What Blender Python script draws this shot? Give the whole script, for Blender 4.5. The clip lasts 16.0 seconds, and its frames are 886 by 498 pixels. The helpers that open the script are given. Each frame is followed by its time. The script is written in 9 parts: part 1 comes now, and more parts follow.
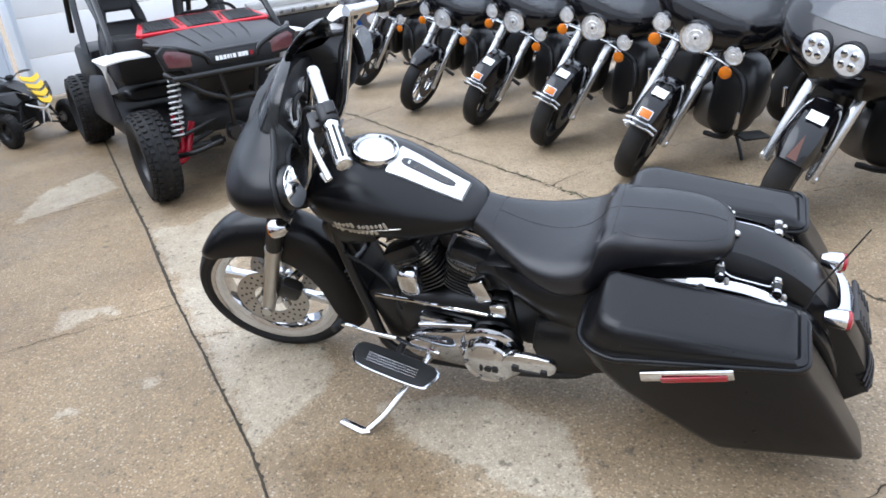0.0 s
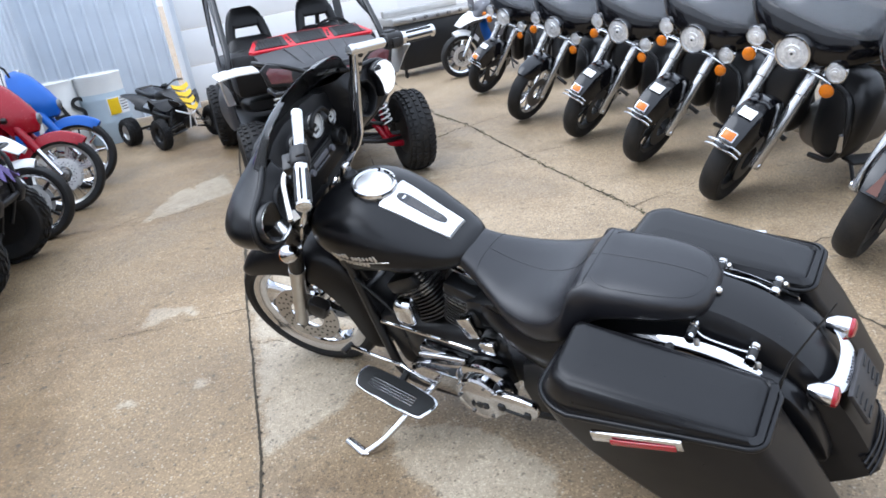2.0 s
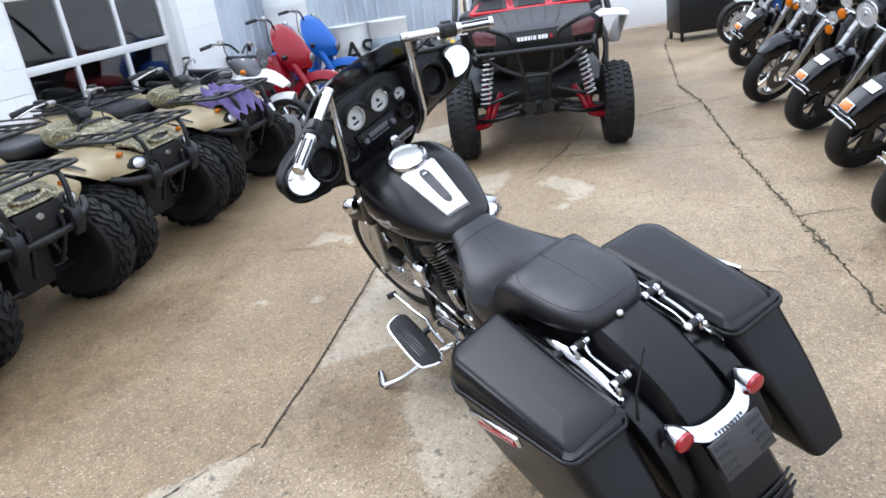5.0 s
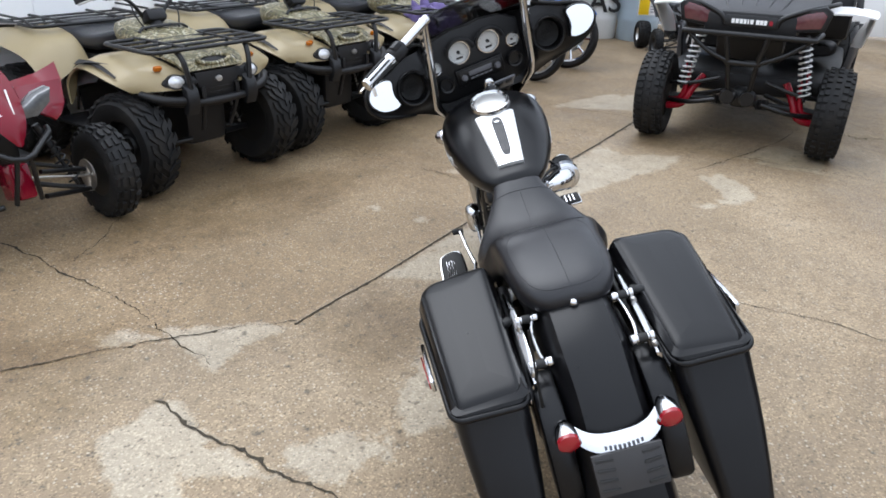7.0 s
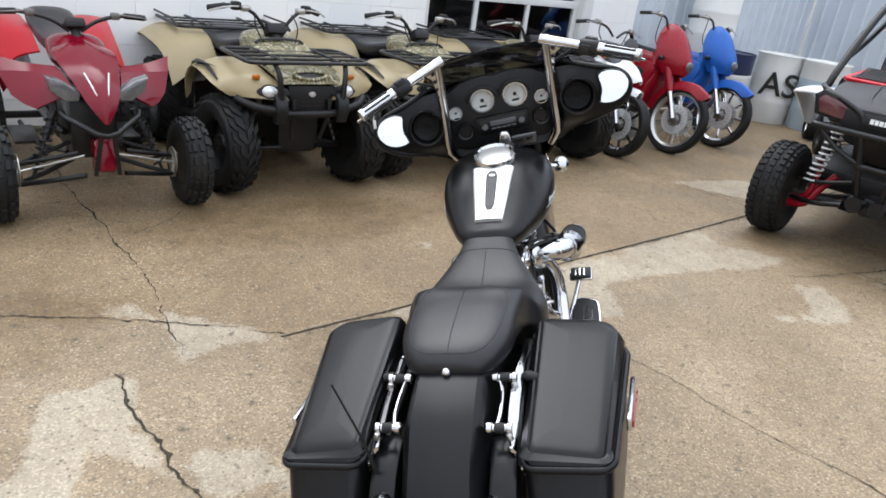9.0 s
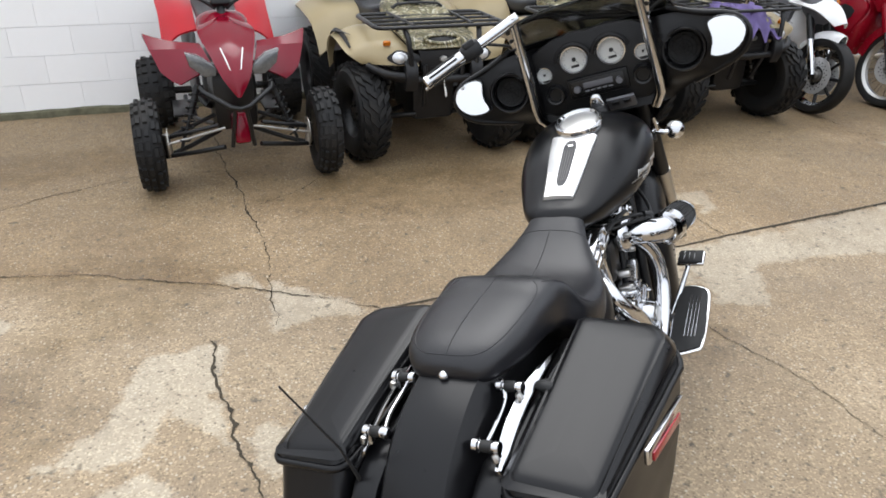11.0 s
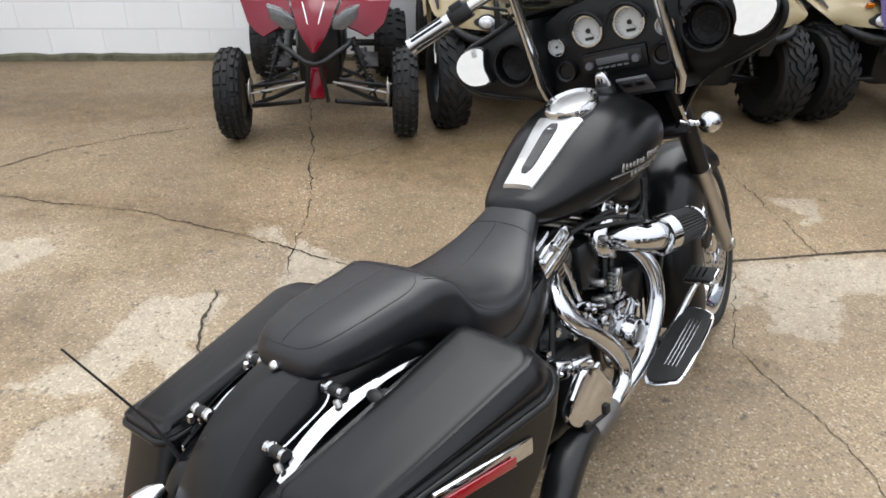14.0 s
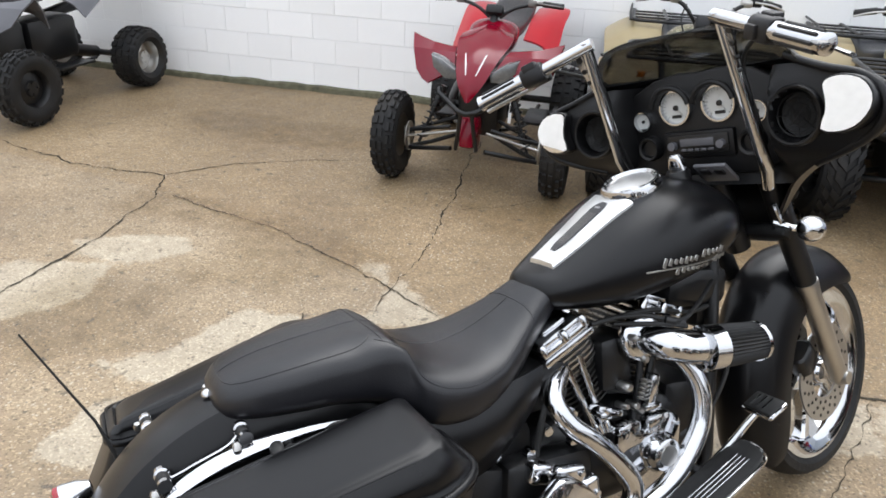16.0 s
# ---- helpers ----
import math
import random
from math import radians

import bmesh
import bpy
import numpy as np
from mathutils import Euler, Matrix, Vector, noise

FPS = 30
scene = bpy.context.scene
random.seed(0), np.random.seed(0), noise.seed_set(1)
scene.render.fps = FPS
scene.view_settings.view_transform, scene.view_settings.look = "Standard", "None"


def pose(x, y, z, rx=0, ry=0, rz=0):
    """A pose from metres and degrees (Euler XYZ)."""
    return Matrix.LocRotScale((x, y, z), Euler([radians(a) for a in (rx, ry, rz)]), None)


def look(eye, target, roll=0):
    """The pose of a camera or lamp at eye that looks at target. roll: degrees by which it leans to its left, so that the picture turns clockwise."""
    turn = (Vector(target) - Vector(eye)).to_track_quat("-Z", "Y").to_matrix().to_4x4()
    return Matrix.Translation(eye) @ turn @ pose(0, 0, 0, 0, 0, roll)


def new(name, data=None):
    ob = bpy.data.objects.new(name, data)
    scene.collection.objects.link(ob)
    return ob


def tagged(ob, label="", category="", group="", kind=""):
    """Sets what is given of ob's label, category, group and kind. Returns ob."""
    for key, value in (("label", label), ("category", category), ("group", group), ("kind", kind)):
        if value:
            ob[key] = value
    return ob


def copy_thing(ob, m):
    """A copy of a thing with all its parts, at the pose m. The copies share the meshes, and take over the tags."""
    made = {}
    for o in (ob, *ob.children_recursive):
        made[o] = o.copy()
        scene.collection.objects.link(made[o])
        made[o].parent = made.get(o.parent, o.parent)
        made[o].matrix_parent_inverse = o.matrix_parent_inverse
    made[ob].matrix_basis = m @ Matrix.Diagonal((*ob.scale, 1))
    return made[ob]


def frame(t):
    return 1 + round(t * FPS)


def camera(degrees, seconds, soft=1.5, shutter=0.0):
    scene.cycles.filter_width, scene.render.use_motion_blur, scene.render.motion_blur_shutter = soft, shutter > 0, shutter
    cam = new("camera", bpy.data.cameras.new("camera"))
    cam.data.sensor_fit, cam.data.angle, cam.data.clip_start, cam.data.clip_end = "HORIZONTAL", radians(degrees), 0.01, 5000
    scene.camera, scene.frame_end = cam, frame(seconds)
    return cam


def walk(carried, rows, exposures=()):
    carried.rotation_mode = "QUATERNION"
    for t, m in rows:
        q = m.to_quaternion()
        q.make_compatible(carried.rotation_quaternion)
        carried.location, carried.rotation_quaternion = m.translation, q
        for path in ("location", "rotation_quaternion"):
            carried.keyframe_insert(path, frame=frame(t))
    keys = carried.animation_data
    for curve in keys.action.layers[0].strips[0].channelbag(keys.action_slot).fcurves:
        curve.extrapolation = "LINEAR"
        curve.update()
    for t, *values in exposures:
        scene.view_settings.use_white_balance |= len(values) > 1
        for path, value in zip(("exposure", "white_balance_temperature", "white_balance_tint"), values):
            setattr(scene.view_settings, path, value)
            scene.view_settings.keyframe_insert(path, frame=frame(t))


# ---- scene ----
cam = camera(63.3, 16.0, soft=1.7)
PATH = [
    (0, (-2.106, 1.017, 1.560), (-0.400, 0.336, 0.768), -6.7),
    (0.5, (-2.228, 0.881, 1.583), (-0.463, 0.299, 0.844), -7.2),
    (1, (-2.288, 0.764, 1.589), (-0.509, 0.289, 0.809), -8.8),
    (1.5, (-2.265, 0.627, 1.600), (-0.445, 0.267, 0.855), -9.0),
    (2, (-2.248, 0.495, 1.617), (-0.412, 0.222, 0.870), -9.1),
    (2.5, (-2.325, 0.336, 1.632), (-0.487, 0.180, 0.857), -10.3),
    (3, (-2.432, 0.168, 1.626), (-0.584, 0.146, 0.860), -11.6),
    (5.5, (-2.436, -0.688, 1.650), (-0.716, 0.018, 0.913), -5.0),
    (6, (-2.347, -0.828, 1.628), (-0.677, 0.014, 0.918), -0.5),
    (6.5, (-2.260, -0.971, 1.631), (-0.678, 0.003, 0.891), 1.6),
    (7, (-2.211, -1.149, 1.620), (-0.764, -0.066, 0.766), 1.5),
    (7.5, (-2.131, -1.348, 1.630), (-0.845, -0.148, 0.678), 2.6),
    (8, (-1.988, -1.434, 1.639), (-0.766, -0.164, 0.693), 3.7),
    (8.5, (-1.798, -1.499, 1.655), (-0.507, -0.167, 0.908), 7.9),
    (9, (-1.657, -1.567, 1.641), (-0.502, -0.128, 0.866), 7.8),
    (11.5, (-1.013, -1.614, 1.647), (-0.525, 0.100, 0.738), 1.3),
    (12, (-0.872, -1.641, 1.645), (-0.557, 0.122, 0.754), 1.8),
    (12.5, (-0.752, -1.670, 1.641), (-0.507, 0.088, 0.719), 1.5),
    (13, (-0.697, -1.683, 1.628), (-0.407, 0.070, 0.708), 1.0),
    (13.5, (-0.613, -1.642, 1.602), (-0.347, 0.077, 0.615), -0.4),
    (14, (-0.482, -1.565, 1.606), (-0.311, 0.159, 0.606), 1.4),
    (14.5, (-0.351, -1.547, 1.612), (-0.350, 0.216, 0.669), 1.6),
    (15, (-0.207, -1.539, 1.609), (-0.429, 0.192, 0.630), 3.2),
    (15.5, (-0.141, -1.480, 1.613), (-0.454, 0.247, 0.652), 2.0),
    (16, (0.007, -1.431, 1.603), (-0.415, 0.310, 0.712), 2.6),
]
walk(cam, [(t, look(eye, target, roll)) for t, eye, target, roll in PATH],
     [(0, 1.22, 5730, 10), (3, 1.28, 5680, 10), (5.5, 1.14, 5800, 10), (6.5, 0.96, 5900, 10), (8, 0.87, 6180, 10), (9, 0.90, 6230, 10),
      (11.5, 0.90, 6430, 10), (13, 0.88, 6430, 10), (16, 0.98, 6380, 10)])# ---- light: bright overcast sky ----
world = bpy.data.worlds.new("overcast_sky")
scene.world = world
world.use_nodes = True
wn, wl = world.node_tree.nodes, world.node_tree.links
sky = wn.new("ShaderNodeTexSky")
sky.sky_type = "NISHITA"
sky.sun_disc = False
sky.sun_elevation, sky.sun_rotation = radians(55), radians(8)
sky.air_density, sky.dust_density, sky.ozone_density = 1.0, 6.0, 1.0
pale = wn.new("ShaderNodeHueSaturation")
pale.inputs["Saturation"].default_value = 0.25
wl.new(sky.outputs[0], pale.inputs["Color"])
# an even layer of cloud in front of the clear sky
cloud = wn.new("ShaderNodeMix")
cloud.data_type = "RGBA"
cloud.inputs["Factor"].default_value = 0.80
wl.new(pale.outputs[0], cloud.inputs["A"])
# the cloud is about twice as bright overhead as at the horizon, as an overcast sky is
up_way, height, layer = wn.new("ShaderNodeTexCoord"), wn.new("ShaderNodeSeparateXYZ"), wn.new("ShaderNodeValToRGB")
wl.new(up_way.outputs["Generated"], height.inputs[0])
wl.new(height.outputs["Z"], layer.inputs[0])
layer.color_ramp.elements[0].color, layer.color_ramp.elements[1].color = (0.49, 0.515, 0.555, 1), (1.0, 1.045, 1.12, 1)
bright = wn.new("ShaderNodeVectorMath")
bright.operation = "SCALE"
bright.inputs["Scale"].default_value = 11.6
wl.new(layer.outputs[0], bright.inputs[0])
wl.new(bright.outputs[0], cloud.inputs["B"])
wl.new(cloud.outputs["Result"], wn["Background"].inputs["Color"])
wn["Background"].inputs["Strength"].default_value = 0.112
sun = new("sun", bpy.data.lights.new("sun", "SUN"))
sun.data.energy, sun.data.angle, sun.data.color = 0.75, radians(50), (1.0, 0.98, 0.95)
sun.matrix_world = look((0, 0, 10), (math.sin(radians(8)) * -7.0, math.cos(radians(8)) * -7.0, 0))


# ---- materials ----
def material(name, base, rough=0.5, metal=0.0, vary=0.12, scale=6.0, fine=60.0, bump=0.0, coat=0.0, tint=None, dirt=0.0, spread=0.0, ior=1.45, rvar=0.18):
    """A painted, moulded or metal surface: two scales of variation, optional second tint, relief and dust."""
    m = bpy.data.materials.new(name)
    m.use_nodes = True
    n, l = m.node_tree.nodes, m.node_tree.links
    b = n["Principled BSDF"]
    co = n.new("ShaderNodeTexCoord")
    big, small = n.new("ShaderNodeTexNoise"), n.new("ShaderNodeTexNoise")
    big.inputs["Scale"].default_value, small.inputs["Scale"].default_value = scale, fine
    big.inputs["Detail"].default_value = small.inputs["Detail"].default_value = 5
    for x in (big, small):
        l.new(co.outputs["Object"], x.inputs["Vector"])
    mix = n.new("ShaderNodeMix")
    mix.data_type = "RGBA"
    lo = [c * (1 - vary) for c in base]
    hi = list(tint) if tint else [min(1, c * (1 + vary)) for c in base]
    mix.inputs["A"].default_value, mix.inputs["B"].default_value = (*lo, 1), (*hi, 1)
    add = n.new("ShaderNodeMath")
    add.operation = "MULTIPLY_ADD"
    add.inputs[1].default_value = 0.35
    l.new(small.outputs["Fac"], add.inputs[0])
    sub = n.new("ShaderNodeMath")
    sub.operation = "MULTIPLY_ADD"
    sub.inputs[1].default_value, sub.inputs[2].default_value = 1.3, -0.33
    l.new(big.outputs["Fac"], sub.inputs[0])
    l.new(sub.outputs[0], add.inputs[2])
    l.new(add.outputs[0], mix.inputs["Factor"])
    colour = mix.outputs["Result"]
    if spread:
        info, hsv = n.new("ShaderNodeObjectInfo"), n.new("ShaderNodeHueSaturation")
        rng = n.new("ShaderNodeMapRange")
        rng.inputs["To Min"].default_value, rng.inputs["To Max"].default_value = 1 - spread, 1 + spread
        l.new(info.outputs["Random"], rng.inputs["Value"])
        l.new(rng.outputs[0], hsv.inputs["Value"])
        l.new(colour, hsv.inputs["Color"])
        colour = hsv.outputs[0]
    if dirt:
        d, ramp, dm = n.new("ShaderNodeTexNoise"), n.new("ShaderNodeValToRGB"), n.new("ShaderNodeMix")
        d.inputs["Scale"].default_value, d.inputs["Detail"].default_value = scale * 0.7, 8
        l.new(co.outputs["Object"], d.inputs["Vector"])
        ramp.color_ramp.elements[0].position, ramp.color_ramp.elements[1].position = 0.45, 0.75
        l.new(d.outputs["Fac"], ramp.inputs[0])
        k = n.new("ShaderNodeMath")
        k.operation, k.inputs[1].default_value = "MULTIPLY", dirt
        l.new(ramp.outputs[0], k.inputs[0])
        dm.data_type = "RGBA"
        dm.inputs["B"].default_value = (0.16, 0.13, 0.095, 1)
        l.new(k.outputs[0], dm.inputs["Factor"])
        l.new(colour, dm.inputs["A"])
        colour = dm.outputs["Result"]
    l.new(colour, b.inputs["Base Color"])
    r = n.new("ShaderNodeMapRange")
    r.inputs["To Min"].default_value, r.inputs["To Max"].default_value = max(0.02, rough * (1 - rvar)), min(1, rough * (1 + rvar))
    l.new(small.outputs["Fac"], r.inputs["Value"])
    l.new(r.outputs[0], b.inputs["Roughness"])
    b.inputs["Metallic"].default_value = metal
    b.inputs["IOR"].default_value = ior
    b.inputs["Coat Weight"].default_value = coat
    b.inputs["Coat Roughness"].default_value = 0.06
    if bump:
        bp = n.new("ShaderNodeBump")
        bp.inputs["Strength"].default_value, bp.inputs["Distance"].default_value = bump, 0.004
        l.new(small.outputs["Fac"], bp.inputs["Height"])
        l.new(bp.outputs[0], b.inputs["Normal"])
    return m


def glass(name, colour, rough=0.02, transmit=1.0, ior=1.1):
    m = bpy.data.materials.new(name)
    m.use_nodes = True
    b = m.node_tree.nodes["Principled BSDF"]
    b.inputs["Base Color"].default_value = (*colour, 1)
    b.inputs["Roughness"].default_value = rough
    b.inputs["Transmission Weight"].default_value = transmit
    b.inputs["IOR"].default_value = ior
    return m


def leather(name, base):
    """Fine-grained vinyl with shallow wrinkles."""
    m = material(name, base, 0.34, 0, 0.15, 5, 260, 0.08, ior=1.46, rvar=0.1)
    n, l = m.node_tree.nodes, m.node_tree.links
    v, bp = n.new("ShaderNodeTexVoronoi"), n.new("ShaderNodeBump")
    v.inputs["Scale"].default_value = 420
    co = next(x for x in n if x.type == "TEX_COORD")
    l.new(co.outputs["Object"], v.inputs["Vector"])
    bp.inputs["Strength"].default_value, bp.inputs["Distance"].default_value = 0.2, 0.001
    l.new(v.outputs["Distance"], bp.inputs["Height"])
    old = next(x for x in n if x.type == "BUMP" and x is not bp)
    l.new(old.outputs[0], bp.inputs["Normal"])
    l.new(bp.outputs[0], n["Principled BSDF"].inputs["Normal"])
    return m


def camouflage(name, tones):
    """Printed leaf pattern in several tones."""
    m = material(name, tones[0], 0.4)
    n, l = m.node_tree.nodes, m.node_tree.links
    co = next(x for x in n if x.type == "TEX_COORD")
    w, v, ramp = n.new("ShaderNodeTexNoise"), n.new("ShaderNodeTexVoronoi"), n.new("ShaderNodeValToRGB")
    w.inputs["Scale"].default_value, w.inputs["Detail"].default_value, w.inputs["Distortion"].default_value = 7, 6, 1.6
    l.new(co.outputs["Object"], w.inputs["Vector"])
    l.new(w.outputs["Color"], v.inputs["Vector"])
    v.inputs["Scale"].default_value = 13
    sep = n.new("ShaderNodeSeparateColor")
    l.new(v.outputs["Color"], sep.inputs[0])
    l.new(sep.outputs[0], ramp.inputs[0])
    ramp.color_ramp.interpolation = "CONSTANT"
    for i, c in enumerate(tones):
        e = ramp.color_ramp.elements[i] if i < 2 else ramp.color_ramp.elements.new(0.5)
        e.position, e.color = i / len(tones), (*c, 1)
    l.new(ramp.outputs[0], n["Principled BSDF"].inputs["Base Color"])
    return m


SATIN = material("satin_black_paint", (0.0046, 0.0046, 0.0053), 0.28, 0, 0.2, 4, 30, 0.0, ior=1.345, rvar=0.05)
VINYL = leather("black_vinyl", (0.0085, 0.0085, 0.0105))
CHROME = material("chrome", (0.60, 0.605, 0.62), 0.07, 1.0, 0.04, 5, 40)
STEEL = material("brushed_aluminium", (0.50, 0.49, 0.47), 0.3, 1.0, 0.12, 8, 120)
DULLMETAL = material("dull_cast_metal", (0.20, 0.19, 0.18), 0.5, 0.9, 0.2, 8, 90, 0.1)
BLACKMETAL = material("black_coated_metal", (0.006, 0.006, 0.0065), 0.36, 0.0, 0.25, 8, 70, 0.05)
PLASTIC = material("black_moulded_plastic", (0.008, 0.008, 0.009), 0.45, 0, 0.2, 7, 150, 0.12, dirt=0.05, ior=1.4)
INNER = material("grained_dash_plastic", (0.003, 0.003, 0.0036), 0.42, 0, 0.2, 7, 200, 0.15, ior=1.38)
GLOSS = material("gloss_black_paint", (0.003, 0.003, 0.004), 0.09, 0, 0.2, 4, 50, coat=0.15, ior=1.42)
RUBBER = material("tyre_rubber", (0.0065, 0.0065, 0.0068), 0.66, 0, 0.3, 9, 80, 0.2, dirt=0.08, ior=1.4)
CLEANRUBBER = material("black_rubber", (0.010, 0.010, 0.010), 0.6, 0, 0.2, 9, 80, 0.1)
REDLENS = material("red_lens", (0.26, 0.006, 0.014), 0.12, 0, 0.1, 8, 60, coat=0.6)
PALEDISC = material("pale_disc_steel", (0.62, 0.61, 0.60), 0.35, 0.5, 0.15, 12, 100)
AMBER = material("amber_lens", (0.52, 0.14, 0.003), 0.18, 0, 0.25, 40, 90, 0.2, coat=0.2)
DIAL = material("silver_dial", (0.55, 0.56, 0.55), 0.4, 0.1, 0.05, 8, 60)
DARKDIAL = material("black_marking", (0.012, 0.012, 0.012), 0.5)
FINMETAL = material("machined_black_fins", (0.045, 0.044, 0.043), 0.32, 0.6, 0.2, 12, 90)
FORKGREY = material("worn_bright_alloy", (0.50, 0.50, 0.50), 0.22, 0.9, 0.15, 8, 90)
FINEDGE = material("machined_head_fins", (0.19, 0.187, 0.18), 0.28, 0.85, 0.2, 12, 90)
DISC = material("drilled_disc_steel", (0.42, 0.40, 0.37), 0.35, 0.9, 0.15, 12, 100)
LAMPGLASS = material("headlamp_lens", (0.66, 0.67, 0.68), 0.25, 0.45, 0.45, 45, 150, 0.3, coat=0.5)
SLANTLENS = material("smoked_clear_lens", (0.13, 0.135, 0.14), 0.12, 0.2, 0.4, 30, 120, coat=0.6)
MIRROR = material("mirror_glass", (0.92, 0.93, 0.93), 0.015, 1.0, 0.01)
SMOKED = glass("smoked_shield", (0.10, 0.098, 0.095), 0.02, 0.95, 1.4)
CLEARSHIELD = glass("clear_shield", (0.18, 0.187, 0.20), 0.03, 0.64, 1.5)
FUELDOOR = material("satin_silver", (0.80, 0.80, 0.79), 0.3, 0.85, 0.05, 8, 80)
INSERT = material("ribbed_grey_insert", (0.045, 0.045, 0.048), 0.35, 0.3, 0.2, 9, 120)
WHITE = material("white_paint", (0.78, 0.78, 0.78), 0.35, 0, 0.05, 5, 60, dirt=0.08)
PAPER = material("white_paper_tag", (0.80, 0.80, 0.79), 0.7, 0, 0.04)
RED = material("red_bodywork", (0.25, 0.003, 0.012), 0.26, 0, 0.12, 4, 60, ior=1.4)
MAROON = material("dark_red_bodywork", (0.155, 0.002, 0.012), 0.14, 0, 0.12, 4, 40, ior=1.38, rvar=0.05)
ORANGERED = material("bright_red_bodywork", (0.43, 0.004, 0.014), 0.3, 0, 0.1, 4, 60, ior=1.38)
BLUE = material("blue_bodywork", (0.012, 0.10, 0.42), 0.35, 0, 0.15, 4, 60, ior=1.4)
YELLOW = material("yellow_bodywork", (0.80, 0.52, 0.01), 0.35, 0, 0.1, 5, 60)
TAN = material("tan_bodywork", (0.37, 0.295, 0.165), 0.36, 0, 0.1, 4, 80, 0.03, dirt=0.1)
CAMO = camouflage("printed_camouflage", [(0.26, 0.225, 0.13), (0.045, 0.037, 0.024), (0.46, 0.43, 0.33), (0.11, 0.10, 0.045), (0.22, 0.11, 0.07), (0.33, 0.28, 0.16), (0.07, 0.055, 0.03)])
COPPER = material("copper_graphic", (0.09, 0.032, 0.02), 0.35, 0.1, 0.1)
GREYPLASTIC = material("grey_plastic", (0.10, 0.10, 0.11), 0.45, 0, 0.15, 6, 90, 0.05)
PURPLE = material("purple_cloth", (0.12, 0.09, 0.22), 0.9, 0, 0.3, 12, 90, 0.4)


# ---- mesh helpers ----
def part(name, bm, mat, parent=None, label="", xf=None, angle=38, bevel=0.0):
    """Links a bmesh as one mesh object under a thing or a part."""
    if xf is not None:
        bm.transform(xf)
    bmesh.ops.recalc_face_normals(bm, faces=bm.faces[:])
    me = bpy.data.meshes.new(name)
    bm.to_mesh(me)
    bm.free()
    me.polygons.foreach_set("use_smooth", [True] * len(me.polygons))
    me.set_sharp_from_angle(angle=radians(angle))
    me.materials.append(mat)
    ob = new(name, me)
    if parent:
        ob.parent = parent
    if label:
        ob["label"] = label
    if bevel:
        bv = ob.modifiers.new("bevel", "BEVEL")
        bv.width, bv.segments, bv.limit_method, bv.angle_limit = bevel, 2, "ANGLE", radians(40)
    return ob


def thing(name, m, label, category, group=""):
    """An Empty at the base of a thing; its parts are meshes under it."""
    ob = new(name)
    ob.empty_display_size = 0.1
    ob.matrix_world = m
    return tagged(ob, label, category, group)


def B():
    return bmesh.new()


def V(*a):
    return Vector(a)


def box(bm, c, s, rot=None, bev=0.0, seg=2):
    """A box with rounded edges: centre, full sizes, optional rotation matrix or Euler degrees."""
    t = bmesh.new()
    bmesh.ops.create_cube(t, size=1.0)
    for v in t.verts:
        v.co = Vector((v.co.x * s[0], v.co.y * s[1], v.co.z * s[2]))
    if bev:
        bmesh.ops.bevel(t, geom=t.edges[:], offset=bev, segments=seg, profile=0.5, affect="EDGES")
    if rot is not None:
        m = Euler([radians(a) for a in rot]).to_matrix().to_4x4() if not isinstance(rot, Matrix) else rot.to_4x4()
        t.transform(m)
    t.transform(Matrix.Translation(c))
    merge(bm, t)
    return bm


def merge(bm, t, m=None):
    if m is not None:
        t.transform(m)
    vs = [bm.verts.new(v.co) for v in t.verts]
    t.verts.index_update()
    for f in t.faces:
        try:
            bm.faces.new([vs[v.index] for v in f.verts])
        except ValueError:
            pass
    t.free()


def smooth(pts, k=4, closed=False):
    """Catmull-Rom points through pts (tuples of any length)."""
    pts = [np.array(p, float) for p in pts]
    n = len(pts)
    out = []
    for i in range(n if closed else n - 1):
        a, b, c, d = (pts[(i + j) % n] if closed else pts[min(max(i + j, 0), n - 1)] for j in (-1, 0, 1, 2))
        for s in range(k):
            t = s / k
            out.append(0.5 * (2 * b + (c - a) * t + (2 * a - 5 * b + 4 * c - d) * t * t + (3 * b - a - 3 * c + d) * t ** 3))
    if not closed:
        out.append(pts[-1])
    return out


def rings(bm, secs, caps=True, closed=False):
    """Skins a list of rings of equal length."""
    vr = [[bm.verts.new(p) for p in s] for s in secs]
    m = len(vr)
    for i in range(m if closed else m - 1):
        a, b = vr[i], vr[(i + 1) % m]
        n = len(a)
        for j in range(n):
            bm.faces.new((a[j], a[(j + 1) % n], b[(j + 1) % n], b[j]))
    if caps and not closed:
        bm.faces.new(vr[0][::-1])
        bm.faces.new(vr[-1])
    return bm


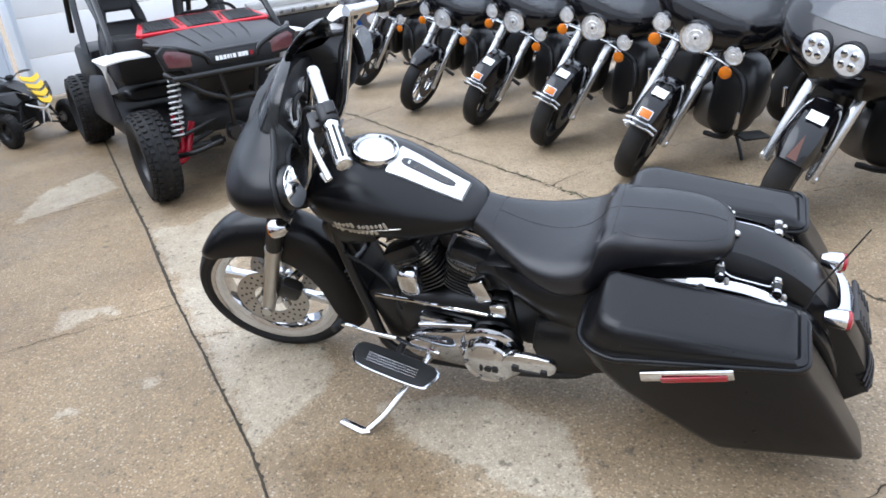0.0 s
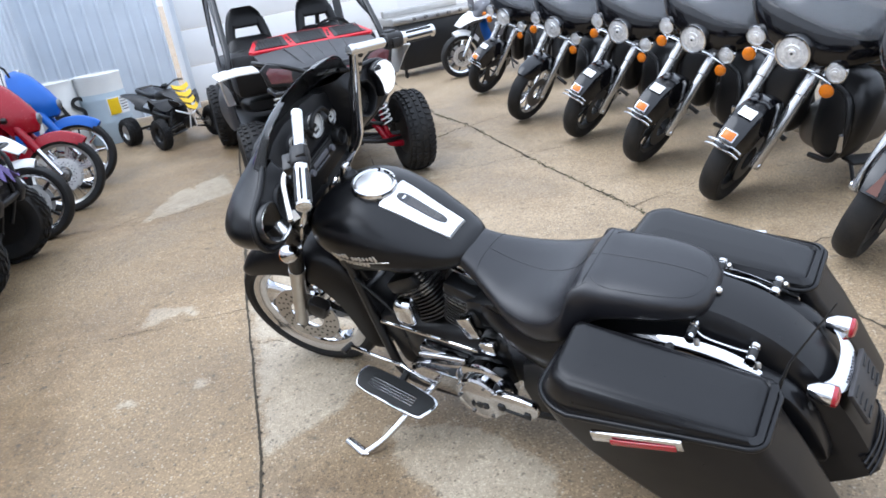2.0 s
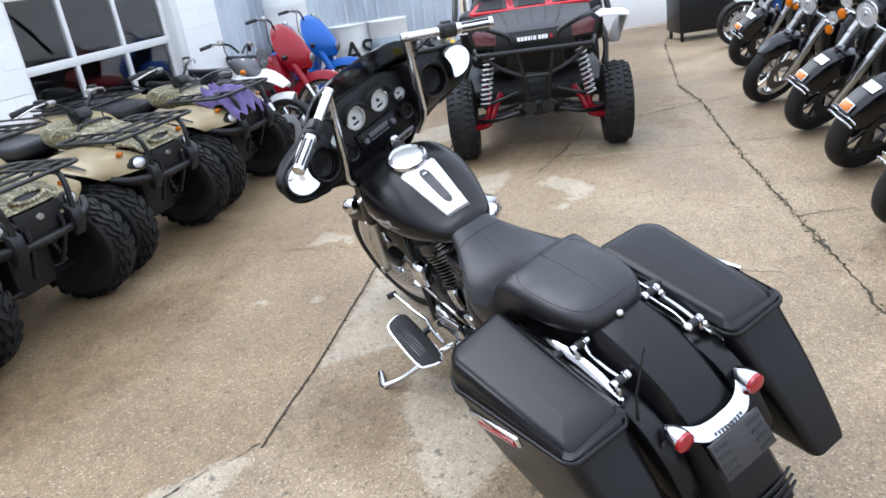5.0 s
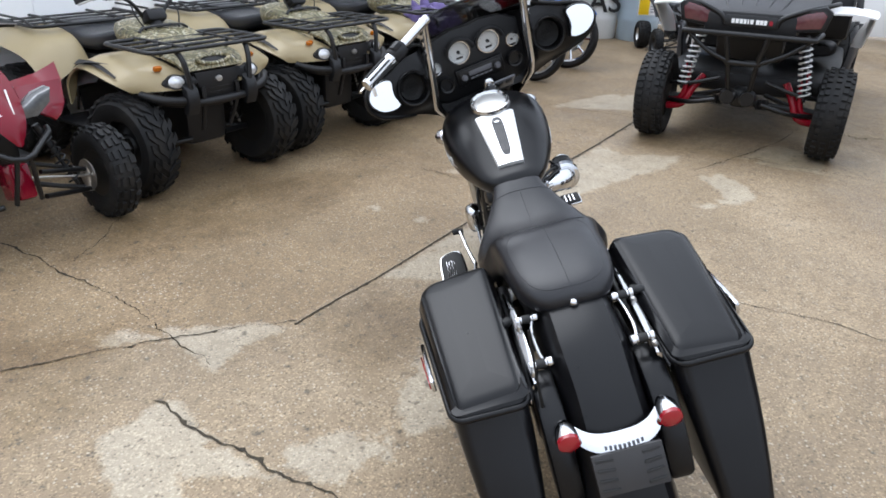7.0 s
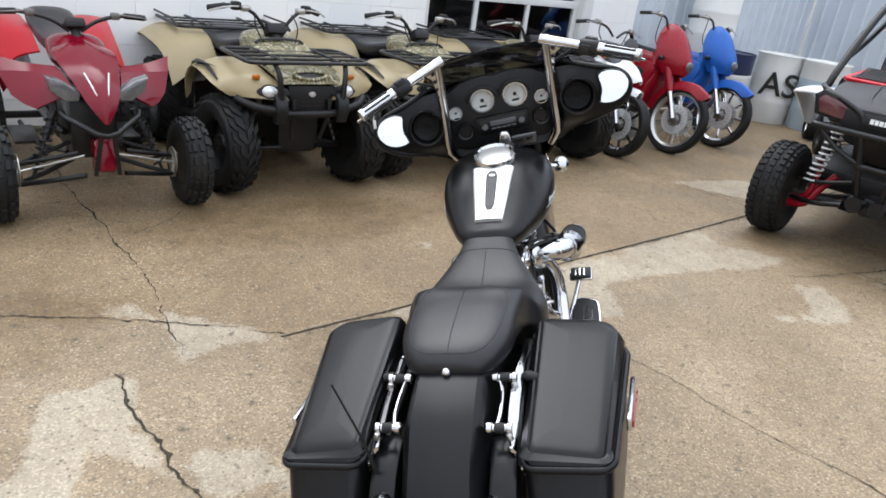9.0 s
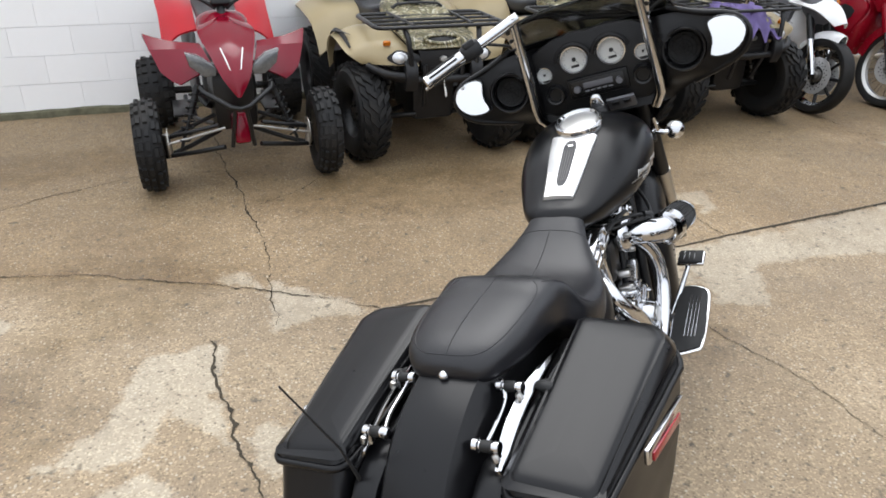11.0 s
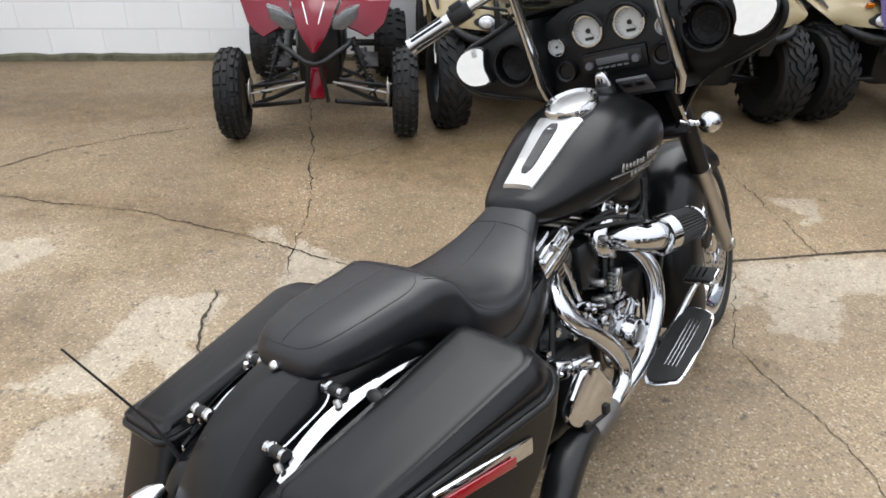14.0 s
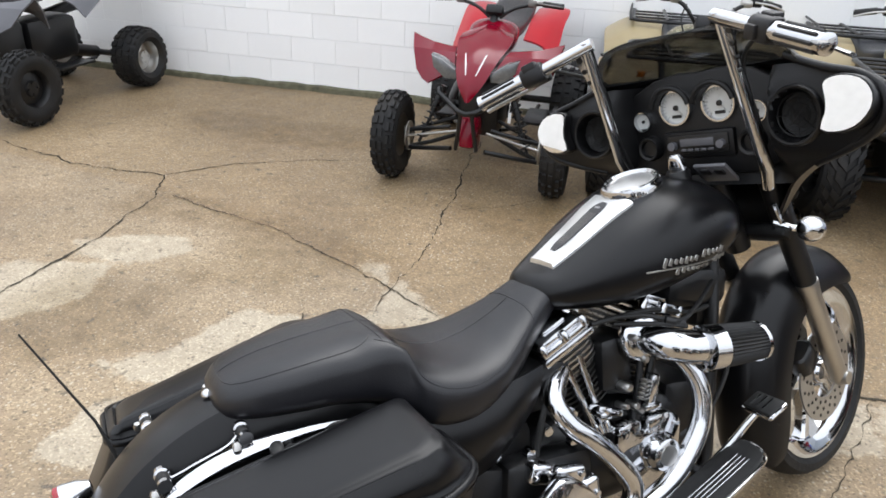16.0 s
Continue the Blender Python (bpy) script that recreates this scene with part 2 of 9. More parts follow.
def tube(bm, pts, r=0.012, seg=10, k=0, closed=False, flat=1.0):
    """A bar or pipe along pts; k > 0 rounds the way; r may be a list, one radius a point."""
    rad = list(r) if isinstance(r, (list, tuple)) else [r] * len(pts)
    if k:
        q = smooth([(*p, a) for p, a in zip(pts, rad)], k, closed)
        pts, rad = [Vector(x[:3]) for x in q], [x[3] for x in q]
    pts = [Vector(p) for p in pts]
    n = len(pts)
    prev = None
    secs = []
    for i, p in enumerate(pts):
        if closed:
            d = pts[(i + 1) % n] - pts[i - 1]
        else:
            d = pts[min(i + 1, n - 1)] - pts[max(i - 1, 0)]
        d = d.normalized() if d.length > 1e-9 else Vector((0, 0, 1))
        if prev is None:
            u = d.orthogonal().normalized()
            if abs(d.z) < 0.9:
                u = Vector((0, 0, 1)) - d * d.z
                u.normalize()
        else:
            u = prev - d * prev.dot(d)
            u = u.normalized() if u.length > 1e-6 else d.orthogonal().normalized()
        prev = u
        w = d.cross(u)
        secs.append([p + (u * math.cos(2 * math.pi * j / seg) * flat + w * math.sin(2 * math.pi * j / seg)) * rad[i] for j in range(seg)])
    return rings(bm, secs, True, closed)


def lathe(bm, prof, c=(0, 0, 0), axis=(0, 0, 1), seg=32, closed=False, sweep=None):
    """Turns a profile of (radius, height) about an axis through c."""
    a = Vector(axis).normalized()
    u = a.orthogonal().normalized()
    w = a.cross(u)
    c = Vector(c)
    secs = []
    for j in range(seg):
        t = 2 * math.pi * j / seg
        d = u * math.cos(t) + w * math.sin(t)
        secs.append([c + d * r + a * h for r, h in prof])
    vr = [[bm.verts.new(p) for p in s] for s in secs]
    n = len(prof)
    for i in range(seg):
        p, q = vr[i], vr[(i + 1) % seg]
        for j in range(n if closed else n - 1):
            k = (j + 1) % n
            bm.faces.new((p[j], p[k], q[k], q[j]))
    if not closed:
        for j in (0, n - 1):
            if prof[j][0] > 1e-5:
                bm.faces.new([vr[i][j] for i in range(seg)])
    bmesh.ops.remove_doubles(bm, verts=bm.verts[:], dist=1e-6)
    return bm


def superring(x, cy, cz, ry, up, dn, e=2.4, n=28, axis=0):
    """A rounded section: half-width ry, heights up and dn, roundness e (2: ellipse, 6: nearly a box)."""
    out = []
    for j in range(n):
        t = 2 * math.pi * j / n
        c, s = math.cos(t), math.sin(t)
        y = cy + ry * math.copysign(abs(c) ** (2 / e), c)
        z = cz + (up if s > 0 else dn) * math.copysign(abs(s) ** (2 / e), s)
        out.append(V(x, y, z) if axis == 0 else V(y, x, z) if axis == 1 else V(y, z, x))
    return out


def body(bm, stations, k=4, n=28, axis=0):
    """A body lofted through stations (x, cy, cz, half-width, up, down, roundness)."""
    return rings(bm, [superring(*s, n=n, axis=axis) for s in smooth(stations, k)])


def strip(bm, rows):
    """A sheet skinned over rows of points of equal length (give it thickness with thick())."""
    vr = [[bm.verts.new(p) for p in r] for r in rows]
    for a, b in zip(vr, vr[1:]):
        for j in range(len(a) - 1):
            bm.faces.new((a[j], a[j + 1], b[j + 1], b[j]))
    return bm


def thick(bm, d):
    bmesh.ops.recalc_face_normals(bm, faces=bm.faces[:])
    bmesh.ops.solidify(bm, geom=bm.faces[:], thickness=d)
    return bm


def prism(bm, poly, a, b, axis=1, bev=0.0, k=0):
    """A plate with outline poly (two coordinates), from a to b along axis (1: outline is x, z; 0: y, z; 2: x, y)."""
    if k:
        poly = smooth(poly, k, True)
    t = bmesh.new()
    put = {0: lambda p, h: V(h, p[0], p[1]), 1: lambda p, h: V(p[0], h, p[1]), 2: lambda p, h: V(p[0], p[1], h)}[axis]
    rings(t, [[put(p, a) for p in poly], [put(p, b) for p in poly]])
    if bev:
        bmesh.ops.recalc_face_normals(t, faces=t.faces[:])
        caps = [e for e in t.edges if any(len(f.verts) > 4 or len(poly) == 4 for f in e.link_faces) and abs((e.verts[0].co - e.verts[1].co)[axis]) < 1e-6]
        bmesh.ops.bevel(t, geom=caps, offset=bev, segments=2, profile=0.5, affect="EDGES")
    merge(bm, t)
    return bm


def ball(bm, c, r, seg=16, m=None):
    t = bmesh.new()
    bmesh.ops.create_uvsphere(t, u_segments=seg, v_segments=max(6, seg // 2), radius=1.0)
    r = (r, r, r) if not isinstance(r, (tuple, list)) else r
    t.transform(Matrix.Translation(c) @ (m.to_4x4() if m else Matrix()) @ Matrix.Diagonal((*r, 1)))
    merge(bm, t)
    return bm


def mirrored(bm):
    """The bmesh mirrored to the other side (y to -y), as a new bmesh."""
    t = bm.copy()
    t.transform(Matrix.Diagonal((1, -1, 1, 1)))
    bmesh.ops.reverse_faces(t, faces=t.faces[:])
    return t


def letters(name, text, size, mat, parent, m, depth=0.002, bold=0.0):
    cu = bpy.data.curves.new(name, "FONT")
    cu.body, cu.size, cu.extrude, cu.align_x, cu.align_y, cu.offset = text, size, depth, "CENTER", "CENTER", bold
    tmp = bpy.data.objects.new(name, cu)
    scene.collection.objects.link(tmp)
    dg = bpy.context.evaluated_depsgraph_get()
    me = bpy.data.meshes.new_from_object(tmp.evaluated_get(dg))
    bpy.data.objects.remove(tmp)
    me.materials.clear()
    me.materials.append(mat)
    ob = new(name, me)
    ob.parent, ob.matrix_basis = parent, m
    return ob


# ---- ground ----
def inside(poly, x, y):
    """Signed nearness of grid points to a polygon: positive inside, in metres, roughly."""
    p = np.array(poly)
    d = np.full(x.shape, 1e9)
    c = np.zeros(x.shape, bool)
    for (x1, y1), (x2, y2) in zip(p, np.roll(p, -1, 0)):
        ex, ey = x2 - x1, y2 - y1
        t = np.clip(((x - x1) * ex + (y - y1) * ey) / (ex * ex + ey * ey + 1e-12), 0, 1)
        d = np.minimum(d, np.hypot(x - x1 - t * ex, y - y1 - t * ey))
        c ^= ((y1 > y) != (y2 > y)) & (x < (x2 - x1) * (y - y1) / (y2 - y1 + 1e-12) + x1)
    return np.where(c, d, -d)


# pale, scoured patches of the old concrete
PALE, DAMP_SHADE, CRACKS = [], [], []


def pale(*outline):
    PALE.append(outline)


def darken(*outline):
    DAMP_SHADE.append(outline)


def crack(wide, *way):
    CRACKS.append((way, wide))


pale((3.62, 2.03), (4.42, 1.86), (4.8, 1.45), (4.04, 1.27), (3.76, 1.73))
pale((1.5, 1.63), (1.77, 1.63), (1.68, 1.37), (1.48, 1.31), (1.62, 1.45))
pale((0.7, 1.62), (0.8, 1.61), (0.73, 1.5), (0.67, 1.51))
pale((0.74, 1.3), (0.82, 1.26), (0.76, 1.18), (0.7, 1.22))
pale((-1.12, 1.41), (-1.05, 1.47), (-0.96, 1.47), (-0.9, 1.38), (-0.885, 1.25), (-1.03, 1.345))
pale((-0.89, 1.24), (-0.86, 1.36), (-0.68, 1.17), (-0.56, 1.03), (-0.47, 0.94), (-0.65, 0.935), (-0.8, 0.93), (-0.91, 0.91))
pale((-1.78, 0.36), (-1.52, 0.5), (-1.42, 0.89), (-1.16, 0.88), (-1.1, 0.87), (-1.13, 0.68), (-1.12, 0.27), (-1.33, 0.5), (-1.40, 0.33), (-1.52, 0.29))
pale((-1.6, 0.02), (-1.56, 0.18), (-1.42, 0.27), (-1.33, 0.2), (-1.22, -0.08), (-1.6, -0.14))
pale((-1.08, 0.33), (-1.01, 0.37), (-0.86, 0.29), (-0.74, 0.15), (-0.84, 0.05), (-1.04, 0.1))
pale((1.03, 0.95), (1.13, 1.0), (1.75, 1.06), (2.78, 1.12), (2.80, 0.83), (2.95, 0.54), (2.61, 0.51), (2.32, 0.6), (1.9, 0.70), (1.42, 0.76), (1.2, 0.42), (0.98, 0.5), (1.07, 0.8))
pale((-2.5, 1.2), (-2.24, 1.37), (-1.99, 1.39), (-1.89, 1.27), (-2.02, 1.11), (-2.16, 1.05), (-2.4, 1.06))
pale((-1.67, 1.31), (-1.52, 1.33), (-1.53, 1.26), (-1.69, 1.12), (-1.66, 1.22))
pale((-2.6, 0.95), (-2.15, 1.05), (-2.05, 0.7), (-2.3, 0.45), (-2.8, 0.5))
pale((2.59, 0.30), (2.78, 0.18), (2.68, 0.06), (2.59, -0.07), (2.47, -0.17), (2.38, -0.17), (1.99, 0.02), (2.03, 0.10), (2.28, 0.0), (2.40, 0.06), (2.50, 0.18))
pale((3.15, 0.21), (3.6, 0.1), (3.76, 0.03), (3.72, -0.14), (3.58, -0.32), (3.24, -0.42), (3.18, -0.1))
pale((1.02, 0.98), (0.74, 1.0), (0.1, 0.93), (0.21, 0.72), (0.39, 0.52), (0.68, 0.56), (1.02, 0.72))
pale((0.07, 0.46), (-0.02, 0.14), (-0.4, -0.06), (-0.71, 0.09), (-0.64, 0.24), (-0.45, 0.34), (-0.16, 0.47))
# damp, stained places; the last is shade painted under the buggy's front
darken((0.04, 0.90), (0.02, 0.60), (-0.13, 0.50), (-0.45, 0.35), (-0.60, 0.36), (-0.42, 0.93))
darken((-2.3, 0.95), (-1.75, 0.95), (-1.6, 0.6), (-1.85, 0.3), (-2.4, 0.2))
darken((-2.6, 1.9), (-1.3, 1.75), (-0.95, 1.5), (-1.3, 1.0), (-1.75, 1.0), (-1.8, 1.5), (-2.6, 1.55))
darken((0.95, 0.35), (0.72, 0.2), (0.35, 0.25), (0.3, 0.45), (0.55, 0.52))
darken((-0.2, 2.5), (1, 2.3), (1.3, 2), (0.4, 1.75), (-0.5, 1.9), (-0.8, 2.3))
darken((-3.2, 3.5), (-1.2, 3.45), (-1.3, 3), (-2.2, 2.85), (-3.2, 3))
darken((3.9, -0.85), (5.6, -0.75), (9.3, -0.65), (9.4, 1.9), (6.6, 2.3), (5.0, 1.2), (4.3, 0.2))
# painted shade on the ground below the buggy's front end
darken((3.0, 0.95), (3.8, 0.95), (4.1, 0.1), (3.9, -0.5), (3.3, -0.35), (3.05, 0.2))
# cracks and joints: width and way
crack(0.0165, (9.3, 1.62), (6.8, 1.42), (3.96, 1.23), (2.78, 1.14), (1.6, 1.075))
crack(0.0105, (1.6, 1.075), (1.07, 1.03), (0.1, 0.95))
crack(0.009, (0.1, 0.95), (-0.2, 0.945), (-0.48, 0.93))
crack(0.009, (-0.45, 0.95), (-0.68, 1.12), (-0.88, 1.24), (-1.12, 1.37), (-1.59, 1.62), (-2.42, 1.86))
crack(0.009, (-0.92, 3.46), (-0.92, 2.86), (-0.88, 2.57), (-0.87, 2.14), (-0.83, 1.77), (-0.84, 1.42), (-0.88, 1.23), (-0.89, 0.95))
crack(0.006, (-0.87, 2.14), (-0.55, 2.36), (-0.31, 2.55))
crack(0.012, (-1.16, 0.92), (-1.15, 0.7), (-1.13, 0.45), (-1.1, 0.2), (-1.05, -0.1), (-1.1, -0.8))
crack(0.008, (3.73, 2.88), (3.68, 2.03), (3.76, 1.25))
crack(0.005, (1.04, 0.99), (0.8, 0.42), (0.93, -0.05), (0.95, -0.44), (1.04, -0.91), (1, -1.4))
crack(0.011, (-3.94, 2.27), (-3.22, 2.08), (-2.59, 2.11), (-2.45, 1.8), (-2.4, 1.26), (-2.43, 0.6))
crack(0.009, (-2.59, 2.11), (-2.3, 2.44), (-1.9, 2.66), (-1.4, 2.85))
crack(0.006, (1.42, 2.67), (1.47, 2.28), (1.46, 1.72), (1.48, 1.07))
crack(0.019, (10.3, -1), (8.84, -0.78), (5.66, -0.85), (4.86, -1.02), (3.05, -1.17), (1.7, -1.33), (0.96, -1.43), (-1.5, -1.7))
crack(0.01, (4.8, -1.02), (5.03, -1.53), (5.6, -2.6))
crack(0.008, (4.86, -1.02), (4.41, -0.41), (4.63, 0.07))
crack(0.01, (2.7, 0.35), (3.25, 0.2), (3.79, 0.07), (4.63, 0.07), (4.8, 1.26))
crack(0.008, (3.25, 0.2), (3.33, -0.99), (3.46, -1.83), (3.7, -3.5))
crack(0.007, (0.62, -1.44), (0.75, -1.9), (0.6, -2.6))
crack(0.007, (1.75, -1.32), (1.95, -2), (1.85, -3))
crack(0.006, (3.41, 2.52), (3.81, 2.1), (3.82, 1.23))

STEP = 0.034
gx, gy = np.arange(-5.2, 9.6, STEP), np.arange(-3.4, 4.5, STEP)
GX, GY = np.meshgrid(gx, gy)
wob = np.array([[noise.noise((x * 3.1, y * 3.1, 0)) * 0.07 + noise.noise((x * 9, y * 9, 4)) * 0.035 for x in gx] for y in gy])
wear = np.full(GX.shape, -0.4)
for poly in PALE:
    wear = np.maximum(wear, np.clip(inside(poly, GX, GY) + 0.3 * wob, -0.4, 0.4))
damp_shade = np.zeros(GX.shape)
for poly in DAMP_SHADE:
    damp_shade = np.maximum(damp_shade, np.clip((inside(poly, GX, GY) + wob * 1.5) / 0.16 + 0.4, 0, 1))
# the slab by the building is older and browner than the one by the road
edge = np.interp(GX, [-5, -2.4, -0.88, -0.45, 0.1, 1.07, 2.8, 9.3], [2.3, 1.86, 1.24, 0.95, 0.95, 1.03, 1.14, 1.62])
brown = np.clip((GY - edge) / 0.03, 0, 1)


def ground_material():
    m = bpy.data.materials.new("weathered_concrete")
    m.use_nodes = True
    n, l = m.node_tree.nodes, m.node_tree.links
    b = n["Principled BSDF"]
    co = n.new("ShaderNodeTexCoord")

    def tex(kind, scale, detail=6, rough=0.6):
        x = n.new(kind)
        x.inputs["Scale"].default_value = scale
        if kind == "ShaderNodeTexNoise":
            x.inputs["Detail"].default_value, x.inputs["Roughness"].default_value = detail, rough
        l.new(co.outputs["Object"], x.inputs["Vector"])
        return x

    def ramp(src, stops):
        r = n.new("ShaderNodeValToRGB")
        for i, (p, c) in enumerate(stops):
            e = r.color_ramp.elements[i] if i < 2 else r.color_ramp.elements.new(p)
            e.position, e.color = p, (*c, 1)
        l.new(src, r.inputs[0])
        return r.outputs[0]

    def blend(f, a, c, mode="MIX"):
        x = n.new("ShaderNodeMix")
        x.data_type, x.blend_type = "RGBA", mode
        for s, v in (("Factor", f), ("A", a), ("B", c)):
            if isinstance(v, float):
                x.inputs[s].default_value = v
            elif isinstance(v, tuple):
                x.inputs[s].default_value = (*v, 1)
            else:
                l.new(v, x.inputs[s])
        return x.outputs["Result"]

    old, slab, damp_shade_at = n.new("ShaderNodeAttribute"), n.new("ShaderNodeAttribute"), n.new("ShaderNodeAttribute")
    old.attribute_name, slab.attribute_name, damp_shade_at.attribute_name = "wear", "brown", "damp_shade"
    blotch = tex("ShaderNodeTexNoise", 1.3, 7)
    mid = tex("ShaderNodeTexNoise", 9, 9, 0.72)
    grit = tex("ShaderNodeTexNoise", 140, 3)
    tan = ramp(blotch.outputs["Fac"], [(0.3, (0.206, 0.154, 0.096)), (0.55, (0.280, 0.213, 0.135)), (0.75, (0.335, 0.265, 0.181))])
    dark = ramp(blotch.outputs["Fac"], [(0.3, (0.192, 0.136, 0.074)), (0.55, (0.254, 0.183, 0.104)), (0.75, (0.312, 0.234, 0.144))])
    base = blend(slab.outputs["Fac"], tan, dark)
    # the worn edge is ragged at three sizes, and browner skin is left standing inside
    reach = old.outputs["Fac"]
    for scale, span in ((3.2, 0.10), (12, 0.11), (55, 0.07)):
        rag, add = tex("ShaderNodeTexNoise", scale, 4, 0.65), n.new("ShaderNodeMath")
        add.operation = "MULTIPLY_ADD"
        add.inputs[1].default_value = span
        sub = n.new("ShaderNodeMath")
        sub.operation, sub.inputs[1].default_value = "SUBTRACT", span * 0.5
        l.new(rag.outputs["Fac"], add.inputs[0])
        l.new(reach, sub.inputs[0])
        l.new(sub.outputs[0], add.inputs[2])
        reach = add.outputs[0]
    left, cut = tex("ShaderNodeTexNoise", 2.6, 5, 0.6), n.new("ShaderNodeMapRange")
    cut.inputs["From Min"].default_value, cut.inputs["From Max"].default_value, cut.inputs["To Max"].default_value = 0.58, 0.70, 0.12
    l.new(left.outputs["Fac"], cut.inputs["Value"])
    less, edge_ = n.new("ShaderNodeMath"), n.new("ShaderNodeMapRange")
    less.operation = "SUBTRACT"
    l.new(reach, less.inputs[0])
    l.new(cut.outputs[0], less.inputs[1])
    edge_.inputs["From Min"].default_value, edge_.inputs["From Max"].default_value = -0.008, 0.022
    l.new(less.outputs[0], edge_.inputs["Value"])
    sharp = edge_.outputs[0]
    base = blend(sharp, base, blend(0.50, base, (0.470, 0.425, 0.340)))
    # exposed aggregate: pale and dark grains
    grains = tex("ShaderNodeTexVoronoi", 150)
    sepc = n.new("ShaderNodeSeparateColor")
    l.new(grains.outputs["Color"], sepc.inputs[0])
    speck = ramp(sepc.outputs[0], [(0.0, (0.34, 0.30, 0.25)), (0.12, (0.84, 0.82, 0.80)), (0.80, (1.0, 1.0, 1.0)), (0.90, (1.60, 1.58, 1.54))])
    keep = n.new("ShaderNodeMapRange")
    keep.inputs["To Min"].default_value, keep.inputs["To Max"].default_value = 0.70, 0.48
    l.new(sharp, keep.inputs["Value"])
    base = blend(keep.outputs[0], base, speck, "MULTIPLY")
    base = blend(0.5, base, ramp(mid.outputs["Fac"], [(0.25, (0.58, 0.55, 0.50)), (0.62, (1.10, 1.10, 1.09))]), "MULTIPLY")
    # pebbles a centimetre across, pale and dark
    pebbles = tex("ShaderNodeTexVoronoi", 75)
    pick = n.new("ShaderNodeSeparateColor")
    l.new(pebbles.outputs["Color"], pick.inputs[0])
    ball = ramp(pebbles.outputs["Distance"], [(0.26, (1, 1, 1)), (0.40, (0, 0, 0))])
    for lo, hi, col, ch in ((0.80, 0.84, (0.52, 0.47, 0.38), 0), (0.84, 0.88, (0.085, 0.065, 0.045), 1)):
        chosen = ramp(pick.outputs[ch], [(lo, (0, 0, 0)), (hi, (0.85, 0.85, 0.85))])
        base = blend(blend(1.0, blend(1.0, ball, chosen, "MULTIPLY"), keep.outputs[0], "MULTIPLY"), base, col)
    pits = tex("ShaderNodeTexVoronoi", 30)
    base = blend(ramp(pits.outputs["Distance"], [(0.10, (0.7, 0.7, 0.7)), (0.19, (0, 0, 0))]), base, (0.075, 0.06, 0.042))
    # damp and rust-brown stains a metre across
    darken = tex("ShaderNodeTexNoise", 0.75, 8, 0.7)
    base = blend(0.8, base, ramp(darken.outputs["Fac"], [(0.32, (0.74, 0.68, 0.60)), (0.52, (1.0, 0.99, 0.97)), (0.70, (1.10, 1.11, 1.12))]), "MULTIPLY")
    # darker in the outlined damp places and the buggy's painted shade
    damp_shaded = n.new("ShaderNodeMath")
    damp_shaded.operation = "MULTIPLY"
    l.new(damp_shade_at.outputs["Fac"], damp_shaded.inputs[0])
    l.new(ramp(mid.outputs["Fac"], [(0.3, (1, 1, 1)), (0.7, (0.35, 0.35, 0.35))]), damp_shaded.inputs[1])
    base = blend(damp_shaded.outputs[0], base, blend(1.0, base, (0.66, 0.60, 0.48), "MULTIPLY"))
    spots = tex("ShaderNodeTexNoise", 19, 3)
    base = blend(ramp(spots.outputs["Fac"], [(0.61, (0, 0, 0)), (0.70, (0.70, 0.70, 0.70))]), base, (0.055, 0.045, 0.032))
    l.new(base, b.inputs["Base Color"])
    r = n.new("ShaderNodeMapRange")
    r.inputs["From Min"].default_value, r.inputs["From Max"].default_value = 0.3, 0.7
    r.inputs["To Min"].default_value, r.inputs["To Max"].default_value = 0.42, 0.75
    l.new(blotch.outputs["Fac"], r.inputs["Value"])
    l.new(r.outputs[0], b.inputs["Roughness"])
    bp = n.new("ShaderNodeBump")
    bp.inputs["Strength"].default_value, bp.inputs["Distance"].default_value = 0.55, 0.004
    l.new(grit.outputs["Fac"], bp.inputs["Height"])
    bp2 = n.new("ShaderNodeBump")
    bp2.inputs["Strength"].default_value, bp2.inputs["Distance"].default_value = 0.35, 0.003
    l.new(grains.outputs["Distance"], bp2.inputs["Height"])
    l.new(bp.outputs[0], bp2.inputs["Normal"])
    l.new(bp2.outputs[0], b.inputs["Normal"])
    return m


GROUND = ground_material()
ny, nx = GX.shape
verts = np.stack([GX.ravel(), GY.ravel(), np.zeros(GX.size)], 1)
idx = np.arange(GX.size).reshape(ny, nx)
quads = np.stack([idx[:-1, :-1], idx[:-1, 1:], idx[1:, 1:], idx[1:, :-1]], -1).reshape(-1, 4)
ring = np.array([(-300, -300, 0), (300, -300, 0), (300, 300, 0), (-300, 300, 0)], float)
k0 = len(verts)
verts = np.vstack([verts, ring])
cr = [idx[0, 0], idx[0, -1], idx[-1, -1], idx[-1, 0]]
skirt = [(k0 + i, k0 + (i + 1) % 4, int(cr[(i + 1) % 4]), int(cr[i])) for i in range(4)]
gm = bpy.data.meshes.new("ground")
gm.from_pydata(verts.tolist(), [], quads.tolist() + skirt)
for key, data in (("wear", wear), ("brown", brown), ("damp_shade", damp_shade)):
    at = gm.attributes.new(key, "FLOAT", "POINT")
    at.data.foreach_set("value", np.concatenate([data.ravel(), np.full(4, float(data.min()))]).astype(np.float32))
gm.materials.append(GROUND)
ground = tagged(new("ground", gm), "weathered tan concrete yard with worn pale patches", "ground", kind="structure")

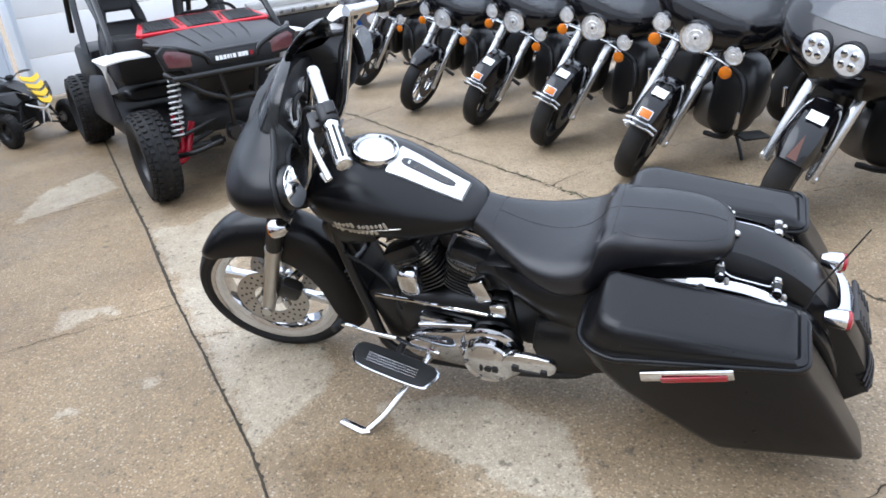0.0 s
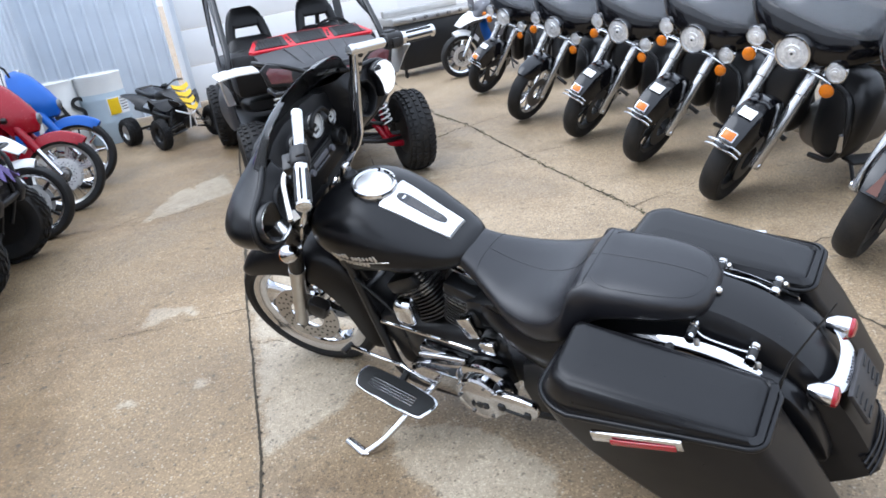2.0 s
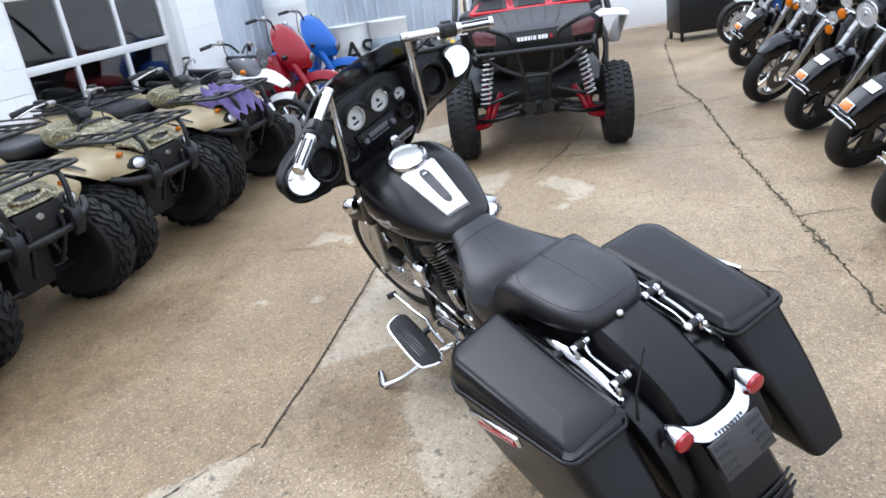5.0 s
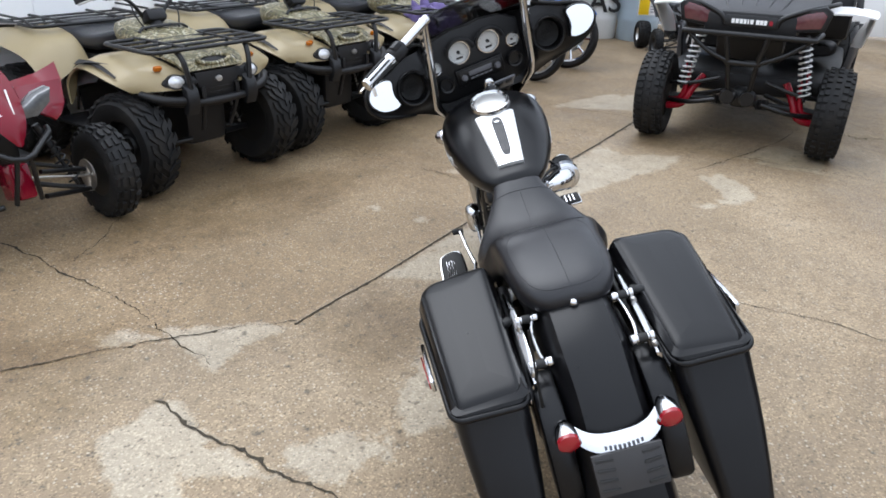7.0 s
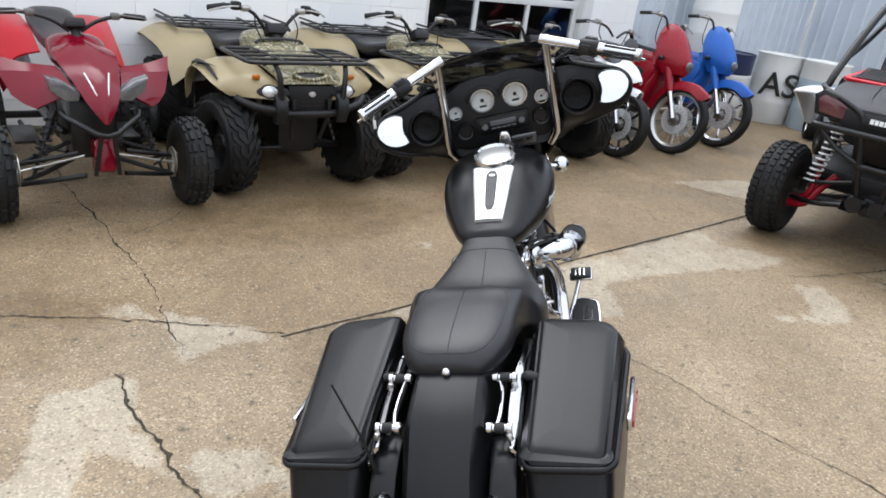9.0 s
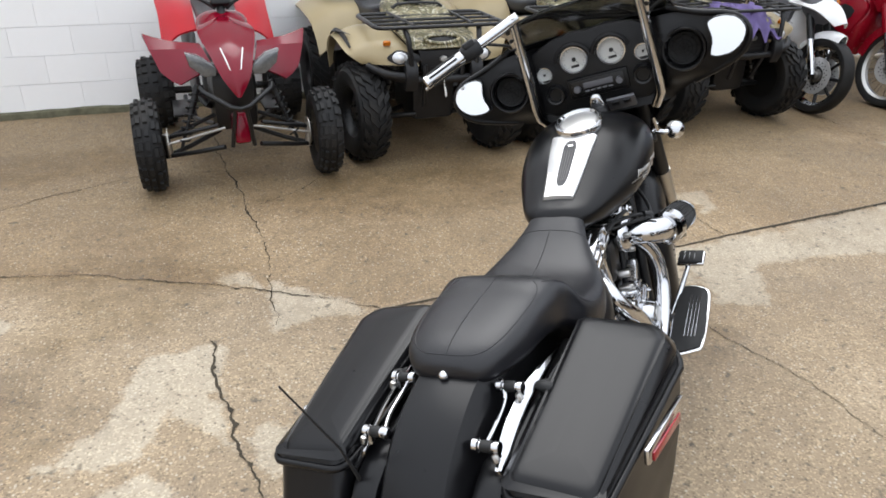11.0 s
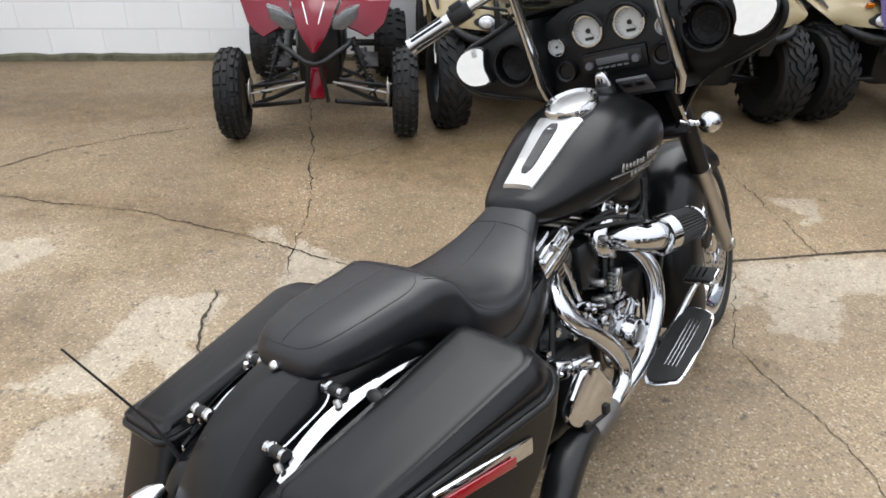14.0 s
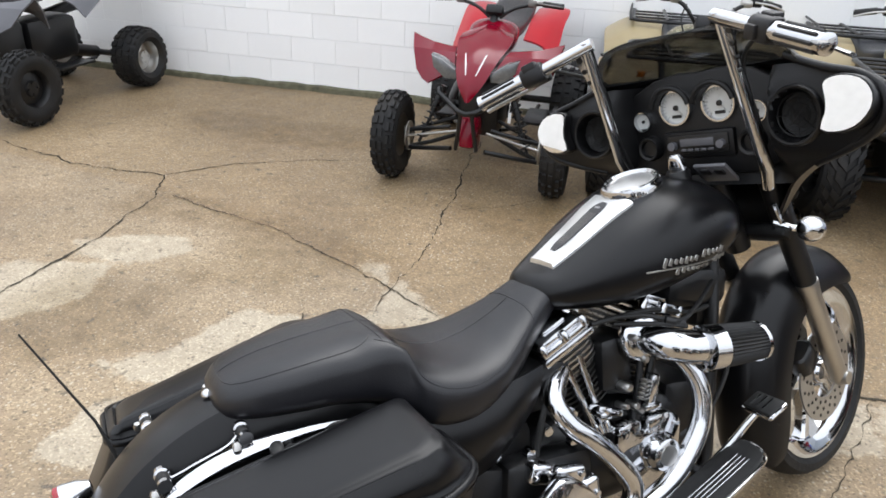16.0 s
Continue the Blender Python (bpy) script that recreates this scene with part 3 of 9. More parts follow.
CRACKDIRT = material("crack_dirt", (0.016, 0.012, 0.009), 0.95, 0, 0.4, 14, 120, 0.4, tint=(0.070, 0.056, 0.034))
rng = random.Random(5)
for num, (way, wide) in enumerate(CRACKS):
    bm = B()
    joint = num < 3
    pts = [np.array((*p, 0.0)) for p in way]
    fine = []
    for a, b in zip(pts, pts[1:]):
        steps = max(2, int(np.linalg.norm(b - a) / 0.016))
        fine += [a + (b - a) * i / steps for i in range(steps)]
    fine.append(pts[-1])
    rows = []
    jag = 0.0
    for i, p in enumerate(fine):
        d = fine[min(i + 1, len(fine) - 1)] - fine[max(i - 1, 0)]
        nrm = np.array((-d[1], d[0], 0)) / (np.linalg.norm(d) + 1e-9)
        jag = jag * 0.72 + rng.uniform(-1, 1) * (0.0010 if joint else 0.0062)
        sway = (0.0018 if joint else 0.022) * noise.noise((p[0] * 5, p[1] * 5, num)) + (0.0 if joint else 0.010) * noise.noise((p[0] * 17, p[1] * 17, num + 30))
        # it opens and closes along its way, and its lips are chipped
        open_ = 0.62 + 0.9 * noise.noise((p[0] * 3.1, p[1] * 3.1, num + 60)) + 0.5 * noise.noise((p[0] * 13, p[1] * 13, num + 90))
        w = wide * (0.50 * rng.uniform(0.8, 1.25) if joint else 0.46 * max(0.10, open_) * rng.uniform(0.6, 1.4))
        chip = wide * rng.uniform(0.4, 1.1) if rng.random() < (0.10 if joint else 0.05) else 0.0
        q = p + nrm * (jag + sway)
        rows.append([V(*(q - nrm * w)) + V(0, 0, 0.0035), V(*(q + nrm * (w + chip))) + V(0, 0, 0.0035)])
    strip(bm, rows)
    tagged(part("ground_crack", bm, CRACKDIRT), "dirt-filled crack in the concrete", "crack", kind="structure")

WEED = material("joint_moss", (0.060, 0.058, 0.026), 0.9, 0, 0.5, 20, 60, tint=(0.13, 0.115, 0.06))
rng = random.Random(11)
bm = B()
for way, a, b, n in ((CRACKS[12][0], 0.05, 0.88, 800), (CRACKS[14][0], 0.0, 0.6, 80), (CRACKS[0][0], 0.1, 0.8, 100)):
    line = [np.array(p, float) for p in way]
    for i in range(n):
        t = (a + (b - a) * rng.random()) * (len(line) - 1)
        k = min(int(t), len(line) - 2)
        p = line[k] + (line[k + 1] - line[k]) * (t - k)
        # moss grows in cushions, thick in some stretches and missing in others
        lush = noise.noise((p[0] * 2.3, p[1] * 2.3, 8)) + 0.25
        if lush < rng.uniform(-0.2, 0.5):
            continue
        x, y = p[0] + rng.gauss(0, 0.008 + 0.014 * max(0, lush)), p[1] + rng.gauss(0, 0.008 + 0.014 * max(0, lush))
        r, h, g = rng.uniform(0.004, 0.012), rng.uniform(0.003, 0.008), rng.uniform(0, 6.3)
        rim = [bm.verts.new((x + r * rng.uniform(0.6, 1.2) * math.cos(g + j * 1.05), y + r * rng.uniform(0.6, 1.2) * math.sin(g + j * 1.05), 0.001)) for j in range(6)]
        tip = bm.verts.new((x, y, h))
        for j in range(6):
            bm.faces.new((rim[j], rim[(j + 1) % 6], tip))
tagged(part("moss", bm, WEED), "small cushions of moss in the concrete joints", "moss", kind="stuff")

# ---- building ----
BLOCK = material("painted_block", (0.90, 0.90, 0.895), 0.55, 0, 0.04, 3, 90, 0.25, dirt=0.03, spread=0.025)
MORTAR = material("painted_mortar", (0.84, 0.84, 0.835), 0.7, 0, 0.08, 5, 90, 0.3)
MOSS = material("mossy_footing", (0.055, 0.052, 0.03), 0.9, 0, 0.5, 14, 110, 0.6, tint=(0.17, 0.16, 0.10))
TRIM = material("white_trim", (0.74, 0.74, 0.73), 0.45, 0, 0.06, 4, 60, dirt=0.1)
CORR = material("galvanised_sheet", (0.58, 0.63, 0.69), 0.42, 0.15, 0.12, 2.5, 60, 0.05, dirt=0.05)
DOORWHITE = material("garage_door_white", (0.78, 0.78, 0.775), 0.45, 0, 0.04, 2, 50, dirt=0.04)
# near-black, so the unlit look of the room is in the colour
ROOMSHADE = material("painted_room_shade", (0.03, 0.03, 0.034), 0.8)
PANE = glass("window_glass", (0.75, 0.78, 0.80), 0.01, 1.0, 1.5)
WY = 4.325
CB, CH = 0.406, 0.2032
Z0 = 0.038
bm = B()
for x0, x1 in ((-9.0, 2.47), (4.72, 5.50)):
    box(bm, ((x0 + x1) / 2, WY + 0.104, 1.6), (x1 - x0, 0.192, 3.2))
box(bm, (3.595, WY + 0.104, 2.95), (2.25, 0.192, 0.5))
wall_north = tagged(part("wall_north", bm, MORTAR), "white painted concrete block wall", "wall", kind="structure")
bm = B()
for x0, x1, y0 in ((-9.0, 2.47, WY), (4.72, 5.5, WY)):
    pts = np.linspace(x0, x1, int((x1 - x0) / 0.12))
    rows = []
    for i, x in enumerate(pts):
        j, h = rng.uniform(-0.012, 0.012), rng.uniform(-0.008, 0.01)
        rows.append([V(x, WY + 0.002, Z0 + 0.012 + h), V(x, WY - 0.028 + j, Z0 + h), V(x, WY - 0.045 + j, -0.02), V(x, WY + 0.002, -0.02)])
    rings(bm, rows)
tagged(part("footing_trim", bm, MOSS), "mossy dirt-stained concrete footing", "footing", kind="structure")


def block_mesh(w):
    t = B()
    box(t, (0, 0, 0), (w - 0.0014, 0.0070, CH - 0.0034), None, 0.0015, 1)
    me = bpy.data.meshes.new("block")
    t.to_mesh(me)
    t.free()
    me.materials.append(BLOCK)
    return me


full, half = block_mesh(CB), block_mesh(CB / 2)


def lay_blocks(x0, x1, rows, start):
    for r in range(rows):
        x = start - (CB / 2 if r % 2 else 0)
        while x < x1 - 0.01:
            a, b = max(x, x0), min(x + CB, x1)
            w = b - a
            if w > 0.05:
                o = new("block", full if w > 0.3 else half)
                o.parent = wall_north
                o.location = ((a + b) / 2, WY + 0.003 + rng.uniform(-0.0012, 0.0012), Z0 + CH * (r + 0.5))
                o.scale = (w / (CB if w > 0.3 else CB / 2), 1, 1)
            x += CB


# glazed overhead door in the block wall
DX0, DX1 = 2.47, 4.57
bm = B()
for z in (0.06, 0.62, 1.205, 1.80, 2.36, 2.66):
    box(bm, ((DX0 + DX1) / 2, WY + 0.07, z), (DX1 - DX0, 0.05, 0.075), None, 0.006)
for x in (DX0 + 0.035, 3.12, 3.82, DX1 - 0.035):
    box(bm, (x, WY + 0.073, 1.35), (0.05 if 3 < x < 4 else 0.07, 0.046, 2.62), None, 0.006)
door_1 = tagged(part("door_1", bm, TRIM), "glazed overhead door with white rails and dark panes", "door", kind="structure")
for i, (xa, xb) in enumerate(((DX0, 3.12), (3.12, 3.82), (3.82, DX1))):
    for za, zb in ((0.06, 0.62), (0.62, 1.205), (1.205, 1.80), (1.80, 2.36)):
        bm = B()
        box(bm, ((xa + xb) / 2, WY + 0.07, (za + zb) / 2), (xb - xa - 0.04, 0.006, zb - za - 0.06))
        part("pane", bm, PANE, door_1).visible_shadow = False
bm = B()
box(bm, (4.645, WY + 0.02, 1.4), (0.15, 0.10, 2.8), None, 0.008)
box(bm, (4.60, WY - 0.02, 1.4), (0.035, 0.04, 2.8), None, 0.006)
tagged(part("door_frame_trim", bm, TRIM), "white timber door jamb", "door frame", kind="structure")
# room behind the door, its shade painted on as near-black surfaces
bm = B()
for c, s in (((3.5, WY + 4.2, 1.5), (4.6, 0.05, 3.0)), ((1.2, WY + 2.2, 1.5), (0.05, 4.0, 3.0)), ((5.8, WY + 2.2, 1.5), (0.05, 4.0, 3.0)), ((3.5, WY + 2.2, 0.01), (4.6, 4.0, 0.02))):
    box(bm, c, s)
tagged(part("room_wall", bm, ROOMSHADE), "near-black room walls and floor behind the glass, shade put into the colour", "wall", kind="structure")
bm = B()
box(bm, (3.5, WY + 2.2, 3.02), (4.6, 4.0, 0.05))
tagged(part("room_ceiling", bm, ROOMSHADE), "near-black room ceiling, shade put into the colour", "ceiling", kind="structure")


def corrugated(x0, y0, x1, y1, h, pitch=0.20):
    """Ribbed sheet wall from one plan point to another."""
    d = Vector((x1 - x0, y1 - y0, 0))
    L = d.length
    d.normalize()
    nrm = Vector((d.y, -d.x, 0))
    prof = []
    s = 0.0
    while s < L:
        for a, o in ((0.0, 0.0), (0.62, 0.0), (0.70, 0.022), (0.82, 0.022), (0.90, 0.0)):
            if s + a * pitch <= L:
                prof.append((s + a * pitch, o))
        s += pitch
    t = B()
    rows = [[V(x0, y0, z) + d * a + nrm * o for a, o in prof] for z in (0.02, h)]
    strip(t, rows)
    return thick(t, -0.012)


CX = 9.55
t = corrugated(5.52, WY + 0.03, CX, WY + 0.03, 3.4)
tagged(part("wall_corrugated_north", t, CORR, angle=20), "pale blue-grey ribbed metal sheet wall", "wall", kind="structure")
t = corrugated(CX, WY + 0.03, CX, 2.36, 3.4)
tagged(part("wall_corrugated_east", t, CORR, angle=20), "pale blue-grey ribbed metal sheet wall", "wall", kind="structure")
# garage wall and sectional door
bm = B()
box(bm, (CX + 0.6, -4.6, 1.9), (0.2, 6.0, 3.8))
box(bm, (CX + 0.6, 0.4, 3.3), (0.2, 4.0, 1.0))
SKEW = Matrix.Translation((CX + 0.45, 2.3, 0)) @ Matrix.Rotation(radians(18), 4, "Z") @ Matrix.Translation((-CX - 0.45, -2.3, 0))
tagged(part("wall_east", bm, DOORWHITE, xf=SKEW), "white painted garage wall", "wall", kind="structure")
bm = B()
box(bm, (CX + 0.25, 2.32, 1.7), (0.5, 0.07, 3.4), None, 0.005)
tagged(part("corner_trim", bm, CORR, xf=SKEW), "pale metal corner return beside the garage door", "trim", kind="structure")
door_2 = tagged(new("door_2"), "white sectional garage door", "door", kind="structure")
for i in range(5):
    bm = B()
    box(bm, (CX + 0.5, 0.34, 0.03 + 0.56 * (i + 0.5)), (0.05, 3.86, 0.553), None, 0.006)
    part("panel", bm, DOORWHITE, door_2, xf=SKEW)
# unseen walls, added south and west to close the yard's horizon
bm = B()
box(bm, (14, -14, 2.2), (26, 0.3, 4.4))
box(bm, (-16, -4, 2.2), (0.3, 20, 4.4))
tagged(part("wall_south", bm, MORTAR), "unseen pale walls added to close off the horizon", "wall", kind="structure")


# ---- the black touring motorcycle ----
# local axes: x ahead, y to its left, z up; it leans on its side stand with the bars turned to the left
bike = thing("motorcycle", pose(0.0268, -0.0346, 0, 0, 0, 42.96) @ pose(0, 0, 0, -15, 0, 0),
             "satin black touring motorcycle with tall chrome bars on its stand", "motorcycle")
RAKE = radians(26)
PIVOT = Matrix.Translation((1.10, 0, 0))
STEER = PIVOT @ Matrix.Rotation(radians(11), 4, Vector((-math.sin(RAKE), 0, math.cos(RAKE)))) @ PIVOT.inverted()
AX = (0.935, -0.015, 0.322)


def tyre(r, w, rim, tread=0, c=(0, 0, 0), axis=(0, 1, 0), seg=48):
    t = B()
    h = w / 2
    lathe(t, [(rim, -h * 0.72), (rim + (r - rim) * 0.35, -h * 0.98), (rim + (r - rim) * 0.7, -h * 0.96), (r - (r - rim) * 0.12, -h * 0.72), (r, -h * 0.3), (r + 0.001, 0),
              (r, h * 0.3), (r - (r - rim) * 0.12, h * 0.72), (rim + (r - rim) * 0.7, h * 0.96), (rim + (r - rim) * 0.35, h * 0.98), (rim, h * 0.72)], c, axis, seg, True)
    return t


# front wheel
part("front_tyre", tyre(0.328, 0.13, 0.262, c=AX), RUBBER, bike, xf=STEER)
bm = B()
lathe(bm, [(0.268, -0.055), (0.272, -0.048), (0.255, -0.04), (0.232, -0.03), (0.228, 0), (0.232, 0.03), (0.255, 0.04), (0.272, 0.048), (0.268, 0.055), (0.25, 0.052), (0.222, 0.03), (0.218, 0), (0.222, -0.03), (0.25, -0.052)], AX, (0, 1, 0), 64, True)
rim = part("front_rim", bm, CHROME, bike, "polished chrome wheel rim", STEER)
for i in range(6):
    a = 2 * math.pi * i / 6 + 0.2
    d, q = V(math.cos(a), 0, math.sin(a)), V(-math.sin(a), 0, math.cos(a))
    bm = B()
    c = Vector(AX)
    secs = []
    for s, w, h, tw in ((0.03, 0.030, 0.030, 0.0), (0.09, 0.022, 0.022, 0.03), (0.15, 0.017, 0.018, 0.045), (0.20, 0.02, 0.02, 0.05), (0.228, 0.03, 0.026, 0.05)):
        p = c + d * s + q * tw
        secs.append([p + q * w * x + V(0, h * y, 0) for x, y in ((-1, -0.6), (-0.6, -1), (0.6, -1), (1, -0.6), (1, 0.6), (0.6, 1), (-0.6, 1), (-1, 0.6))])
    rings(bm, secs)
    part("spoke", bm, CHROME, rim, xf=STEER)
bm = B()
lathe(bm, [(0.0, -0.075), (0.035, -0.075), (0.05, -0.05), (0.045, 0), (0.05, 0.05), (0.035, 0.075), (0, 0.075)], AX, (0, 1, 0), 28)
part("hub", bm, CHROME, rim, xf=STEER)


def brake_disc(c, r, axis, rows=3):
    t = B()
    lathe(t, [(r * 0.52, -0.003), (r, -0.003), (r, 0.003), (r * 0.52, 0.003)], c, axis, 48, True)
    a = Vector(axis).normalized()
    u = a.orthogonal().normalized()
    w = a.cross(u)
    dots = B()
    for j in range(rows):
        for i in range(18):
            t0 = 2 * math.pi * (i + j / rows) / 18
            p = Vector(c) + (u * math.cos(t0) + w * math.sin(t0)) * r * (0.62 + 0.13 * j)
            lathe(dots, [(0.0, -0.0042), (0.0055, -0.0042), (0.0055, 0.0042), (0, 0.0042)], p, axis, 7)
    return t, dots


for s in (1, -1):
    t, dots = brake_disc((AX[0], AX[1] + s * 0.075, AX[2]), 0.15, (0, 1, 0))
    d = part("brake_disc", t, DISC, bike, "drilled steel brake disc", STEER)
    part("drill_holes", dots, DARKDIAL, d, xf=STEER)["kind"] = "stuff"
    bm = B()
    body(bm, [(-0.035, 0, 0, 0.02, 0.03, 0.03, 3), (-0.03, 0, 0, 0.03, 0.045, 0.045, 3), (0.03, 0, 0, 0.03, 0.045, 0.045, 3), (0.035, 0, 0, 0.02, 0.03, 0.03, 3)], 2, 16)
    part("brake_caliper", bm, BLACKMETAL, bike, xf=STEER @ Matrix.Translation((AX[0] - 0.115, s * 0.082, AX[2] + 0.075)) @ Matrix.Rotation(radians(55), 4, "Y"))

# front fender wraps the wheel
def fender(path, width, drop, n=11, crown=0.035):
    t = B()
    rows = []
    pts = smooth(path, 4)
    for i, (x, z, w) in enumerate(pts):
        a, b = pts[max(i - 1, 0)], pts[min(i + 1, len(pts) - 1)]
        d = V(b[0] - a[0], 0, b[1] - a[1]).normalized()
        nrm = V(-d.z, 0, d.x)
        row = []
        for j in range(n):
            u = -1 + 2 * j / (n - 1)
            row.append(V(x, u * w * width if abs(u) < 0.8 else math.copysign(width * w * (0.8 + (abs(u) - 0.8) * 0.65), u), z) - nrm * (crown * abs(u) ** 2 + drop * max(0, abs(u) - 0.62) ** 1.3 * 2.6))
        rows.append(row)
    strip(t, rows)
    return thick(t, 0.006)


# each station: crown x, z; side edge x, z; half-width
FRONT = [(1.172, 0.560, 1.150, 0.552, 0.050), (1.150, 0.590, 1.105, 0.565, 0.083), (1.095, 0.642, 1.055, 0.575, 0.094), (1.01, 0.695, 0.985, 0.583, 0.098), (0.905, 0.722, 0.90, 0.582, 0.100),
         (0.80, 0.716, 0.815, 0.560, 0.101), (0.70, 0.672, 0.755, 0.515, 0.102), (0.625, 0.600, 0.715, 0.455, 0.102), (0.575, 0.50, 0.692, 0.385, 0.102), (0.552, 0.395, 0.682, 0.310, 0.101),
         (0.550, 0.30, 0.674, 0.235, 0.099), (0.563, 0.205, 0.655, 0.165, 0.093), (0.580, 0.150, 0.628, 0.135, 0.078)]
bm = B()
rows = []
for x0, z0, x1, z1, w in smooth(FRONT, 4):
    row = []
    for j in range(25):
        a = radians(-90 + 7.5 * j)
        f = 1 - abs(math.cos(a)) ** 0.85
        row.append(V(x0 + (x1 - x0) * f, AX[1] + w * math.copysign(abs(math.sin(a)) ** 0.72, a), z0 + (z1 - z0) * f))
    rows.append(row)
strip(bm, rows)
part("front_fender", thick(bm, 0.006), SATIN, bike, "deep satin black front fender", STEER)

# forks
for s in (1, -1):
    up, lo = V(0.612, s * 0.118, 0.99), V(0.945, s * 0.112 - 0.015, 0.312)
    mid = up.lerp(lo, 0.52)
    bm = B()
    tube(bm, [up, up.lerp(lo, 0.2), mid], [0.03, 0.031, 0.031], 20)
    f = part("fork_tube", bm, BLACKMETAL, bike, xf=STEER)
    bm = B()
    tube(bm, [mid.lerp(up, 0.02), mid, mid.lerp(lo, 0.1), lo.lerp(mid, 0.12), lo, lo + (lo - up) * 0.03], [0.033, 0.034, 0.030, 0.027, 0.026, 0.017], 20)
    lathe(bm, [(0, -0.022), (0.02, -0.022), (0.024, 0), (0.02, 0.03), (0, 0.03)], lo, (0, s, 0), 16)
    part("fork_leg", bm, STEEL, f, "polished fork lower leg", STEER)
    # front turn signal on its stalk
    c = V(0.652, s * 0.207, 0.82)
    bm = B()
    lathe(bm, [(0, 0.04), (0.018, 0.036), (0.031, 0.015), (0.034, -0.012), (0.033, -0.02)], c, (-0.98, 0, 0.2), 20)
    tube(bm, [c, c + V(-0.03, -s * 0.03, 0.005), c + V(-0.035, -s * 0.075, 0.02)], 0.009, 8)
    tube(bm, [c + V(-0.035, -s * 0.055, 0.02), c + V(-0.06, -s * 0.06, 0.075)], 0.007, 8)
    sg = part("turn_signal", bm, CHROME, bike, "chrome bullet turn signal", STEER)
    bm = B()
    lathe(bm, [(0.032, -0.018), (0.03, -0.026), (0.015, -0.031), (0, -0.032)], c, (-0.98, 0, 0.2), 20)
    part("lens", bm, AMBER, sg, "amber lens", STEER)
bm = B()
box(bm, (0.615, 0, 0.975), (0.07, 0.30, 0.035), (0, 26, 0), 0.01)
box(bm, (0.69, 0, 0.80), (0.07, 0.28, 0.04), (0, 26, 0), 0.01)
tube(bm, [(0.66, 0, 0.76), (0.55, 0, 1.0)], 0.035, 16)
part("triple_clamp", bm, BLACKMETAL, bike, xf=STEER)

# batwing fairing
ROWSF = [(0.79, 0.70, 0.09, 0.665), (0.84, 0.70, 0.13, 0.645), (0.895, 0.715, 0.17, 0.61), (0.955, 0.732, 0.225, 0.56), (1.005, 0.74, 0.31, 0.495), (1.036, 0.742, 0.395, 0.45),
         (1.06, 0.741, 0.446, 0.433), (1.09, 0.73, 0.476, 0.424), (1.13, 0.703, 0.487, 0.42), (1.168, 0.663, 0.471, 0.422), (1.195, 0.636, 0.432, 0.43), (1.213, 0.617, 0.37, 0.44), (1.235, 0.59, 0.31, 0.455), (1.258, 0.565, 0.262, 0.465)]


def fairing_row(z, xf, yh, xe, n=33):
    out = []
    for j in range(n):
        t = -math.pi / 2 + math.pi * j / (n - 1)
        out.append(V(xe + (xf - xe) * abs(math.cos(t)) ** 0.75, yh * math.copysign(abs(math.sin(t)) ** 0.85, math.sin(t)), z))
    return out


bm = B()
strip(bm, [fairing_row(*r) for r in smooth(ROWSF, 3)])
thick(bm, 0.008)
fairing = part("fairing", bm, SATIN, bike, "satin black batwing fairing", STEER)
rim_l = []
for z, xf, yh, xe in smooth(ROWSF[4:], 3):
    rim_l.append((xe + 0.004, yh - 0.002, z))
for s in (1, -1):
    bm = B()
    tube(bm, [(x, s * y, z) for x, y, z in rim_l], 0.010, 10)
    part("fairing_edge", bm, INNER, fairing, xf=STEER)
# inner fairing: two flat lobes with round speaker openings, stepping in to the dash
bm = B()
rows = []
for z, xf, yh, xe in smooth(ROWSF[3:-1], 6):
    row = []
    for j in range(81):
        u = -1 + 2 * j / 80
        y = u * (yh - 0.004)
        x = xe + 0.004 + 0.016 * (1 - u ** 8)
        step = min(1.0, max(0.0, (0.238 - abs(y)) / 0.05))
        step = step * step * (3 - 2 * step)
        row.append(V(x + (0.545 + (z - 1.05) * 0.16 - x) * step, y, z))
    rows.append(row)
strip(bm, rows)
bmesh.ops.delete(bm, geom=[f for f in bm.faces if math.hypot(abs(f.calc_center_median().y) - 0.291, f.calc_center_median().z - 1.12) < 0.059], context="FACES")
thick(bm, -0.006)
dash = part("inner_fairing", bm, INNER, bike, "black grained inner fairing", STEER)
bm = B()
prism(bm, [(-0.235, 1.02), (-0.24, 1.14), (-0.205, 1.215), (-0.14, 1.246), (-0.06, 1.258), (0.0, 1.252), (0.06, 1.258), (0.14, 1.246), (0.205, 1.215), (0.24, 1.14), (0.235, 1.02), (0.16, 0.985), (-0.16, 0.985)], 0.515, 0.60, 0, 0.01)
part("dash_panel", bm, INNER, dash, xf=STEER)
TILT_D = Matrix.Translation((0.512, 0, 1.168)) @ Matrix.Rotation(radians(-6), 4, "Y")


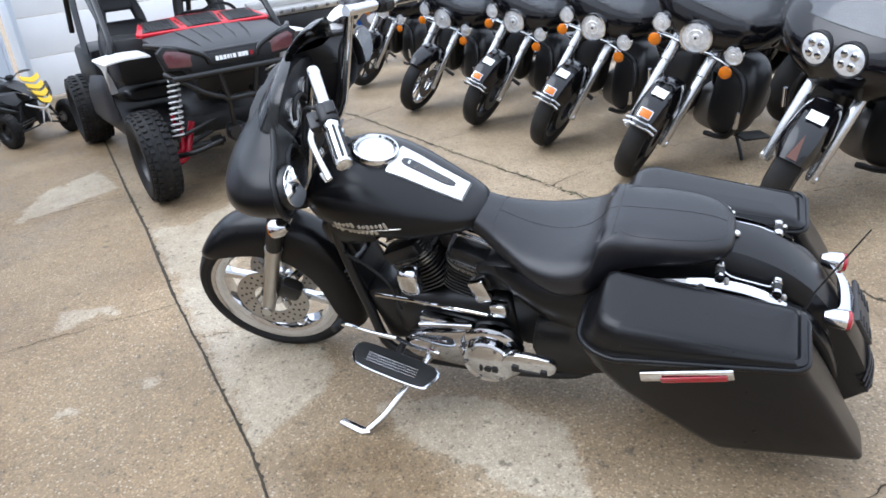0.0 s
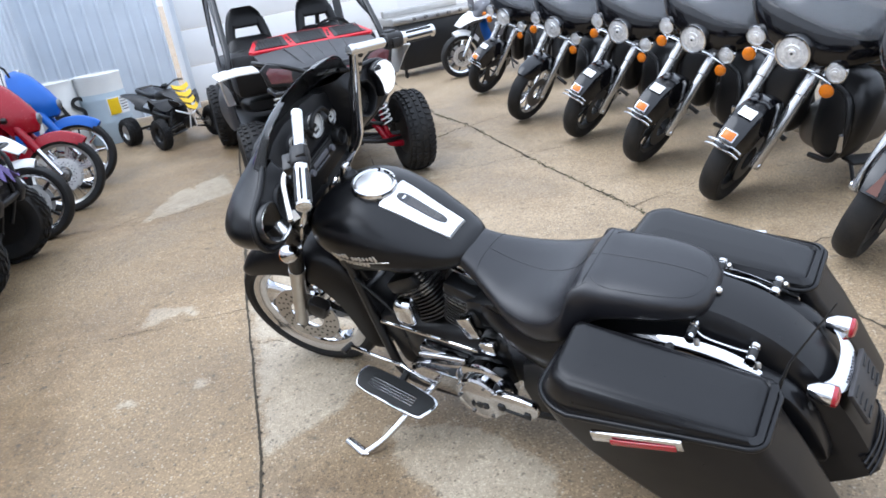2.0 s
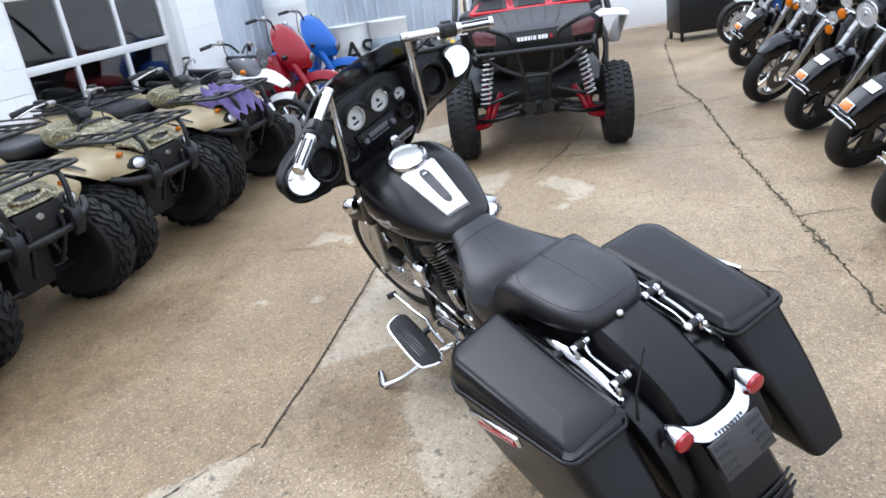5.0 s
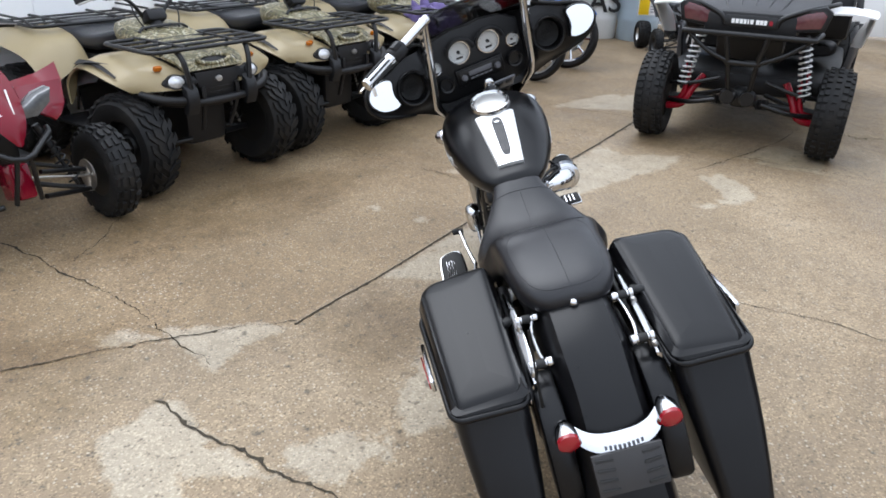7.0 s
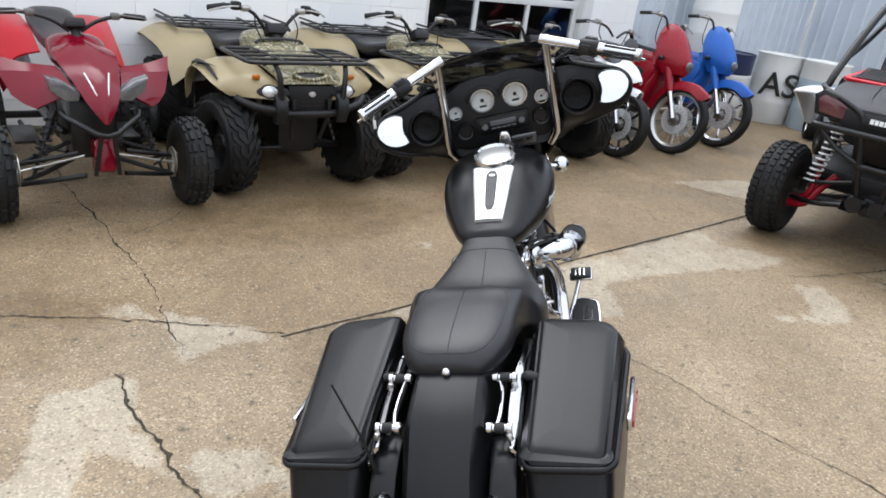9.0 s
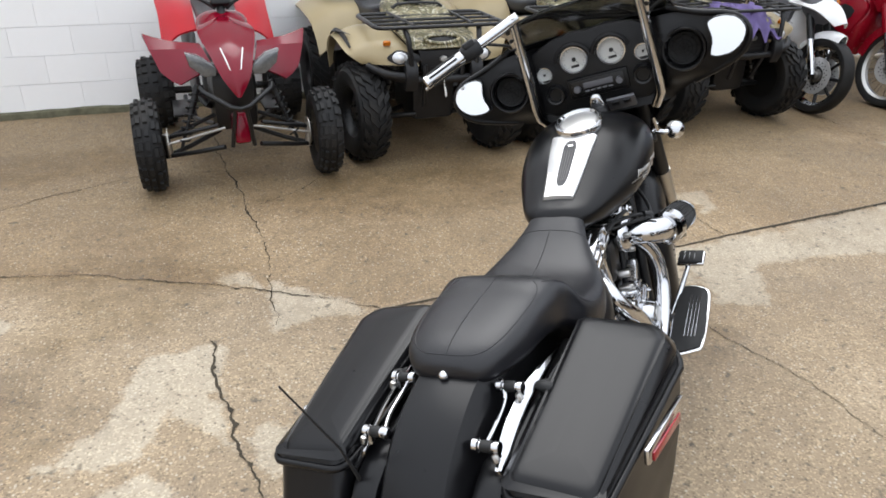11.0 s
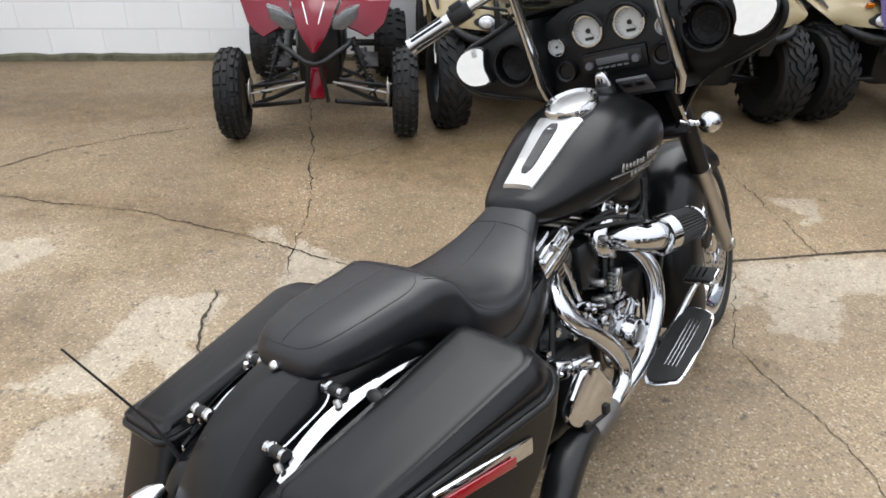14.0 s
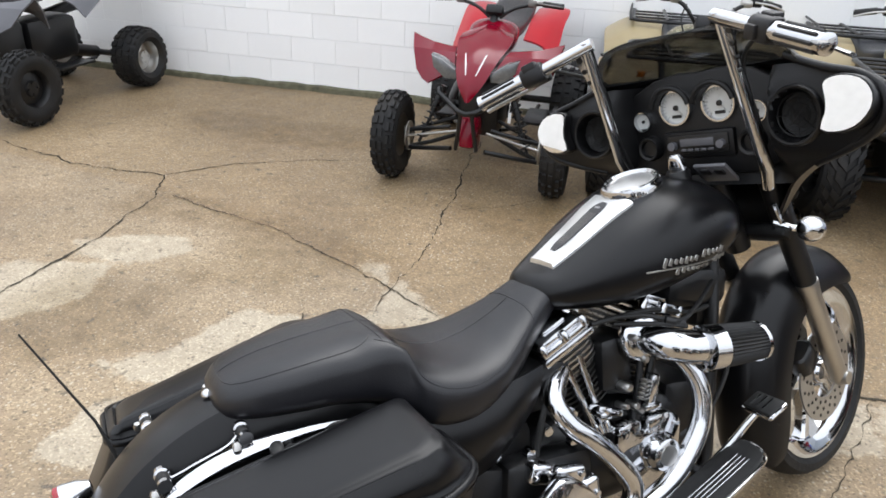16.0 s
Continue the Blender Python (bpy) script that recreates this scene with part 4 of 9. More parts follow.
def gauge(y, z, r, needle, parent):
    """A round instrument facing the rider: chrome bezel, silver face, hub, needle."""
    m = STEER @ TILT_D @ Matrix.Translation((0, y, z - 1.168))
    t = B()
    lathe(t, [(r * 0.86, 0.004), (r * 0.9, 0.012), (r, 0.012), (r * 1.04, 0.002), (r * 1.04, -0.03), (r * 0.86, -0.03)], (0, 0, 0), (-1, 0, 0), 40, True)
    g = part("gauge", t, CHROME, dash, "chrome-ringed dial with a silver face", m)
    t = B()
    lathe(t, [(0, 0.002), (r * 0.88, 0.002), (r * 0.88, -0.004), (0, -0.004)], (0, 0, 0), (-1, 0, 0), 32)
    part("dial_face", t, DIAL, g, xf=m)
    t = B()
    lathe(t, [(0, 0.007), (r * 0.15, 0.007), (r * 0.16, 0.002), (0, 0.002)], (0, 0, 0), (-1, 0, 0), 16)
    a = radians(needle)
    tube(t, [(-0.005, 0, 0), (-0.005, math.sin(a) * r * 0.62, math.cos(a) * r * 0.62)], [r * 0.022, r * 0.008], 6)
    part("needle", t, DARKDIAL, g, xf=m)
    t = B()
    for i in range(21):
        a = radians(-135 + 270 * i / 20)
        k = 0.74 if i % 2 else 0.68
        tube(t, [(-0.0032, math.sin(a) * r * k, math.cos(a) * r * k), (-0.0032, math.sin(a) * r * 0.83, math.cos(a) * r * 0.83)], r * 0.014, 4)
    part("dial_marks", t, DARKDIAL, g, xf=m)["kind"] = "stuff"
    if r > 0.03:
        t = B()
        box(t, (-0.003, 0, -r * 0.5), (0.002, r * 0.6, r * 0.18))
        part("odometer_window", t, DARKDIAL, g, xf=m)


gauge(0.064, 1.168, 0.047, -135, bike)
gauge(-0.064, 1.168, 0.047, -135, bike)
gauge(0.174, 1.140, 0.028, -60, bike)
gauge(-0.163, 1.138, 0.028, -60, bike)
for y in (0.063, -0.063):
    bm = B()
    tube(bm, [(-0.014 - 0.018, y + 0.058 * math.sin(radians(a)), 0.058 * math.cos(radians(a))) for a in range(-80, 81, 10)], 0.008, 8)
    part("gauge_brow", bm, INNER, dash, xf=STEER @ TILT_D)
# radio, vents and switch bank
bm = B()
box(bm, (0.512, 0, 1.068), (0.02, 0.206, 0.072), (0, -6, 0), 0.006)
radio = part("radio", bm, INNER, dash, "black car radio with a grey display", STEER)
bm = B()
box(bm, (0.500, 0, 1.069), (0.006, 0.180, 0.050), (0, -6, 0), 0.003)
part("front_plate", bm, BLACKMETAL, radio, xf=STEER)
bm = B()
box(bm, (0.4965, 0.0, 1.074), (0.004, 0.100, 0.020), (0, -6, 0), 0.001)
part("display", bm, GREYPLASTIC, radio, xf=STEER)
for y in (0.072, -0.072):
    bm = B()
    lathe(bm, [(0, 0.014), (0.011, 0.013), (0.013, 0)], (0.498, y, 1.066), (-1, 0, 0), 14)
    part("knob", bm, GREYPLASTIC, radio, xf=STEER)
for i in range(5):
    bm = B()
    box(bm, (0.4965, -0.04 + 0.02 * i, 1.054), (0.005, 0.015, 0.006), (0, -6, 0), 0.001)
    part("preset_button", bm, GREYPLASTIC, radio, xf=STEER)
for y in (0.150, -0.150):
    bm = B()
    lathe(bm, [(0.021, 0), (0.024, 0.011), (0.030, 0.013), (0.034, 0.004), (0.034, -0.03), (0.02, -0.03), (0.0, -0.024)], (0.502, y, 1.064), (-1, 0, -0.1), 24)
    part("vent", bm, BLACKMETAL, dash, xf=STEER)
bm = B()
box(bm, (0.468, -0.068, 0.995), (0.075, 0.092, 0.010), (0, 38, 0), 0.003)
bank = part("switch_bank", bm, GREYPLASTIC, dash, "grey panel with two rocker switches", STEER)
for y in (-0.048, -0.088):
    bm = B()
    box(bm, (0.455, y, 1.001), (0.026, 0.026, 0.014), (0, 38, 0), 0.004)
    part("rocker_switch", bm, PLASTIC, bank, xf=STEER)
# ignition switch with its chrome knob, between tank and dash
bm = B()
lathe(bm, [(0, 0.060), (0.026, 0.058), (0.032, 0.050), (0.032, -0.05), (0, -0.05)], (0.425, 0.006, 0.955), (-0.25, 0, 1), 24)
ign = part("ignition_switch", bm, BLACKMETAL, bike, "black ignition switch with a chrome knob", STEER)
bm = B()
body(bm, [(-0.026, 0, 0, 0.010, 0.014, 0.014, 3), (-0.022, 0, 0, 0.015, 0.024, 0.024, 3), (0.006, 0, 0, 0.014, 0.020, 0.020, 3), (0.018, 0, 0, 0.011, 0.015, 0.015, 3), (0.022, 0, 0, 0.006, 0.009, 0.009, 3)], 2, 16, axis=2)
part("knob", bm, CHROME, ign, xf=STEER @ Matrix.Translation((0.411, 0.006, 1.031)) @ Matrix.Rotation(radians(-14), 4, "Y"))
for s in (1, -1):
    c = (0.440, s * 0.291, 1.12)
    bm = B()
    lathe(bm, [(0.055, -0.045), (0.057, 0.0), (0.061, 0.009), (0.066, 0.010), (0.070, 0.004), (0.071, -0.02), (0.060, -0.05)], c, (-1, -s * 0.10, 0), 40, True)
    sp = part("speaker", bm, INNER, dash, "black round fairing speaker", STEER)
    bm = B()
    lathe(bm, [(0, -0.036), (0.012, -0.034), (0.015, -0.042), (0.040, -0.034), (0.050, -0.028), (0.056, -0.036)], c, (-1, -s * 0.10, 0), 32)
    part("cone", bm, CLEANRUBBER, sp, xf=STEER)
    bm = B()
    for i in range(4):
        r = 0.014 + 0.012 * i
        tube(bm, [(c[0] + 0.018, c[1] + r * math.cos(math.pi * k / 12), c[2] + r * math.sin(math.pi * k / 12)) for k in range(25)], 0.0016, 5)
    for k in range(4):
        a = math.pi * k / 4
        tube(bm, [(c[0] + 0.018, c[1] - 0.055 * math.cos(a), c[2] - 0.055 * math.sin(a)), (c[0] + 0.018, c[1] + 0.055 * math.cos(a), c[2] + 0.055 * math.sin(a))], 0.0014, 5)
    part("grille", bm, INNER, sp, xf=STEER)
    # mirror let into the outer lobe, hollowed towards the speaker
    outl = [(-0.049, 0.043), (-0.043, 0.014), (-0.043, -0.016), (-0.053, -0.049), (-0.020, -0.057), (0.015, -0.050), (0.042, -0.028), (0.054, 0.001), (0.047, 0.027), (0.027, 0.048), (-0.008, 0.058), (-0.036, 0.055)]
    bm = B()
    prism(bm, [(y * s * 1.07, z * 1.07) for y, z in outl], -0.006, 0.032, 0, 0.004, k=2)
    mm = STEER @ Matrix.Translation((0.404, s * 0.420, 1.136)) @ Matrix.Rotation(radians(s * 5), 4, "Z") @ Matrix.Rotation(radians(5), 4, "Y")
    mi = part("mirror", bm, BLACKMETAL, fairing, "black-backed fairing mirror", mm)
    bm = B()
    prism(bm, [(y * s, z) for y, z in outl], -0.0085, -0.0045, 0, 0.0, k=2)
    part("mirror_glass", bm, MIRROR, mi, xf=mm)
# short smoked windshield
bm = B()
strip(bm, [fairing_row(z, xf, yh, xe, 25) for z, xf, yh, xe in smooth([(1.235, 0.582, 0.30, 0.455), (1.268, 0.548, 0.28, 0.445), (1.308, 0.512, 0.252, 0.43), (1.338, 0.487, 0.212, 0.42), (1.352, 0.474, 0.16, 0.42), (1.357, 0.468, 0.10, 0.43)], 3)])
thick(bm, 0.004)
part("windshield", bm, SMOKED, bike, "short dark smoked windshield", STEER)

# tall chrome handlebar with grips, controls and cables
for s in (1, -1):
    a, b, c = V(0.47, 0.222 if s > 0 else -0.20, 1.0), V(0.325, s * 0.194, 1.355), V(0.187, s * 0.487, 1.248)
    bm = B()
    tube(bm, [a + V(0.06, -s * 0.03, -0.05), a + V(0.012, -s * 0.004, 0.0), a.lerp(b, 0.12), b.lerp(a, 0.02), b + V(-0.004, 0, 0.012)], [0.016, 0.017, 0.016, 0.016, 0.016], 16)
    hb = part("handlebar_riser", bm, CHROME, bike, "tall chrome handlebar upright", STEER)
    bm = B()
    d = (c - b).normalized()
    tube(bm, [b - d * 0.018, b + d * 0.02, b + d * 0.13, c - d * 0.03], [0.018, 0.018, 0.0165, 0.012], 16)
    part("handlebar_arm", bm, CHROME, hb, xf=STEER)
    # drilled chrome gusset in the corner under the arm
    low = a.lerp(b, 0.56)
    side = d.cross((b - a).normalized()).normalized()
    bm = B()
    edge = [b + d * 0.062 - V(0, 0, 0.012), b.lerp(low, 0.25) + d * 0.034, b.lerp(low, 0.6) + d * 0.020, low + d * 0.004, low, b]
    for k in (-1, 1):
        bm.faces.new([bm.verts.new(p + side * 0.003 * k) for p in edge])
    bmesh.ops.bridge_loops(bm, edges=bm.edges[:])
    bmesh.ops.recalc_face_normals(bm, faces=bm.faces[:])
    part("gusset", bm, CHROME, hb, "chrome corner plate", STEER)
    for i, r in enumerate((0.0085, 0.007, 0.006, 0.005)):
        o = b.lerp(low, 0.14 + 0.2 * i) + d * (0.027 - 0.004 * i)
        bm = B()
        tube(bm, [o - side * 0.005, o + side * 0.005], r, 12)
        part("drilled_boss", bm, BLACKMETAL, hb, xf=STEER)
    g0, g1 = b + d * 0.195, c
    bm = B()
    n = 8
    pts = [g0.lerp(g1, i / n) for i in range(n + 1)]
    tube(bm, [g0 - d * 0.006, g0, *pts[1:-1], g1 - d * 0.004, g1], [0.0215, 0.022, *[0.0205] * (n - 1), 0.022, 0.014], 18)
    gr = part("grip", bm, CHROME, hb, "chrome grip with black rubber bands", STEER)
    u = d.cross(V(0, 0, 1)).normalized()
    w = d.cross(u)
    for i in range(7):
        t0 = 2 * math.pi * i / 7
        o = (u * math.cos(t0) + w * math.sin(t0)) * 0.0205
        bm = B()
        tube(bm, [g0 + d * 0.02 + o, g1 - d * 0.02 + o], 0.0042, 6)
        part("rubber_band", bm, CLEANRUBBER, gr, xf=STEER)
    bm = B()
    h0 = b + d * 0.135
    body(bm, [(-0.03, 0, 0, 0.018, 0.02, 0.02, 3), (-0.026, 0, 0, 0.026, 0.027, 0.027, 3), (0.028, 0, 0, 0.026, 0.027, 0.027, 3), (0.032, 0, 0, 0.018, 0.02, 0.02, 3)], 2, 16)
    box(bm, (0.0, 0.012, 0.022), (0.04, 0.028, 0.022), None, 0.004)
    box(bm, (-0.005, -0.03, -0.004), (0.03, 0.012, 0.03), None, 0.003)
    q = d.to_track_quat("X", "Z").to_matrix().to_4x4()
    part("switch_housing", bm, PLASTIC, hb, xf=STEER @ Matrix.Translation(h0 + d * 0.025) @ q)
    bm = B()
    lv = h0 + d * 0.04 + V(0.045, 0, -0.005)
    box(bm, (0, 0, 0), (0.06, 0.03, 0.03), None, 0.006)
    part("master_cylinder", bm, BLACKMETAL, hb, xf=STEER @ Matrix.Translation(lv + V(0.0, 0, 0)) @ q)
    bm = B()
    tube(bm, [lv, lv + d * 0.05 + V(0.025, 0, -0.004), lv + d * 0.11 + V(0.022, 0, -0.006), lv + d * 0.19 + V(0.01, 0, -0.01)], [0.009, 0.009, 0.008, 0.009], 10, 4, flat=0.55)
    part("lever", bm, CHROME if s < 0 else STEEL, hb, "polished control lever", STEER)
    bm = B()
    tube(bm, [h0, h0 + V(0.05, -s * 0.03, -0.01), b.lerp(a, 0.3) + V(0.024, s * 0.006, 0), b.lerp(a, 0.7) + V(0.022, s * 0.004, 0), a + V(0.03, -s * 0.01, 0.0)], 0.005, 8, 6)
    part("control_cable", bm, CLEANRUBBER, hb, xf=STEER)
    if s > 0:
        bm = B()
        tube(bm, [lv + d * 0.12 + V(0.02, 0, -0.01), lv + d * 0.13 + V(0.02, 0, -0.04)], 0.0014, 5)
        box(bm, lv + d * 0.13 + V(0.02, 0, -0.055), (0.022, 0.003, 0.030), (10, 10, 30), 0.001)
        part("paper_tag", bm, PAPER, hb, "small paper tag on a string", STEER)

# fuel tank, console and badge
TANK = [(-0.062, 0, 0.770, 0.05, 0.02, 0.02, 2.2), (-0.045, 0, 0.775, 0.085, 0.035, 0.04, 2.3), (0.0, 0, 0.785, 0.118, 0.042, 0.065, 2.4), (0.08, 0, 0.80, 0.152, 0.07, 0.09, 2.5),
        (0.17, 0, 0.815, 0.184, 0.108, 0.105, 2.5), (0.27, 0, 0.835, 0.203, 0.135, 0.11, 2.5), (0.36, 0, 0.85, 0.205, 0.138, 0.10, 2.5), (0.44, 0, 0.86, 0.190, 0.118, 0.08, 2.4),
        (0.495, 0, 0.865, 0.155, 0.085, 0.06, 2.3), (0.52, 0, 0.868, 0.11, 0.05, 0.04, 2.2), (0.528, 0, 0.868, 0.05, 0.02, 0.02, 2)]
bm = B()
TANK = [(a, b, c + 0.010, d, e, f, g) for a, b, c, d, e, f, g in TANK]
body(bm, TANK, 5, 40)
tank = part("fuel_tank", bm, SATIN, bike, "satin black teardrop fuel tank")


def tank_top(x, lift=0.0):
    xs = [s[0] for s in TANK]
    return float(np.interp(x, xs, [s[2] + s[4] for s in TANK])) + lift


bm = B()
rows = []
for i in range(15):
    x = -0.004 + 0.225 * i / 14
    w = 0.047 + 0.027 * (i / 14)
    z = tank_top(x, 0.004)
    rows.append([V(x, -w, z - 0.012), V(x, -w, z), V(x, -w * 0.9, z + 0.006), V(x, 0, z + 0.008), V(x, w * 0.9, z + 0.006), V(x, w, z), V(x, w, z - 0.012)])
rings(bm, rows)
con = part("console", bm, FUELDOOR, bike, "polished chrome tank console")
bm = B()
rows = []
for i in range(25):
    u = i / 24
    x = 0.030 + 0.165 * u
    w = (0.0165 + 0.005 * u) * max(0.2, 1 - abs(2 * u - 1) ** 7) ** 0.5
    z = tank_top(x, 0.0135)
    rows.append([V(x, -w, z - 0.004), V(x, -w, z), V(x, w, z), V(x, w, z - 0.004)])
rings(bm, rows)
part("console_insert", bm, INSERT, con, "dark ribbed insert")
bm = B()
box(bm, (0.172, 0, tank_top(0.172, 0.0145)), (0.007, 0.018, 0.002), (0, -28, 0))
part("insert_badge", bm, CHROME, con)
for y in (-0.6, -0.2, 0.2, 0.6):
    bm = B()
    tube(bm, [(0.05 + 0.105 * i / 6, y * (0.015 + 0.008 * (0.12 + 0.64 * i / 6)), tank_top(0.05 + 0.105 * i / 6, 0.0138)) for i in range(7)], 0.0011, 6)
    part("insert_rib", bm, DULLMETAL, con)
FC = V(0.280, 0, 0.997)
up = V(-0.30, 0, 0.954)
bm = B()
lathe(bm, [(0.076, -0.035), (0.078, -0.004), (0.074, 0.006), (0.068, 0.007), (0.0625, 0.0), (0.0625, -0.03)], FC, up, 48, True)
part("filler_ring", bm, CHROME, con)
bm = B()
lathe(bm, [(0.0, 0.007), (0.03, 0.006), (0.056, 0.002), (0.0615, -0.004), (0.0615, -0.012), (0, -0.012)], FC, up, 48)
lid = part("filler_door", bm, FUELDOOR, con, "round brushed silver fuel door")
# the maker's badge stands as plain bars of its size
def on_tank(x, z, s, out=0.001):
    """The point of the tank's flank at x, z, on side s."""
    st = [np.interp(x, [q[0] for q in TANK], [q[j] for q in TANK]) for j in range(7)]
    k = (z - st[2]) / (st[4] if z > st[2] else st[5])
    return V(x, s * (st[3] * max(0.05, 1 - abs(k) ** st[6]) ** (1 / st[6]) + out), z)


for s in (1, -1):
    bm = B()
    tube(bm, [on_tank(0.16 + 0.21 * i / 14, 0.818, s) for i in range(15)], 0.0022, 6)
    badge = part("tank_badge", bm, STEEL, bike, "chrome badge in raised bars")
    for x0, x1, z0, h in ((0.20, 0.30, 0.834, 0.017), (0.31, 0.385, 0.841, 0.015), (0.235, 0.345, 0.809, 0.013), (0.355, 0.41, 0.820, 0.014)):
        n = max(3, int((x1 - x0) / 0.014))
        for i in range(n):
            bm = B()
            box(bm, on_tank(x0 + (x1 - x0) * (i + 0.5) / n, z0, s), ((x1 - x0) / n * 0.72, 0.004, h * (1.35 if i == 0 else (0.8, 1.0, 0.72)[i % 3])), (0, 22, 0), 0.001, 1)
            part("badge_bar", bm, STEEL, badge)

# seat: narrow nose, broad bucket, low flat passenger pad; station: x, y, z of the widest line, half-width, up, down, roundness
SEAT = [(0.058, 0, 0.838, 0.030, 0.010, 0.012, 2.4), (0.038, 0, 0.826, 0.054, 0.018, 0.030, 2.6), (-0.015, 0, 0.788, 0.074, 0.036, 0.060, 2.6), (-0.085, 0, 0.742, 0.100, 0.046, 0.075, 2.5), (-0.150, 0, 0.704, 0.136, 0.050, 0.085, 2.4),
        (-0.230, 0, 0.670, 0.180, 0.055, 0.100, 2.4), (-0.310, 0, 0.657, 0.204, 0.062, 0.100, 2.7), (-0.380, 0, 0.664, 0.207, 0.070, 0.098, 2.8), (-0.425, 0, 0.680, 0.196, 0.083, 0.095, 2.9), (-0.455, 0, 0.703, 0.178, 0.095, 0.085, 3.1),
        (-0.500, 0, 0.728, 0.157, 0.077, 0.075, 3.2), (-0.580, 0, 0.738, 0.150, 0.067, 0.062, 3.3), (-0.670, 0, 0.737, 0.142, 0.060, 0.055, 3.2), (-0.735, 0, 0.736, 0.126, 0.050, 0.050, 3.0), (-0.775, 0, 0.732, 0.104, 0.040, 0.042, 2.7),
        (-0.797, 0, 0.728, 0.074, 0.026, 0.030, 2.4), (-0.804, 0, 0.726, 0.040, 0.012, 0.016, 2.2)]
SEATFINE = smooth(SEAT, 6)


def seat_skin(st, a, lift=0.0):
    """The point of the seat's skin at a station and an angle round it (90: the middle of the top)."""
    x, _, cz, w, u, d, e = (float(q) for q in st)
    c, n = math.cos(radians(a)), math.sin(radians(a))
    p = V(x, (w + lift) * math.copysign(abs(c) ** (2 / e), c), cz + ((u if n > 0 else d) + lift) * math.copysign(abs(n) ** (2 / e), n))
    side = min(1.0, abs(p.y) / 0.15)
    # the passenger pad's front edge runs forward at its corners, with a tuck below each
    if n > 0:
        p.x += 0.022 * side ** 3 * math.exp(-((x + 0.475) / 0.03) ** 2)
        p.z -= 0.020 * math.exp(-((p.x + 0.447) / 0.010) ** 2 - ((abs(p.y) - 0.112) / 0.024) ** 2)
        # shallow dip where the rider sits; the pad's front corners stand up
        p.z -= 0.004 * math.exp(-((x + 0.31) / 0.09) ** 2) * (1 - side ** 2)
        p.z += 0.003 * math.exp(-((x + 0.50) / 0.03) ** 2) + 0.008 * side ** 2 * math.exp(-((x + 0.49) / 0.03) ** 2)
    p.z += 0.0012 * noise.noise(p * 9) + 0.0006 * noise.noise(p * 26)
    return p


bm = B()
rings(bm, [[seat_skin(st, 360 * j / 64) for j in range(64)] for st in SEATFINE])
seat = part("seat", bm, VINYL, bike, "two-up black vinyl seat with stitched seams", angle=70)


def seat_at(x):
    return [float(np.interp(-x, [-q[0] for q in SEATFINE], [q[k] for q in SEATFINE])) for k in range(7)]


PADEDGE = [(-0.500, 62), (-0.52, 50), (-0.56, 44), (-0.62, 42), (-0.68, 42), (-0.73, 43), (-0.762, 48), (-0.778, 60), (-0.783, 75), (-0.784, 90)]
SEAMS = [[(-0.105, a) for a in range(8, 173, 8)], [(-0.108 - 0.37 * i / 24, 90) for i in range(25)], [(-0.49 - 0.29 * i / 20, 90) for i in range(21)],
         PADEDGE, [(x, 180 - a) for x, a in PADEDGE], [(-0.482 - 0.004 * abs(a - 90) / 20, a) for a in range(48, 133, 6)],
         [(-0.50, 50), (-0.47, 34), (-0.43, 22), (-0.38, 17), (-0.31, 16), (-0.24, 18), (-0.17, 22), (-0.11, 20)], [(-0.50, 130), (-0.47, 146), (-0.43, 158), (-0.38, 163), (-0.31, 164), (-0.24, 162), (-0.17, 158), (-0.11, 160)]]
for pairs in SEAMS:
    bm = B()
    fine = smooth(pairs, 3)
    tube(bm, [seat_skin(seat_at(x), a, 0.0001) for x, a in fine], 0.0011, 6)
    part("seam", bm, VINYL, seat)
bm = B()
lathe(bm, [(0, 0.012), (0.006, 0.011), (0.011, 0.006), (0.012, 0)], (-0.806, 0.004, 0.728), (-0.5, 0, 0.86), 16)
tube(bm, [(-0.79, 0.004, 0.72), (-0.806, 0.004, 0.73)], 0.006, 8)
part("seat_bolt", bm, CHROME, bike)

# rear fender, tail, lamps, plate holder
RF = [(-0.40, 0.665, 1.0), (-0.52, 0.715, 1.0), (-0.66, 0.733, 1.0), (-0.80, 0.716, 1.0), (-0.92, 0.668, 1.02), (-1.01, 0.595, 0.98), (-1.08, 0.50, 1.0), (-1.138, 0.40, 1.04), (-1.178, 0.31, 1.10), (-1.208, 0.235, 1.10)]
RF = [(x, z + 0.008, w) for x, z, w in RF]
part("rear_fender", fender([(x, z, w) for x, z, w in RF[::-1]], 0.125, 0.15, 15, 0.02), SATIN, bike, "long stretched satin black rear fender")
bm = B()
rows = []
for u in np.linspace(-1, 1, 21):
    y = 0.112 * u
    dip = 0.030 * (1 - abs(u) ** 3.2)
    rows.append([V(-1.078 - 0.012 * (1 - u * u) + 0.03 * abs(u) ** 4, y, 0.562 - dip), V(-1.100 - 0.012 * (1 - u * u) + 0.03 * abs(u) ** 4, y, 0.552 - dip), V(-1.114 - 0.012 * (1 - u * u) + 0.03 * abs(u) ** 4, y, 0.532 - dip), V(-1.085, y, 0.530 - dip)])
rings(bm, rows)
tb = part("tail_bracket", bm, CHROME, bike, "chrome tail lamp bracket")
bm = B()
for i in range(9):
    box(bm, (-1.1225 + 0.0015 * abs(i - 4), -0.045 + 0.011 * i, 0.512), (0.004, 0.006, 0.012), (0, 15, 0))
part("bracket_badge", bm, GREYPLASTIC, tb, "small dark raised marks")
